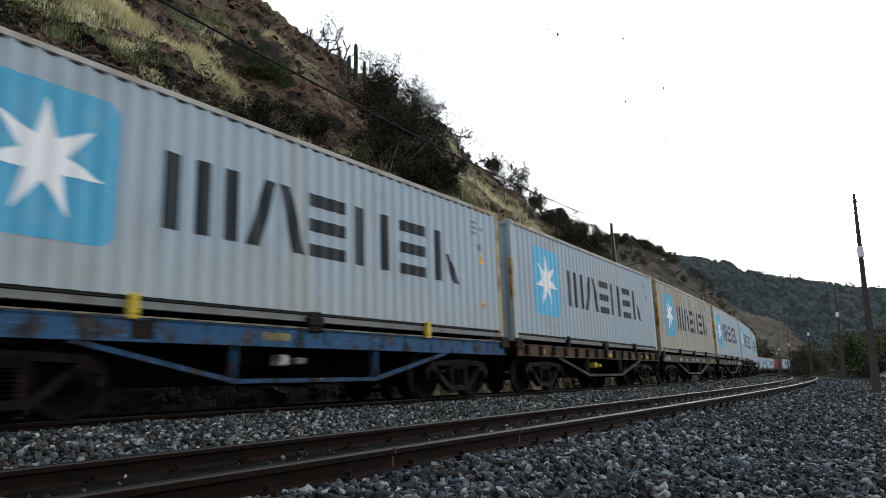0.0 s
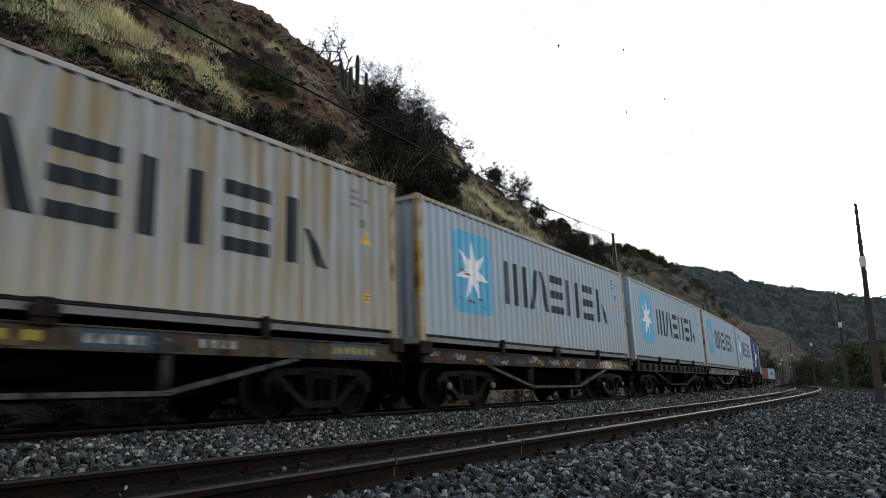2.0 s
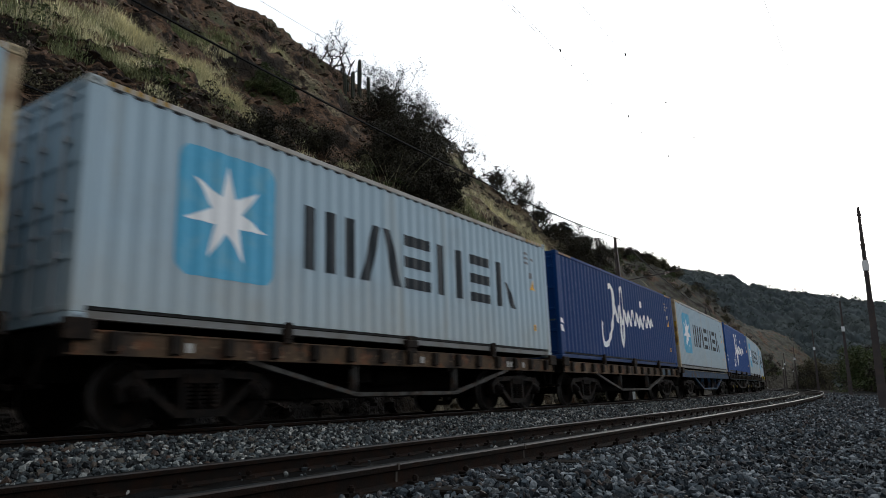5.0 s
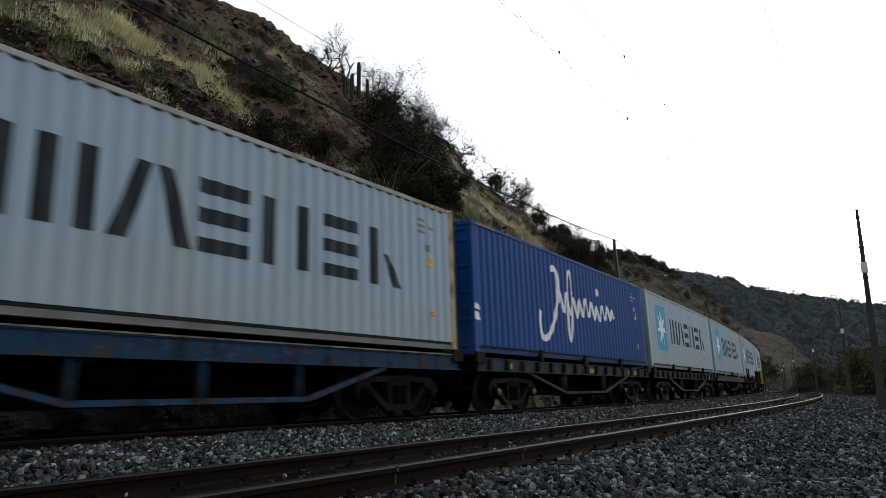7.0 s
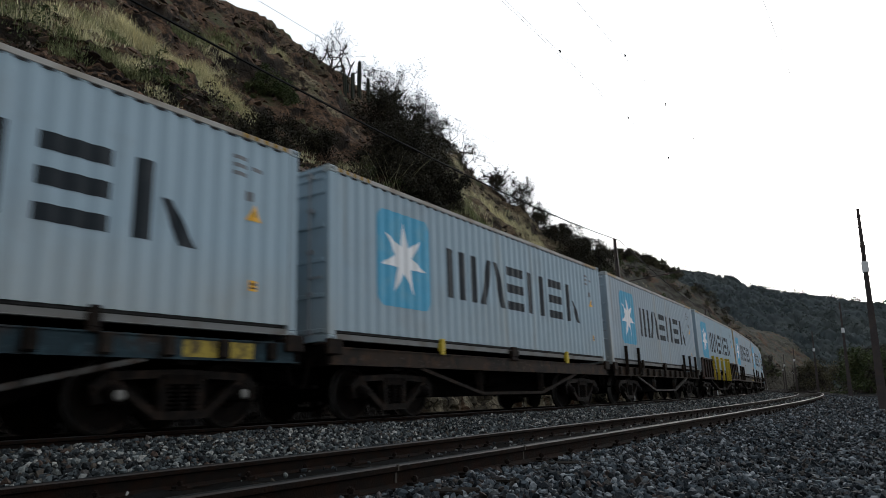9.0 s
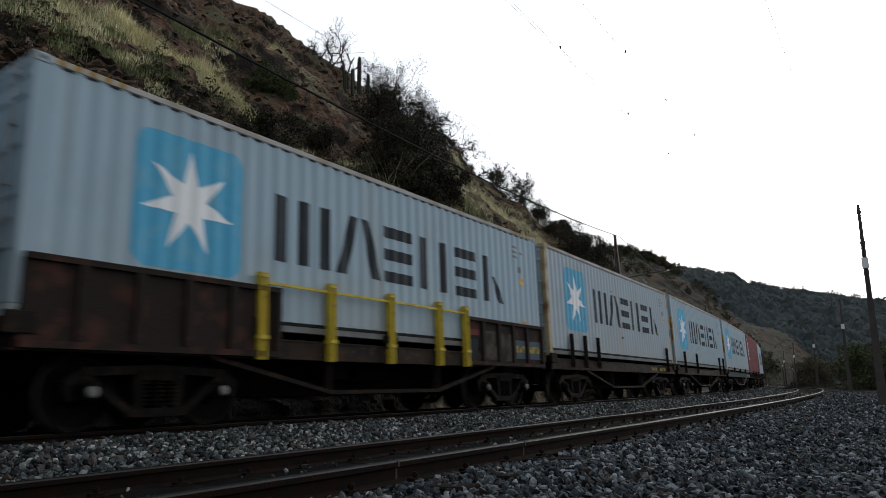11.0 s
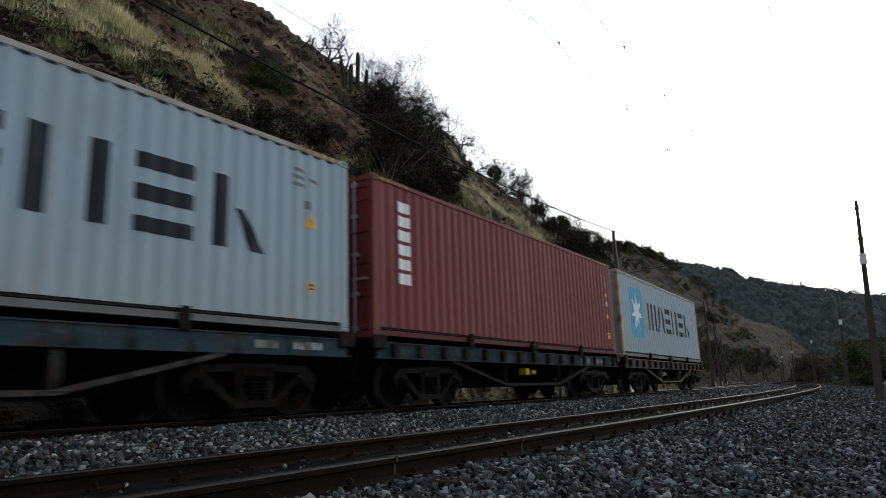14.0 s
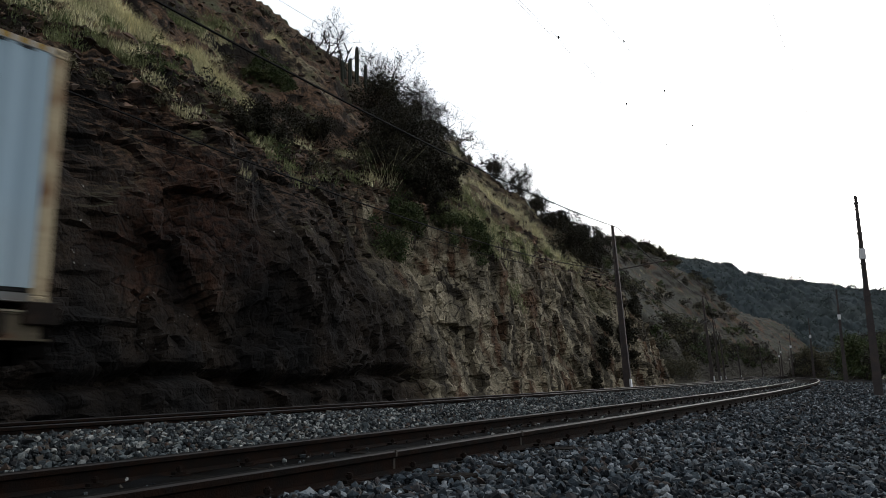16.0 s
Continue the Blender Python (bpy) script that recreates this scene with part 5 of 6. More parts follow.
def wagon(label, paint, truss_paint, guides="black", pockets=True, stakes=(), gear=None, caps=BOGIE, special="", marks=0, gear_at=0.0):
    w = thing("flat_wagon", label, "railway wagon", "wagons of the freight train")
    part("underframe", shared("underframe", sole_bm, SHADED_STEEL), None, w)
    for side, m in ((1, Matrix()), (-1, FLIP)):
        sill = part("side_sill", shared("side_sill", sill_bm, paint), None, w, m=m)
        if pockets:
            for i in range(15):
                part("stake_pocket", shared("stake_pocket", pocket_bm, POCKET_STEEL), None, sill, m=pose(0, -5.6 + i * 0.8, 0))
        long = paint is TEAL_DECK
        part("truss", shared("long_truss" if long else "truss", long_truss_bm if long else truss_bm, truss_paint), None, w, m=m)
        if paint in (TEAL_DECK, BLUE_DECK, TAN_DECK):
            part("deck_edge", shared("deck_edge", deck_edge_bm, DUSTY_EDGE), None, w, "dusty cream edge of the deck", m=m)
        for y in (-1.53, 0.15, 1.84) if long else (-1.42, 1.56):
            part("queen_post", shared("queen_post", queen_bm, truss_paint), None, w, m=m @ pose(0, y, 0))
        for y in (-2.95, 0.05, 3.05) if guides != "none" else ():
            g = YELLOW if guides == "yellow" and abs(y) > 1 else GUIDE_STEEL
            mid = abs(y) < 1
            part("container_guide", shared("container_guide|mid" if mid else "container_guide", wide_guide_bm if mid else guide_bm, g), None, w, m=m @ pose(0, y, 0))
        for y in (-HALF + 0.08, HALF - 0.08):
            part("corner_seat", shared("corner_seat", seat_bm, GUIDE_STEEL), None, w, m=m @ pose(0, y, 0))
    for u, tall in stakes:
        part("stake", shared("tall_stake" if tall else "stake", tall_stake_bm if tall else stake_bm, YELLOW if tall else GUIDE_STEEL), None, w,
             "yellow painted stake" if tall else "", m=pose(0, u - HALF, 0))
    if special == "boards":
        for y in (-4.28, 4.28):
            board = part("side_board", shared("side_board", side_board_bm, BOARD), None, w, "ribbed rusty side board", m=pose(0, y, 0))
            for at in (-1.13, -0.45, 0.22, 0.90, 1.69):
                part("rib", shared("rib", board_rib_bm, BOARD), None, board, m=pose(0, at, 0))
        rail = bmesh.new()
        beam(rail, (1.31, -2.9, 1.92), (1.31, 2.45, 1.92), 0.03, 0.04)
        part("stake_rail", rail, YELLOW, w, "thin yellow rail between the stakes")
        for y0, y1, z0, z1, ink in ((2.60, 3.09, 1.00, 1.42, FADED_BLUE), (2.66, 3.02, 1.50, 1.62, SCRAWL_RED), (3.21, 3.77, 1.00, 1.62, PALE_PATCH), (3.89, 4.44, 0.99, 1.60, PALE_PATCH)):
            part("paint_patch", boxes(((1.277, y0, z0), (1.282, y1, z1))), ink, w, "worn patch of old paint")
        for y0, y1 in ((4.57, 5.12), (5.24, 5.90)):
            part("name_plate", boxes(((1.277, y0, 1.06), (1.284, y1, 1.48))), PLATE_BLUE, w, "blue painted field with yellow marks")
        for y in (4.66, 4.81, 4.96, 5.32, 5.46, 5.60, 5.74):
            part("plate_mark", boxes(((1.285, y, 1.20), (1.290, y + 0.10, 1.36))), OCHRE_YELLOW, w)
    part("headstock", shared("headstock", headstock_bm, SHADED_STEEL), None, w, m=pose(0, -6.10, 0))
    part("headstock", shared("headstock", headstock_bm, SHADED_STEEL), None, w, m=pose(0, 6.10, 0) @ FLIP)
    part("coupler", shared("coupler", coupler_bm, SHADED_STEEL), None, w, m=pose(0, -6.12, 0))
    part("coupler", shared("coupler", coupler_bm, SHADED_STEEL), None, w, m=pose(0, 6.12, 0) @ FLIP)
    part("brake_cylinder", shared("brake_cylinder", tank_bm, SHADED_STEEL), None, w)
    if gear:
        part("brake_gear_box", shared("brake_gear_box", gear_bm, gear), None, w, m=pose(0, gear_at, 0))
        part("brake_valve_box", shared("brake_valve_box", small_gear_bm, gear), None, w, m=pose(0, gear_at, 0))
    for k, y in enumerate((-4.75, -4.58, -4.41, 0.42, 0.58, 3.72, 3.88, 4.30, 4.47, 4.64)):
        if marks and (k * 7 + marks) % 5 > 1:
            part("sill_mark", shared("sill_mark", mark_bm, YELLOW if marks % 2 else WORN_WHITE), None, w, m=pose(0, y, 0))
    if special == "graffiti":
        for y, z, a, b in ((-5.75, 0.90, 0.16, 0.22), (-5.5, 0.92, 0.13, 0.19), (-5.25, 0.89, 0.15, 0.23), (-5.02, 0.93, 0.14, 0.16), (-3.0, 0.92, 0.20, 0.13), (-2.7, 0.95, 0.16, 0.10), (-1.75, 0.94, 0.24, 0.09)):
            part("paint_scribble", boxes(((1.2325, y, z), (1.2365, y + a, z + b))), WORN_WHITE, w)
    if special == "scribbles":
        rng = np.random.default_rng(5)
        for ink in (WORN_WHITE, PLATE_BLUE, SCRAWL_RED, OCHRE_YELLOW, WORN_WHITE, PLATE_BLUE):
            for k in range(9):
                bm = bmesh.new()
                y, z = rng.uniform(-5.9, 5.4), rng.uniform(0.92, 1.05)
                pts = [(y + i * 0.055, z + 0.05 * math.sin(i * 1.9 + k) + 0.02 * rng.normal()) for i in range(7)]
                for (p0, q0), (p1, q1) in zip(pts, pts[1:]):
                    beam(bm, (1.2335, p0, min(max(q0, 0.90), 1.10)), (1.2335, p1, min(max(q1, 0.90), 1.10)), 0.003, 0.034)
                part("scribble", bm, ink, w, "unreadable sprayed scribble")
    sets = []
    for y in (-BOGIE_AT, BOGIE_AT):
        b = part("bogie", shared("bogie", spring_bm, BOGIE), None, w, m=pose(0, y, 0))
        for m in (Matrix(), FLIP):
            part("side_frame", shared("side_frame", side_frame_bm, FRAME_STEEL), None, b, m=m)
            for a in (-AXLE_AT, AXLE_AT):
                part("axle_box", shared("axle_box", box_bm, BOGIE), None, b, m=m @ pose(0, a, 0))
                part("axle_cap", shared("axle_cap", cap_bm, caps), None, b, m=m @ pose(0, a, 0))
        part("brake_beam", shared("brake_beam", brake_bm, SHADED_STEEL), None, b)
        for a in (-AXLE_AT, AXLE_AT):
            ws = part("wheelset", wheelset_mesh(), None, b, m=pose(0, a, WHEEL_R))
            sets.append((ws, a))
    return w, sets


# painted fields on the near sill: along from, to, field, colour of the marks, how many
SILL_PLATES = {
    0: [(5.1, 5.7, None, "y", 5), (3.15, 3.45, "rust", "", 0)],
    2: [(6.55, 7.45, "blue", "w", 5), (10.45, 11.6, "blue", "y", 7), (5.6, 6.3, "ochre", "y", 2), (8.05, 8.75, None, "w", 4)],
    3: [(9.55, 10.35, "white", "", 0), (10.4, 11.35, "ochre", "y", 6), (7.8, 8.1, "blue", "", 0)],
    7: [(9.6, 10.8, "blue", "", 0), (8.0, 9.3, "ochre", "", 0)],
    10: [(10.3, 11.4, "yellow", "", 0)],
    14: [(8.9, 9.7, None, "y", 5), (10.0, 10.9, None, "y", 6)],
    16: [(10.25, 10.75, None, "w", 4), (10.95, 11.65, None, "w", 5)],
    17: [(9.1, 9.85, "blue", "w", 3), (10.0, 10.15, "white", "", 0), (10.25, 11.0, "blue", "w", 3)],
    18: [(0.9, 1.75, "blue", "", 0), (2.1, 2.9, "ochre", "", 0)],
}


def sill_plates(w, k):
    field = {"blue": PLATE_BLUE, "ochre": OCHRE, "white": WORN_WHITE, "yellow": OCHRE_YELLOW, "rust": GUIDE_STEEL}
    for u0, u1, plate, ink, count in SILL_PLATES.get(k, ()):
        if plate:
            part("sill_plate", boxes(((1.2325, u0 - HALF, 0.895), (1.2355, u1 - HALF, 1.11))), field[plate], w, "faded painted field on the sill")
        step = (u1 - u0 - 0.08) / max(count, 1)
        for i in range(count):
            a = u0 + 0.05 + i * step - HALF
            part("plate_mark", boxes(((1.2365, a, 0.95), (1.2395, a + step * 0.62, 1.06))), OCHRE_YELLOW if ink == "y" else WORN_WHITE, w)


def wheelset_mesh():
    if "wheelset" not in meshes:
        me = finish(wheelset_bm(), "wheelset", [BOGIE, WHEEL_RIM, FRAME_STEEL])
        for f in me.polygons:
            r = math.hypot(f.center.y, f.center.z)
            if abs(f.center.x) > 0.8 and r > WHEEL_R - 0.02 and abs(f.normal.x) < 0.5:
                f.material_index = 1
            elif r > 0.36 and abs(f.normal.x) > 0.5:
                f.material_index = 2
        meshes["wheelset"] = me
    return meshes["wheelset"]


def deck_paint(name, base, second, mix_at=0.55, third=(0.05, 0.032, 0.022)):
    """Old sill paint: two coats in patches, rust showing at a smaller size, and grime in streaks."""
    m = mat(name, base, 0.75, vary=0.35, scale=1.6, bump=0.3, bump_scale=25, second=second, mix_at=mix_at, soft=0.05, each=0.25, spec=0.15)
    n, l = m.node_tree.nodes, m.node_tree.links
    b = n["Principled BSDF"]
    out = b.inputs["Base Color"].links[0].from_socket
    tc = n.new("ShaderNodeTexCoord")
    for scale, stretch, lo, hi, most, colour in ((4.5, (1, 0.7, 1), 0.54, 0.60, 0.8, third), (2.6, (1, 1.6, 0.7), 0.53, 0.66, 0.85, (0.010, 0.009, 0.008)), (14.0, (1, 0.6, 1), 0.62, 0.68, 0.5, tuple(min(0.4, 2.2 * c + 0.02) for c in base))):
        mp = n.new("ShaderNodeMapping")
        mp.inputs["Scale"].default_value = stretch
        mp.inputs["Location"].default_value = (scale, 2 * scale, 0)
        l.new(tc.outputs["Object"], mp.inputs[0])
        t = n.new("ShaderNodeTexNoise")
        t.inputs["Scale"].default_value, t.inputs["Detail"].default_value = scale, 7
        l.new(mp.outputs[0], t.inputs["Vector"])
        r = n.new("ShaderNodeMapRange")
        for key, value in (("From Min", lo), ("From Max", hi), ("To Max", most)):
            r.inputs[key].default_value = value
        l.new(t.outputs["Fac"], r.inputs["Value"])
        x = n.new("ShaderNodeMix")
        x.data_type = "RGBA"
        l.new(r.outputs[0], x.inputs["Factor"])
        l.new(out, x.inputs["A"])
        x.inputs["B"].default_value = (*colour, 1)
        out = x.outputs["Result"]
    l.new(out, b.inputs["Base Color"])
    return m


BLUE_DECK = deck_paint("blue_deck", (0.026, 0.075, 0.15), (0.05, 0.036, 0.028), 0.62)
BROWN_DECK = deck_paint("brown_deck", (0.100, 0.064, 0.038), (0.035, 0.027, 0.022), 0.55, (0.12, 0.052, 0.026))
MIXED_DECK = deck_paint("patched_deck", (0.085, 0.070, 0.042), (0.035, 0.045, 0.055), 0.55, (0.095, 0.036, 0.022))
SLATE_DECK = deck_paint("slate_deck", (0.022, 0.041, 0.052), (0.040, 0.030, 0.024), 0.57, (0.030, 0.060, 0.075))
TEAL_DECK = deck_paint("teal_deck", (0.012, 0.042, 0.085), (0.022, 0.026, 0.030), 0.62)
UMBER_DECK = deck_paint("umber_deck", (0.034, 0.022, 0.015), (0.018, 0.014, 0.012), 0.55, (0.050, 0.026, 0.014))
DUSTY_EDGE = mat("dusty_edge", (0.27, 0.24, 0.17), 0.8, vary=0.3, scale=3, bump_scale=25, second=(0.10, 0.08, 0.06), mix_at=0.55, spec=0.15)
TAN_DECK = deck_paint("tan_deck", (0.12, 0.098, 0.066), (0.06, 0.045, 0.032), 0.55, (0.11, 0.060, 0.034))
GREY_TRUSS = deck_paint("grey_truss", (0.058, 0.056, 0.053), (0.030, 0.024, 0.020))
WORN_WHITE = mat("worn_white", (0.42, 0.42, 0.40), 0.7, vary=0.3, scale=5, bump_scale=25, second=(0.12, 0.10, 0.08), mix_at=0.52)
OCHRE = mat("ochre_paint", (0.16, 0.12, 0.06), 0.75, vary=0.4, scale=3, bump_scale=25, second=(0.06, 0.035, 0.022), mix_at=0.5, spec=0.2)
OCHRE_YELLOW = mat("worn_yellow", (0.36, 0.27, 0.05), 0.7, vary=0.4, scale=7, bump_scale=25, second=(0.08, 0.06, 0.03), mix_at=0.55, spec=0.2)
SCRAWL_RED = mat("scrawl_red", (0.14, 0.035, 0.03), 0.7, vary=0.3, scale=5, bump_scale=30, spec=0.15)
PLATE_BLUE = mat("plate_blue", (0.020, 0.050, 0.080), 0.6, vary=0.3, scale=5, bump_scale=30)

# ---- containers ----
TALL, WIDE = 2.940, 1.219
PITCH, FLAT, RAMP, DEEP = 0.278, 0.062, 0.077, 0.023
U0, U1 = 0.17, 2 * HALF - 0.17
WAVES = int((U1 - U0) / PITCH)
U_START = U0 + ((U1 - U0) - WAVES * PITCH) / 2
BREAKS = [U0] + [U_START + i * PITCH + d for i in range(WAVES) for d in (0, RAMP, RAMP + FLAT, 2 * RAMP + FLAT)] + [U_START + WAVES * PITCH, U1]
DEPTHS = [0.0] + [d for i in range(WAVES) for d in (0.0, -DEEP, -DEEP, 0.0)] + [0.0, 0.0]
FACE = WIDE - 0.008
BOT, TOP = 0.195, 2.845


def paint_of(name, base, rust, rust_at, dirt, streaks=1.1, spec=0.25):
    """Corrugated steel paint with rust streaks that run down and dirt in patches."""
    m = mat(name, base, 0.6, spec=spec, vary=0.05, scale=streaks, bump=0.05, bump_scale=9, second=rust, mix_at=rust_at, soft=0.09, each=0.07, stretch=(1, 2.2, 0.16))
    n, l = m.node_tree.nodes, m.node_tree.links
    b = n["Principled BSDF"]
    src = b.inputs["Base Color"].links[0].from_socket
    tc = n.new("ShaderNodeTexCoord")
    spots = n.new("ShaderNodeTexNoise")
    spots.inputs["Scale"].default_value = 0.7
    spots.inputs["Detail"].default_value = 9
    spots.inputs["Roughness"].default_value = 0.65
    l.new(tc.outputs["Object"], spots.inputs["Vector"])
    r = n.new("ShaderNodeMapRange")
    r.inputs["From Min"].default_value = 0.52
    r.inputs["From Max"].default_value = 0.80
    r.inputs["To Max"].default_value = dirt
    l.new(spots.outputs["Fac"], r.inputs["Value"])
    x = n.new("ShaderNodeMix")
    x.data_type = "RGBA"
    l.new(r.outputs[0], x.inputs["Factor"])
    l.new(src, x.inputs["A"])
    x.inputs["B"].default_value = (0.20, 0.17, 0.13, 1)
    # dust thrown up over the lower wall
    up = n.new("ShaderNodeSeparateXYZ")
    l.new(tc.outputs["Object"], up.inputs[0])
    low = n.new("ShaderNodeMapRange")
    low.inputs["From Min"].default_value = 1.3
    low.inputs["From Max"].default_value = 0.2
    low.inputs["To Max"].default_value = dirt
    l.new(up.outputs["Z"], low.inputs["Value"])
    part_of = n.new("ShaderNodeMath")
    part_of.operation = "MULTIPLY"
    l.new(low.outputs[0], part_of.inputs[0])
    own = n.new("ShaderNodeObjectInfo")
    much = n.new("ShaderNodeMapRange")
    much.inputs["To Min"].default_value = 0.4
    much.inputs["To Max"].default_value = 2.6
    l.new(own.outputs["Random"], much.inputs["Value"])
    thick = n.new("ShaderNodeMath")
    thick.operation = "MULTIPLY"
    l.new(spots.outputs["Fac"], thick.inputs[0])
    l.new(much.outputs[0], thick.inputs[1])
    l.new(thick.outputs[0], part_of.inputs[1])
    y = n.new("ShaderNodeMix")
    y.data_type = "RGBA"
    l.new(part_of.outputs[0], y.inputs["Factor"])
    l.new(x.outputs["Result"], y.inputs["A"])
    y.inputs["B"].default_value = (0.40, 0.36, 0.28, 1)
    l.new(y.outputs["Result"], b.inputs["Base Color"])
    return m


SILVER = paint_of("silver_grey_paint", (0.335, 0.408, 0.465), (0.36, 0.35, 0.30), 0.69, 0.40)
COOL = paint_of("cool_grey_paint", (0.308, 0.410, 0.480), (0.33, 0.36, 0.35), 0.70, 0.30)
TAN = paint_of("yellowed_paint", (0.315, 0.325, 0.325), (0.26, 0.20, 0.105), 0.53, 0.5, 3.0)
NAVY = paint_of("navy_paint", (0.0038, 0.056, 0.232), (0.010, 0.072, 0.25), 0.70, 0.06, 1.1, 0.12)
DEEP_NAVY = paint_of("deep_navy_paint", (0.0022, 0.034, 0.140), (0.006, 0.046, 0.155), 0.70, 0.04, 1.1, 0.10)
OXIDE = paint_of("oxide_red_paint", (0.165, 0.026, 0.030), (0.20, 0.044, 0.044), 0.62, 0.05)
SKY_BLUE = mat("logo_blue", (0.082, 0.385, 0.60), 0.6, vary=0.10, scale=2.5, bump_scale=12, second=(0.15, 0.41, 0.56), mix_at=0.60, each=0.12, spec=0.25)
LOGO_WHITE = mat("logo_white", (0.80, 0.81, 0.82), 0.55, vary=0.04, scale=2, bump_scale=12)
LOGO_FADED = mat("logo_faded", (0.40, 0.42, 0.40), 0.7, vary=0.2, scale=4, bump_scale=12, second=(0.42, 0.28, 0.15), mix_at=0.5)
INK = mat("lettering_black", (0.011, 0.017, 0.023), 0.6, vary=0.15, scale=2, bump_scale=12, second=(0.022, 0.028, 0.034), mix_at=0.6, spec=0.2)
GREY_INK = mat("marking_grey", (0.16, 0.17, 0.18), 0.6, vary=0.1, bump_scale=12)
SIGN_YELLOW = mat("sign_yellow", (0.78, 0.40, 0.020), 0.5, vary=0.15, scale=9, bump_scale=12, second=(0.36, 0.19, 0.03), mix_at=0.62)
RUSTY = mat("rusty_edge", (0.40, 0.32, 0.20), 0.8, vary=0.3, scale=2.2, bump=0.3, bump_scale=30, second=(0.16, 0.075, 0.03), mix_at=0.58)
STRIP_YELLOW = mat("strip_yellow", (0.46, 0.28, 0.025), 0.6, vary=0.3, scale=5, bump_scale=20, second=(0.16, 0.09, 0.03), mix_at=0.56, spec=0.2)
RUST_SPOT = mat("rust_spot", (0.14, 0.085, 0.055), 0.8, vary=0.4, scale=9, bump_scale=40, second=(0.30, 0.24, 0.18), mix_at=0.55, spec=0.1)
FADED_BLUE = mat("faded_blue", (0.026, 0.036, 0.046), 0.8, vary=0.4, scale=3, bump_scale=25, second=(0.030, 0.022, 0.018), mix_at=0.52, spec=0.1)
PALE_PATCH = mat("pale_patch", (0.080, 0.068, 0.056), 0.8, vary=0.4, scale=3.5, bump_scale=25, second=(0.028, 0.020, 0.016), mix_at=0.52, spec=0.1)
BOARD = mat("rusty_board", (0.022, 0.016, 0.013), 0.8, vary=0.4, scale=2.5, bump=0.3, bump_scale=25, second=(0.060, 0.027, 0.020), mix_at=0.60, soft=0.05, spec=0.12)
DUSTY_RAIL = mat("dusty_rail", (0.40, 0.385, 0.36), 0.7, vary=0.15, scale=1.5, bump_scale=20, second=(0.28, 0.24, 0.19), mix_at=0.58, spec=0.25)
GRIMY_RAIL = mat("grimy_rail", (0.175, 0.180, 0.178), 0.75, vary=0.2, scale=1.5, bump_scale=20, second=(0.125, 0.112, 0.095), mix_at=0.57, spec=0.2)
OXIDE_RAIL = mat("oxide_rail", (0.105, 0.018, 0.020), 0.65, vary=0.15, scale=1.5, bump_scale=20, second=(0.075, 0.03, 0.026), mix_at=0.6, spec=0.2)
NAVY_RAIL = mat("navy_rail", (0.0025, 0.026, 0.098), 0.65, vary=0.15, scale=1.5, bump_scale=20, second=(0.012, 0.03, 0.07), mix_at=0.62, spec=0.15)
# near-black for the shade painted along container rails and in casting holes
SHADE_BLACK = mat("door_seal", (0.02, 0.02, 0.02), 0.8, vary=0.2)
DOOR_ROD = mat("door_rod", (0.045, 0.062, 0.066), 0.5, vary=0.2, bump_scale=20)
DOOR_MARK = mat("door_mark_paint", (0.20, 0.23, 0.27), 0.6, vary=0.3, scale=9, bump_scale=20)
GALV = mat("galvanised_bar", (0.32, 0.33, 0.34), 0.5, metal=0.5, vary=0.2, bump_scale=20)


def wall_bm():
    bm = bmesh.new()
    rows = [[bm.verts.new((FACE + d, u - HALF, z)) for u, d in zip(BREAKS, DEPTHS)] for z in (BOT, TOP)]
    for i in range(len(BREAKS) - 1):
        bm.faces.new((rows[0][i], rows[0][i + 1], rows[1][i + 1], rows[1][i]))
    return bm


def top_rail_bm():
    return boxes(((WIDE - 0.06, -5.93, TOP), (WIDE, 5.93, TALL - 0.015)), ((WIDE - 0.05, -5.93, TOP - 0.025), (WIDE - 0.045, 5.93, TOP)), bevel=0.006)


# added dark strip: the shade in the corrugation recesses below the top rail
def rail_shadow_bm():
    return boxes(((FACE - DEEP - 0.004, -5.92, TOP - 0.024), (FACE - 0.006, 5.92, TOP)))


# added dark strip: the shade in the gap between wall and bottom rail
def sill_gap_bm():
    return boxes(((WIDE - 0.084, -5.92, 0.143), (WIDE - 0.050, 5.92, 0.205)))


def bottom_rail_bm():
    w = WIDE
    return extrude([(w - 0.10, 0.045), (w - 0.012, 0.045), (w - 0.006, 0.052), (w - 0.014, 0.060), (w - 0.014, 0.140), (w - 0.085, 0.142), (w - 0.085, 0.21), (w - 0.10, 0.21)], "y", -5.93, 5.93)


def post_bm():
    return boxes(((WIDE - 0.11, -0.085, 0.118), (WIDE, 0.085, TALL - 0.118)), ((WIDE - 0.16, -0.05, 0.118), (WIDE - 0.10, 0.06, TALL - 0.118)), bevel=0.012)


def casting_bm():
    bm = boxes(((WIDE - 0.162, -0.089, 0.0), (WIDE + 0.003, 0.089, 0.118)), bevel=0.012)
    return bm


def casting_hole_bm():
    return lathe(bmesh.new(), [(0.0, 0.032), (0.002, 0.030)], 10, pose(WIDE + 0.002, 0, 0.06))


def roof_bm():
    bm = boxes(((-WIDE + 0.03, -6.0, TALL - 0.05), (WIDE - 0.03, 6.0, TALL - 0.02)))
    for i in range(40):
        y = -5.8 + i * 0.297
        box(bm, (-1.1, y - 0.06, TALL - 0.022), (1.1, y + 0.06, TALL - 0.006))
    return bm


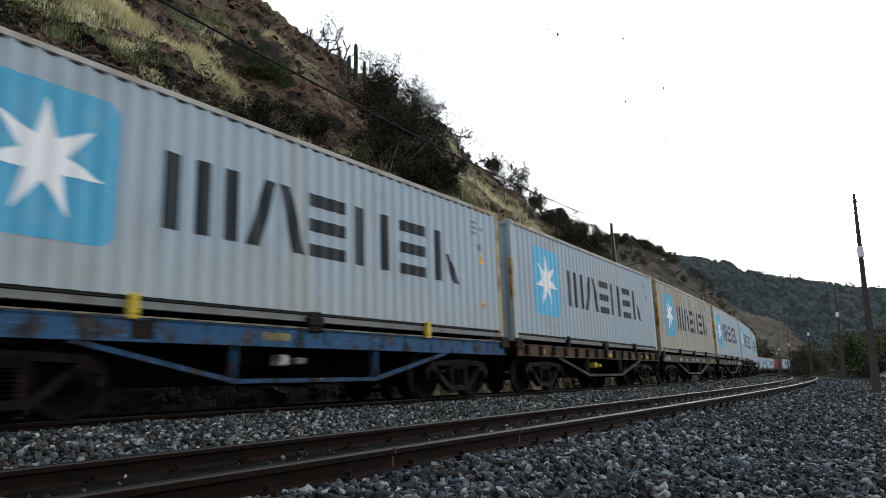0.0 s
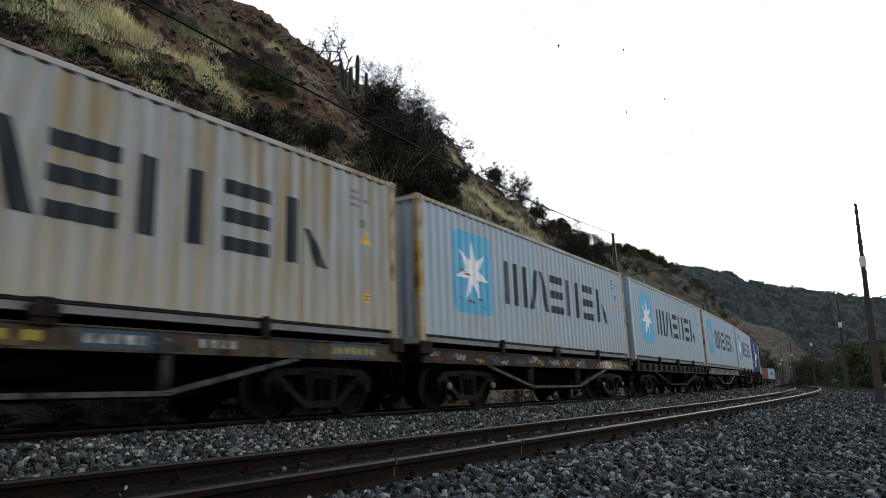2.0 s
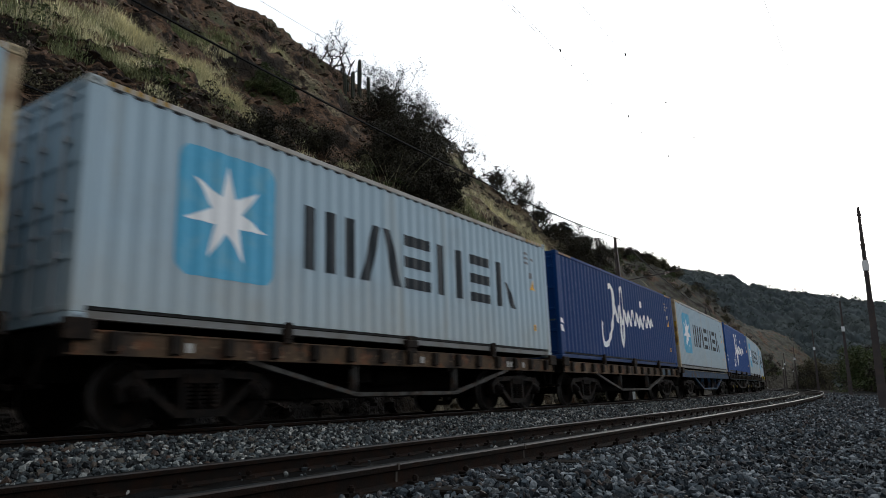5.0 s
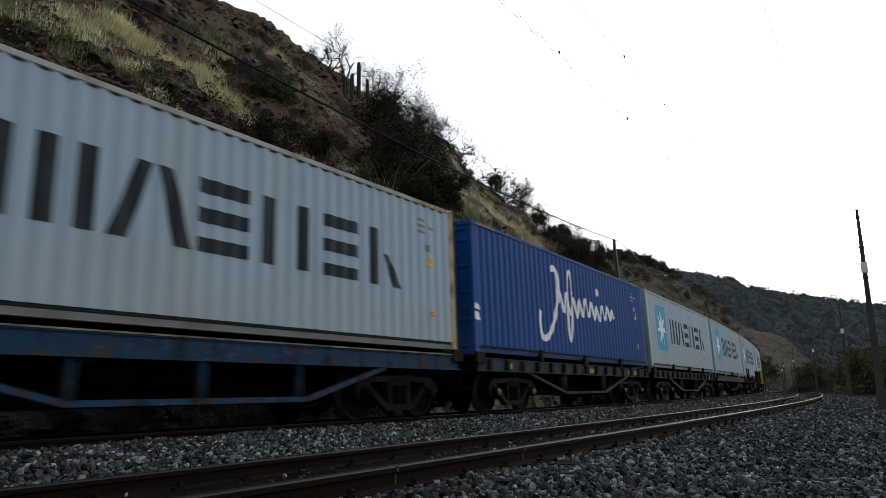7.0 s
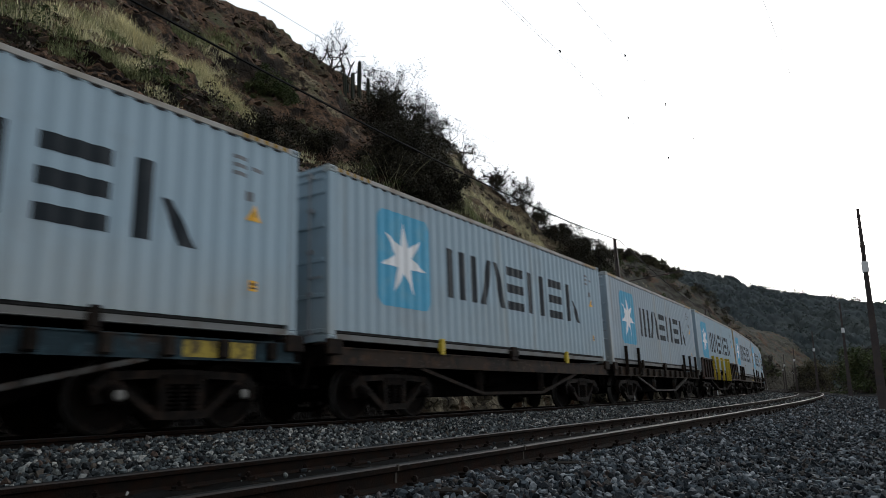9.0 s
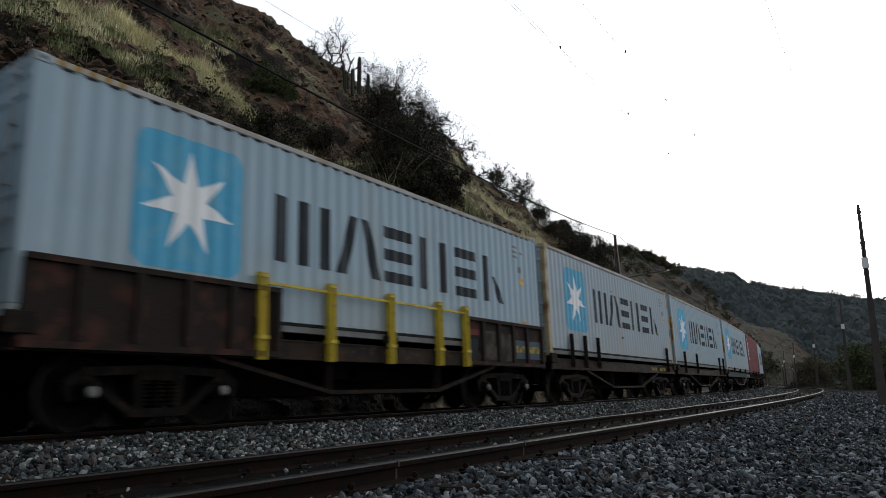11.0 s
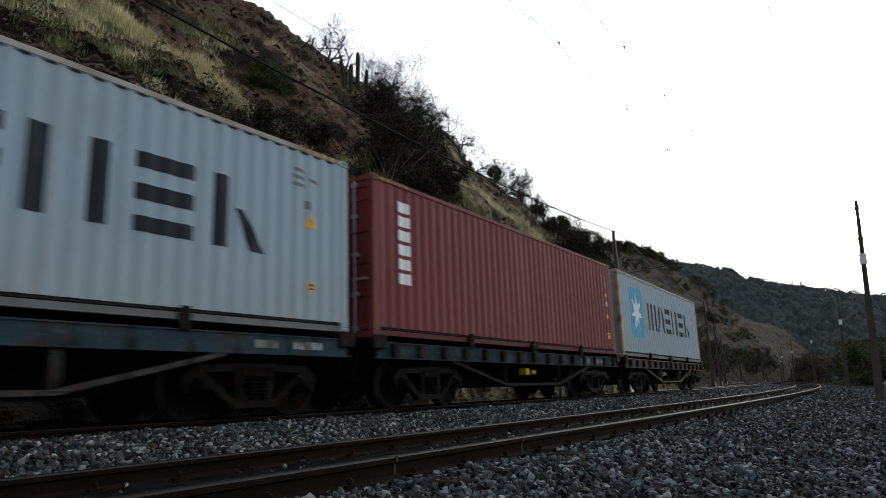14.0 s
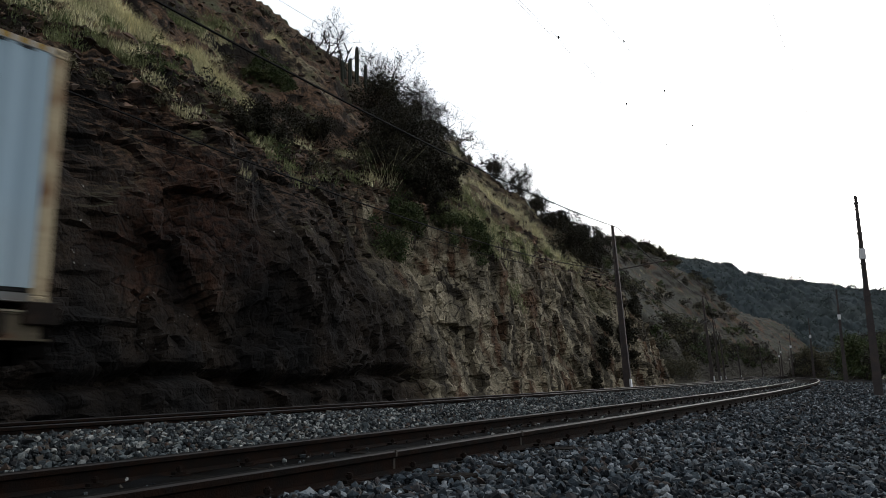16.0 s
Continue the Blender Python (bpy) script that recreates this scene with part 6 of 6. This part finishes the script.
def floor_bm():
    bm = boxes(((-WIDE + 0.05, -6.0, 0.12), (WIDE - 0.05, 6.0, 0.16)))
    for i in range(20):
        y = -5.6 + i * 0.59
        box(bm, (-1.15, y - 0.03, 0.02), (1.15, y + 0.03, 0.12))
    return bm


def front_bm():
    """Plain corrugated end wall, its sill and header."""
    bm = bmesh.new()
    xs, ys = [], []
    for i in range(9):
        x = -1.08 + i * 0.24
        xs += [x, x + 0.06, x + 0.12, x + 0.18]
        ys += [0.0, 0.0, 0.045, 0.045]
    rows = [[bm.verts.new((x, y - 0.02, z)) for x, y in zip(xs + [1.08], ys + [0.0])] for z in (0.15, TOP)]
    for i in range(len(xs)):
        bm.faces.new((rows[0][i], rows[0][i + 1], rows[1][i + 1], rows[1][i]))
    box(bm, (-1.1, -0.05, 0.02), (1.1, 0.05, 0.15))
    box(bm, (-1.1, -0.05, TOP), (1.1, 0.05, TALL - 0.016))
    return bm


def door_bm():
    front = [(-0.02, 0.14)]
    for z in (0.15, 0.72, 1.30, 1.88, 2.46, 2.71):
        front += [(-0.02, z), (-0.045, z + 0.01), (-0.045, z + 0.07), (-0.02, z + 0.08)]
    return extrude(front + [(-0.02, TOP), (0.03, TOP), (0.03, 0.14)], "x", 0.012, 1.09)


def rod_bm():
    bm = bmesh.new()
    tube(bm, [(0, -0.075, 0.10), (0, -0.075, 2.86)], [0.019, 0.019], 8)
    for z in (0.14, 0.75, 1.45, 2.15, 2.74):
        box(bm, (-0.06, -0.085, z), (0.06, -0.03, z + 0.07))
    box(bm, (-0.015, -0.10, 1.02), (0.30, -0.085, 1.06))
    return bm


def frame_bm():
    return boxes(((-1.1, -0.05, 0.02), (1.1, 0.05, 0.13)), ((-1.1, -0.05, TOP + 0.01), (1.1, 0.05, TALL - 0.011)), ((-0.012, -0.03, 0.14), (0.012, -0.01, TOP)))


def on_wall(polys, lift=0.004):
    """Paint that follows the corrugated wall: polygons in (along, up), cut at each fold."""
    bm = bmesh.new()
    for poly in polys:
        vs = [bm.verts.new((0, u - HALF, v)) for u, v in poly]
        bm.faces.new(vs)
    bmesh.ops.remove_doubles(bm, verts=bm.verts, dist=1e-4)
    lo, hi = min(u for q in polys for u, _ in q), max(u for q in polys for u, _ in q)
    for b in BREAKS:
        if lo < b < hi:
            bmesh.ops.bisect_plane(bm, geom=bm.verts[:] + bm.edges[:] + bm.faces[:], plane_co=(0, b - HALF, 0), plane_no=(0, 1, 0), dist=1e-5)
    for v in bm.verts:
        v.co.x = FACE + float(np.interp(v.co.y + HALF, BREAKS, DEPTHS)) + lift
    bm.normal_update()
    for f in bm.faces:
        if f.normal.x < 0:
            f.normal_flip()
    return bm


def rect(u0, u1, v0, v1):
    return [(u0, v0), (u1, v0), (u1, v1), (u0, v1)]


def rounded(u0, u1, v0, v1, r, n=6):
    out = []
    for cu, cv, a0 in ((u1 - r, v0 + r, -90), (u1 - r, v1 - r, 0), (u0 + r, v1 - r, 90), (u0 + r, v0 + r, 180)):
        out += [(cu + r * math.cos(radians(a0 + 90 * k / n)), cv + r * math.sin(radians(a0 + 90 * k / n))) for k in range(n + 1)]
    return [out]


def star(cu, cv, r, inner):
    """Seven plain points round a middle."""
    pts = []
    for k in range(14):
        a = radians(90 + k * 360 / 14)
        q = r if k % 2 == 0 else inner
        pts.append((cu + q * math.cos(a), cv + q * math.sin(a)))
    return [[(cu, cv), pts[k], pts[(k + 1) % 14]] for k in range(14)]


# plain bars where the painted word stands
WORD = [rect(3.50, 3.74, 1.08, 2.10), rect(3.98, 4.22, 1.08, 2.10), rect(4.43, 4.67, 1.08, 2.10), [(4.82, 1.08), (5.08, 1.08), (5.38, 2.10), (5.16, 2.10)], [(5.72, 1.08), (5.98, 1.08), (5.66, 2.10), (5.44, 2.10)],
        rect(6.05, 6.90, 1.08, 1.28), rect(6.05, 6.90, 1.48, 1.69), rect(6.05, 6.90, 1.89, 2.10), rect(7.14, 7.38, 1.08, 2.10), rect(7.84, 8.08, 1.08, 2.10),
        rect(8.41, 9.25, 1.08, 1.28), rect(8.41, 9.25, 1.48, 1.69), rect(8.41, 9.25, 1.89, 2.10), rect(9.55, 9.79, 1.08, 2.10), [(10.18, 1.08), (10.44, 1.08), (10.06, 1.66), (9.90, 1.66)]]


def ribbon(path, width):
    """A painted stroke of even width along a path."""
    edge = []
    for k, (a, b) in enumerate(path):
        (p, q), (r, s) = path[max(0, k - 1)], path[min(len(path) - 1, k + 1)]
        n = math.hypot(r - p, s - q) or 1
        ox, oy = -(s - q) / n * width / 2, (r - p) / n * width / 2
        edge.append(((a + ox, b + oy), (a - ox, b - oy)))
    return [[e[0], e[1], f[1], f[0]] for e, f in zip(edge, edge[1:])]


# a white painted flourish: a tall tilted ring, two long strokes and a running wave
RING = [(3.98 + 0.50 * math.cos(radians(a)) + 0.40 * math.sin(radians(a)), 1.50 + 0.97 * math.sin(radians(a))) for a in range(-165, 121, 13)]
STROKE = [(5.37 + 0.16 * math.cos(radians(a)) + 0.09 * math.sin(radians(a)), 1.54 + 1.0 * math.sin(radians(a))) for a in range(-90, 271, 15)]
WAVE = [(4.60 + i * 0.0295, 1.56 + 0.27 * math.sin(i * 0.40) * (1 - i / 420) + 0.05 * math.sin(i * 0.11)) for i in range(151)]
DOT = [(7.64 + 0.08 * math.cos(radians(a)), 2.18 + 0.13 * math.sin(radians(a))) for a in range(0, 360, 40)]
CODE = [rect(10.98, 11.22, 2.50, 2.56), rect(10.98, 11.22, 2.38, 2.44), rect(10.98, 11.22, 2.26, 2.32), rect(11.3, 11.5, 2.38, 2.44), rect(11.22, 11.34, 1.92, 2.06)]
TALL_CODE = [rect(11.38, 11.47, 2.42 - i * 0.15, 2.53 - i * 0.15) for i in range(9)] + [rect(11.64, 11.76, 2.39 - i * 0.15, 2.50 - i * 0.15) for i in range(3)] + [rect(11.60, 11.82, 1.53, 1.69)]
COLUMN = [rect(0.75, 1.11, 2.37 - i * 0.272, 2.57 - i * 0.272) for i in range(6)]
DECALS = {
    "logo_panel": lambda: on_wall(rounded(1.25, 2.90, 0.72, 2.49, 0.21), 0.004),
    "logo_star": lambda: on_wall(star(2.04, 1.62, 0.71, 0.26), 0.008),
    "warning_triangle": lambda: on_wall([[(11.225, 1.635), (11.505, 1.635), (11.367, 1.88)]], 0.006),
    "warning_plate": lambda: on_wall([rect(11.30, 11.46, 0.625, 0.775)], 0.006),
    "sign_mark|0": lambda: on_wall([rect(11.325, 11.37, 0.705, 0.745), rect(11.39, 11.435, 0.705, 0.745), rect(11.325, 11.435, 0.655, 0.68)], 0.010),
    "sign_mark|1": lambda: on_wall([rect(11.357, 11.379, 1.69, 1.78)], 0.010),
    "low_mark|0": lambda: on_wall([rect(11.606, 11.676, 0.61, 0.67), rect(11.716, 11.796, 0.61, 0.67), rect(11.606, 11.796, 0.55, 0.58)], 0.010),
    "low_mark|1": lambda: on_wall([rect(11.676, 11.701, 1.20, 1.30)], 0.010),
    "low_triangle": lambda: on_wall([[(11.566, 1.17), (11.826, 1.17), (11.686, 1.38)]], 0.006),
    "low_plate": lambda: on_wall([rect(11.576, 11.826, 0.52, 0.70)], 0.006),
    "small_plate": lambda: on_wall([rect(11.616, 11.786, 1.83, 1.95)], 0.006),
    "flourish_ring": lambda: on_wall(ribbon(RING, 0.17), 0.005),
    "flourish_stroke": lambda: on_wall(ribbon(STROKE, 0.11), 0.006),
    "flourish_wave": lambda: on_wall(ribbon(WAVE, 0.13), 0.007),
    "flourish_dot": lambda: on_wall([DOT], 0.006),
    "corner_sticker": lambda: on_wall([[(0.02, 0.98), (0.24, 0.94), (0.19, 1.06), (0.05, 1.10)], [(0.03, 0.74), (0.24, 0.72), (0.17, 0.90), (0.02, 0.91)]], 0.012),
}
for _n, _polys in (("word_bar", WORD), ("code_mark", CODE), ("tall_code", TALL_CODE), ("column_mark", COLUMN)):
    for _i, _q in enumerate(_polys):
        DECALS["%s|%d" % (_n, _i)] = lambda q=_q: on_wall([q], 0.004)


def hazard_bm():
    return boxes(((WIDE - 0.001, -0.05, TOP + 0.012), (WIDE + 0.003, 0.05, TOP + 0.075)))


def strip_bm():
    return boxes(((WIDE - 0.09, -0.089, 0.98), (WIDE - 0.02, -0.086, 1.98)), ((WIDE + 0.0005, -0.07, 0.98), (WIDE + 0.003, -0.01, 1.98)))


def container(label, paint, style, door_near, strip, post_paint=None):
    c = thing("shipping_container", label, "shipping container", "containers on the train")
    post_paint = post_paint or paint
    for m in (Matrix(), FLIP):
        part("side_wall", shared("side_wall", wall_bm, paint), None, c, m=m)
        part("top_rail", shared("top_rail", top_rail_bm, DUSTY_RAIL if paint in (SILVER, COOL, TAN) else paint), None, c, m=m)
        if paint in (SILVER, COOL, TAN):
            part("rail_gasket", shared("rail_gasket", rail_shadow_bm, SHADE_BLACK), None, c, "dark strip of painted shade under the top rail", m=m)
        part("bottom_rail", shared("bottom_rail", bottom_rail_bm, GRIMY_RAIL if paint in (SILVER, COOL, TAN) else OXIDE_RAIL if paint is OXIDE else NAVY_RAIL), None, c, m=m)
        part("sill_gasket", shared("sill_gasket", sill_gap_bm, SHADE_BLACK), None, c, "dark strip of painted shade above the bottom rail", m=m)
        for y in (-HALF + 0.085, HALF - 0.085):
            part("corner_post", shared("corner_post", post_bm, post_paint), None, c, m=m @ pose(0, y, 0))
            for z in (0.0, TALL - 0.118):
                k = part("corner_casting", shared("corner_casting", casting_bm, post_paint), None, c, m=m @ pose(0, y, z))
                part("casting_hole", shared("casting_hole", casting_hole_bm, SHADE_BLACK), None, k)
    part("roof", shared("roof", roof_bm, paint), None, c)
    part("floor_frame", shared("floor_frame", floor_bm, SHADED_STEEL), None, c)
    ends = [pose(0, -HALF + 0.06, 0), pose(0, HALF - 0.06, 0) @ FLIP]
    if not door_near:
        ends.reverse()
    part("end_frame", shared("end_frame", frame_bm, paint), None, c, m=ends[0])
    for sx in (1, -1):
        d = part("door", shared("door" + str(sx), lambda: shaped(door_bm(), Matrix.Diagonal((sx, 1, 1, 1))), paint), None, c, m=ends[0])
        for x in (0.25, 0.80):
            part("lock_rod", shared("lock_rod", rod_bm, DOOR_ROD if style == "flourish" else GALV), None, d, m=pose(sx * x, 0, 0))
        if style == "flourish":
            for z, wide in ((2.34, 0.42), (2.20, 0.30), (1.76, 0.30), (1.66, 0.24), (1.44, 0.30), (1.34, 0.26)):
                part("door_mark", shared("door_mark%.2f" % wide, lambda: boxes(((0.30, -0.052, 0), (0.30 + wide, -0.046, 0.055))), DOOR_MARK), None, d, m=pose(0 if sx > 0 else -0.98, 0, z))
    part("end_wall", shared("end_wall", front_bm, paint), None, c, m=ends[1])

    def decal(name, kind, material, lab=""):
        part(name, shared(kind, DECALS[kind], material), None, c, lab)

    if style in ("star", "faded"):
        decal("logo_panel", "logo_panel", SKY_BLUE, "sky-blue painted rounded square")
        decal("logo_star", "logo_star", LOGO_WHITE if style == "star" else LOGO_FADED, "white seven-pointed star" if style == "star" else "worn, rust-coloured star")
        for i in range(len(WORD)):
            decal("word_bar", "word_bar|%d" % i, INK)
    if style == "flourish":
        for k in ("flourish_ring", "flourish_stroke", "flourish_wave", "flourish_dot"):
            decal(k, k, LOGO_WHITE)
        decal("corner_sticker", "corner_sticker", LOGO_WHITE, "torn white stickers")
    if style == "column":
        for i in range(len(COLUMN)):
            decal("column_mark", "column_mark|%d" % i, LOGO_WHITE)
    plain = style != "column"
    for i in range(len(CODE if plain else TALL_CODE)):
        decal("code_mark", ("code_mark|%d" if plain else "tall_code|%d") % i, GREY_INK if style in ("star", "faded") else WORN_WHITE)
    decal("warning_triangle", "warning_triangle" if plain else "low_triangle", SIGN_YELLOW, "yellow warning triangle")
    decal("warning_plate", "warning_plate" if plain else "low_plate", SIGN_YELLOW, "yellow notice plate")
    for i in (0, 1):
        decal("sign_mark", ("sign_mark|%d" if plain else "low_mark|%d") % i, INK)
    if not plain:
        decal("warning_plate", "small_plate", SIGN_YELLOW, "yellow notice plate")
    for y in (-5.45, 5.45):
        for k in range(-2, 3):
            part("hazard_stripe", shared("hazard_stripe", hazard_bm, STRIP_YELLOW), None, c, m=pose(0, y + k * 0.18, 0))
    if strip:
        part("height_strip", shared("height_strip", strip_bm, STRIP_YELLOW), None, c, "yellow strip on the corner post", m=pose(0, -HALF + 0.085, 0))
    return c


SILVER_LABEL = "silver-grey container with white star on blue"
FLEET = [
    # deck, truss, guides, pockets, stakes, gear, caps, special, container paint, style, door at the near end, strip, offset
    (BLUE_DECK, BLUE_DECK, "yellow", False, (), WORN_WHITE, BOGIE, "", SILVER, "star", False, False, 0.047),
    (BROWN_DECK, GREY_TRUSS, "black", True, (), YELLOW, BOGIE, "", SILVER, "star", False, True, -0.035),
    (MIXED_DECK, GREY_TRUSS, "black", False, (), None, BOGIE, "graffiti", TAN, "star", False, True, -0.049),
    (UMBER_DECK, GREY_TRUSS, "black", False, (), None, GREASE_CAP, "scribbles", SILVER, "star", False, True, -0.005),
    (SLATE_DECK, GUIDE_STEEL, "black", True, (), None, BOGIE, "", COOL, "star", True, False, 0.022),
    (TAN_DECK, GREY_TRUSS, "none", False, (), None, BOGIE, "", COOL, "faded", True, False, -0.064),
    (BROWN_DECK, GREY_TRUSS, "black", True, (), None, BOGIE, "", COOL, "star", True, False, 0.0),
    (BROWN_DECK, GREY_TRUSS, "black", True, (), None, BOGIE, "", DEEP_NAVY, "flourish", True, False, 0.023),
    (TEAL_DECK, TEAL_DECK, "none", False, (), None, BOGIE, "", COOL, "star", False, True, -0.074),
    (SLATE_DECK, GREY_TRUSS, "black", True, (), None, OCHRE_YELLOW, "", NAVY, "flourish", True, False, -0.012),
    (SLATE_DECK, GREY_TRUSS, "black", True, (), None, GREASE_CAP, "", COOL, "star", True, False, -0.022),
    (UMBER_DECK, GUIDE_STEEL, "yellow", False, (), None, BOGIE, "", COOL, "star", True, False, -0.007),
    (UMBER_DECK, GREY_TRUSS, "black", True, ((1.2, 0), (2.6, 0), (9.3, 0), (10.4, 0), (11.5, 0)), None, BOGIE, "", SILVER, "star", True, False, -0.02),
    (UMBER_DECK, GUIDE_STEEL, "black", False, ((3.2, 1), (4.6, 1), (6.1, 1), (7.6, 1), (8.56, 1)), None, GREASE_CAP, "boards", COOL, "star", True, False, 0.13),
    (UMBER_DECK, GUIDE_STEEL, "none", False, ((1.3, 0), (2.3, 0), (3.35, 0), (11.05, 0)), None, BOGIE, "", SILVER, "star", True, False, 0.0),
    (UMBER_DECK, GUIDE_STEEL, "none", False, ((1.42, 0), (4.0, 0), (10.02, 0), (11.27, 0)), None, GREASE_CAP, "", COOL, "star", False, True, -0.134),
    (SLATE_DECK, GREY_TRUSS, "black", False, (), None, BOGIE, "", COOL, "star", False, True, 0.009),
    (SLATE_DECK, GUIDE_STEEL, "black", True, (), YELLOW, BOGIE, "", OXIDE, "column", True, False, 0.0),
    (TAN_DECK, TAN_DECK, "black", True, (), WORN_WHITE, BOGIE, "", COOL, "star", True, False, 0.09),
]
WAGON_LABEL = {"blue_deck": "flat wagon with faded blue side sills", "brown_deck": "flat wagon with rusty brown side sills", "patched_deck": "flat wagon with patched, scribbled side sills",
               "slate_deck": "flat wagon with dark slate-blue side sills", "teal_deck": "flat wagon with dark teal side sills", "umber_deck": "flat wagon with dark umber side sills", "tan_deck": "flat wagon with dusty tan side sills"}
PITCH_T = 12.826
# scuffs on the walls: along, up, half length, half height, slant
SCUFFS = {3: [(1.62, 1.62, 0.16, 0.05, 1.2), (1.95, 0.98, 0.20, 0.045, 1.5), (2.35, 1.05, 0.14, 0.04, 1.4), (2.50, 0.88, 0.10, 0.035, 1.0), (1.50, 1.02, 0.12, 0.03, 1.2), (1.80, 1.55, 0.22, 0.03, 0.8)],
          14: [(2.55, 1.12, 0.10, 0.03, 0.5), (6.0, 0.75, 0.14, 0.06, 0.3), (6.9, 1.9, 0.06, 0.03, 0.4), (5.2, 2.2, 0.07, 0.03, 0.5)],
          15: [(3.65, 0.62, 0.10, 0.10, 0.0)], 18: [(3.4, 0.55, 0.16, 0.02, 0.2), (3.9, 0.53, 0.12, 0.02, 0.2), (9.0, 2.5, 0.06, 0.05, 0.3)]}
train = []
for k, (deck, truss, guides, pockets, stakes, gear, caps, special, paint, style, door_near, strip, off) in enumerate(FLEET):
    extra = ", yellow stakes and boards" if special == "boards" else ", black stakes" if stakes else ""
    w, sets = wagon(WAGON_LABEL[deck.name] + extra, deck, truss, guides, pockets, stakes, gear, caps, special, 0 if 11 <= k <= 15 or k in SILL_PLATES else k % 4, {0: -0.6, 1: -0.75, 17: -0.3, 18: -1.0}.get(k, 0.0))
    sill_plates(w, k)
    lab = {"silver_grey_paint": SILVER_LABEL, "cool_grey_paint": "blue-grey container with white star on blue", "yellowed_paint": "yellowed, rust-streaked corrugated container with blue star square",
           "deep_navy_paint": "dark navy corrugated container with white painted flourish", "navy_paint": "navy-blue corrugated container with white painted flourish", "oxide_red_paint": "dull oxide-red corrugated container with white column marks"}[paint.name]
    if style == "faded":
        lab = "blue-grey container with worn rusty star on blue"
    if strip and paint in (SILVER, COOL):
        lab = ("silver-grey" if paint == SILVER else "blue-grey") + " container, white star on blue, yellow corner strip,"
    c = container(lab + " on a wagon", paint, style, door_near, strip, RUSTY if k in (0, 2, 3, 5, 8, 14, 18) else None)
    for u, v, a, b, tilt in SCUFFS.get(k, ()):
        blot = [(u + a * math.cos(q) * (0.7 + 0.3 * math.cos(3 * q + u)) - tilt * b * math.sin(q), v + b * math.sin(q) * (0.75 + 0.25 * math.sin(5 * q))) for q in [i * math.tau / 10 for i in range(10)]]
        part("paint_scuff", on_wall([blot], 0.012), RUST_SPOT, c, "rusty scuff in the paint")
    train.append((w, sets, c, k * PITCH_T + off))


# small unevenness in the train's pace: seconds, metres ahead of or behind the even run
SLIP = ([0, 0.5, 1, 1.5, 2, 2.5, 3, 3.5, 4, 5.25, 6.5, 7, 7.5, 8, 8.5, 9, 10.25, 11.5, 12, 12.5, 13, 13.5, 14, 14.5, 15, 15.5, 16],
        [-0.078, -0.123, -0.122, 0.042, 0.052, 0.024, -0.085, -0.105, -0.121, -0.15, -0.181, -0.137, -0.11, -0.073, -0.101, -0.079, -0.12, -0.168, -0.037, 0.023, 0.164, -0.064, 0.118, 0.18, 0.234, 0.326, 0.35])


def run(t):
    """How far the train has come along the line."""
    return 7.397 - 14.811 * t - 0.01703 * t * t + float(np.interp(t, *SLIP))


def riding(s):
    """Pose of a wagon whose middle is at s, carried on its two bogies."""
    a, b = on(s - BOGIE_AT, 0), on(s + BOGIE_AT, 0)
    th = math.atan2(-(b.x - a.x), b.y - a.y)
    return Matrix.Translation((a + b) / 2) @ Matrix.Rotation(th, 4, "Z") @ Matrix.Rotation(-math.atan(CANT_T), 4, "Y")


def motions():
    times = [i * 0.5 for i in range(33)]
    spins = {a: [(i / FPS, pose(0, a, WHEEL_R) @ Matrix.Rotation((run(0) - run(i / FPS)) / WHEEL_R, 4, "X")) for i in range(16 * FPS + 1)] for a in (-AXLE_AT, AXLE_AT)}
    for w, sets, c, at in train:
        walk(w, [(t, riding(run(t) + at)) for t in times])
        walk(c, [(t, riding(run(t) + at) @ pose(0, 0, DECK_Z)) for t in times])
        for ws, a in sets:
            walk(ws, spins[a])


motions()
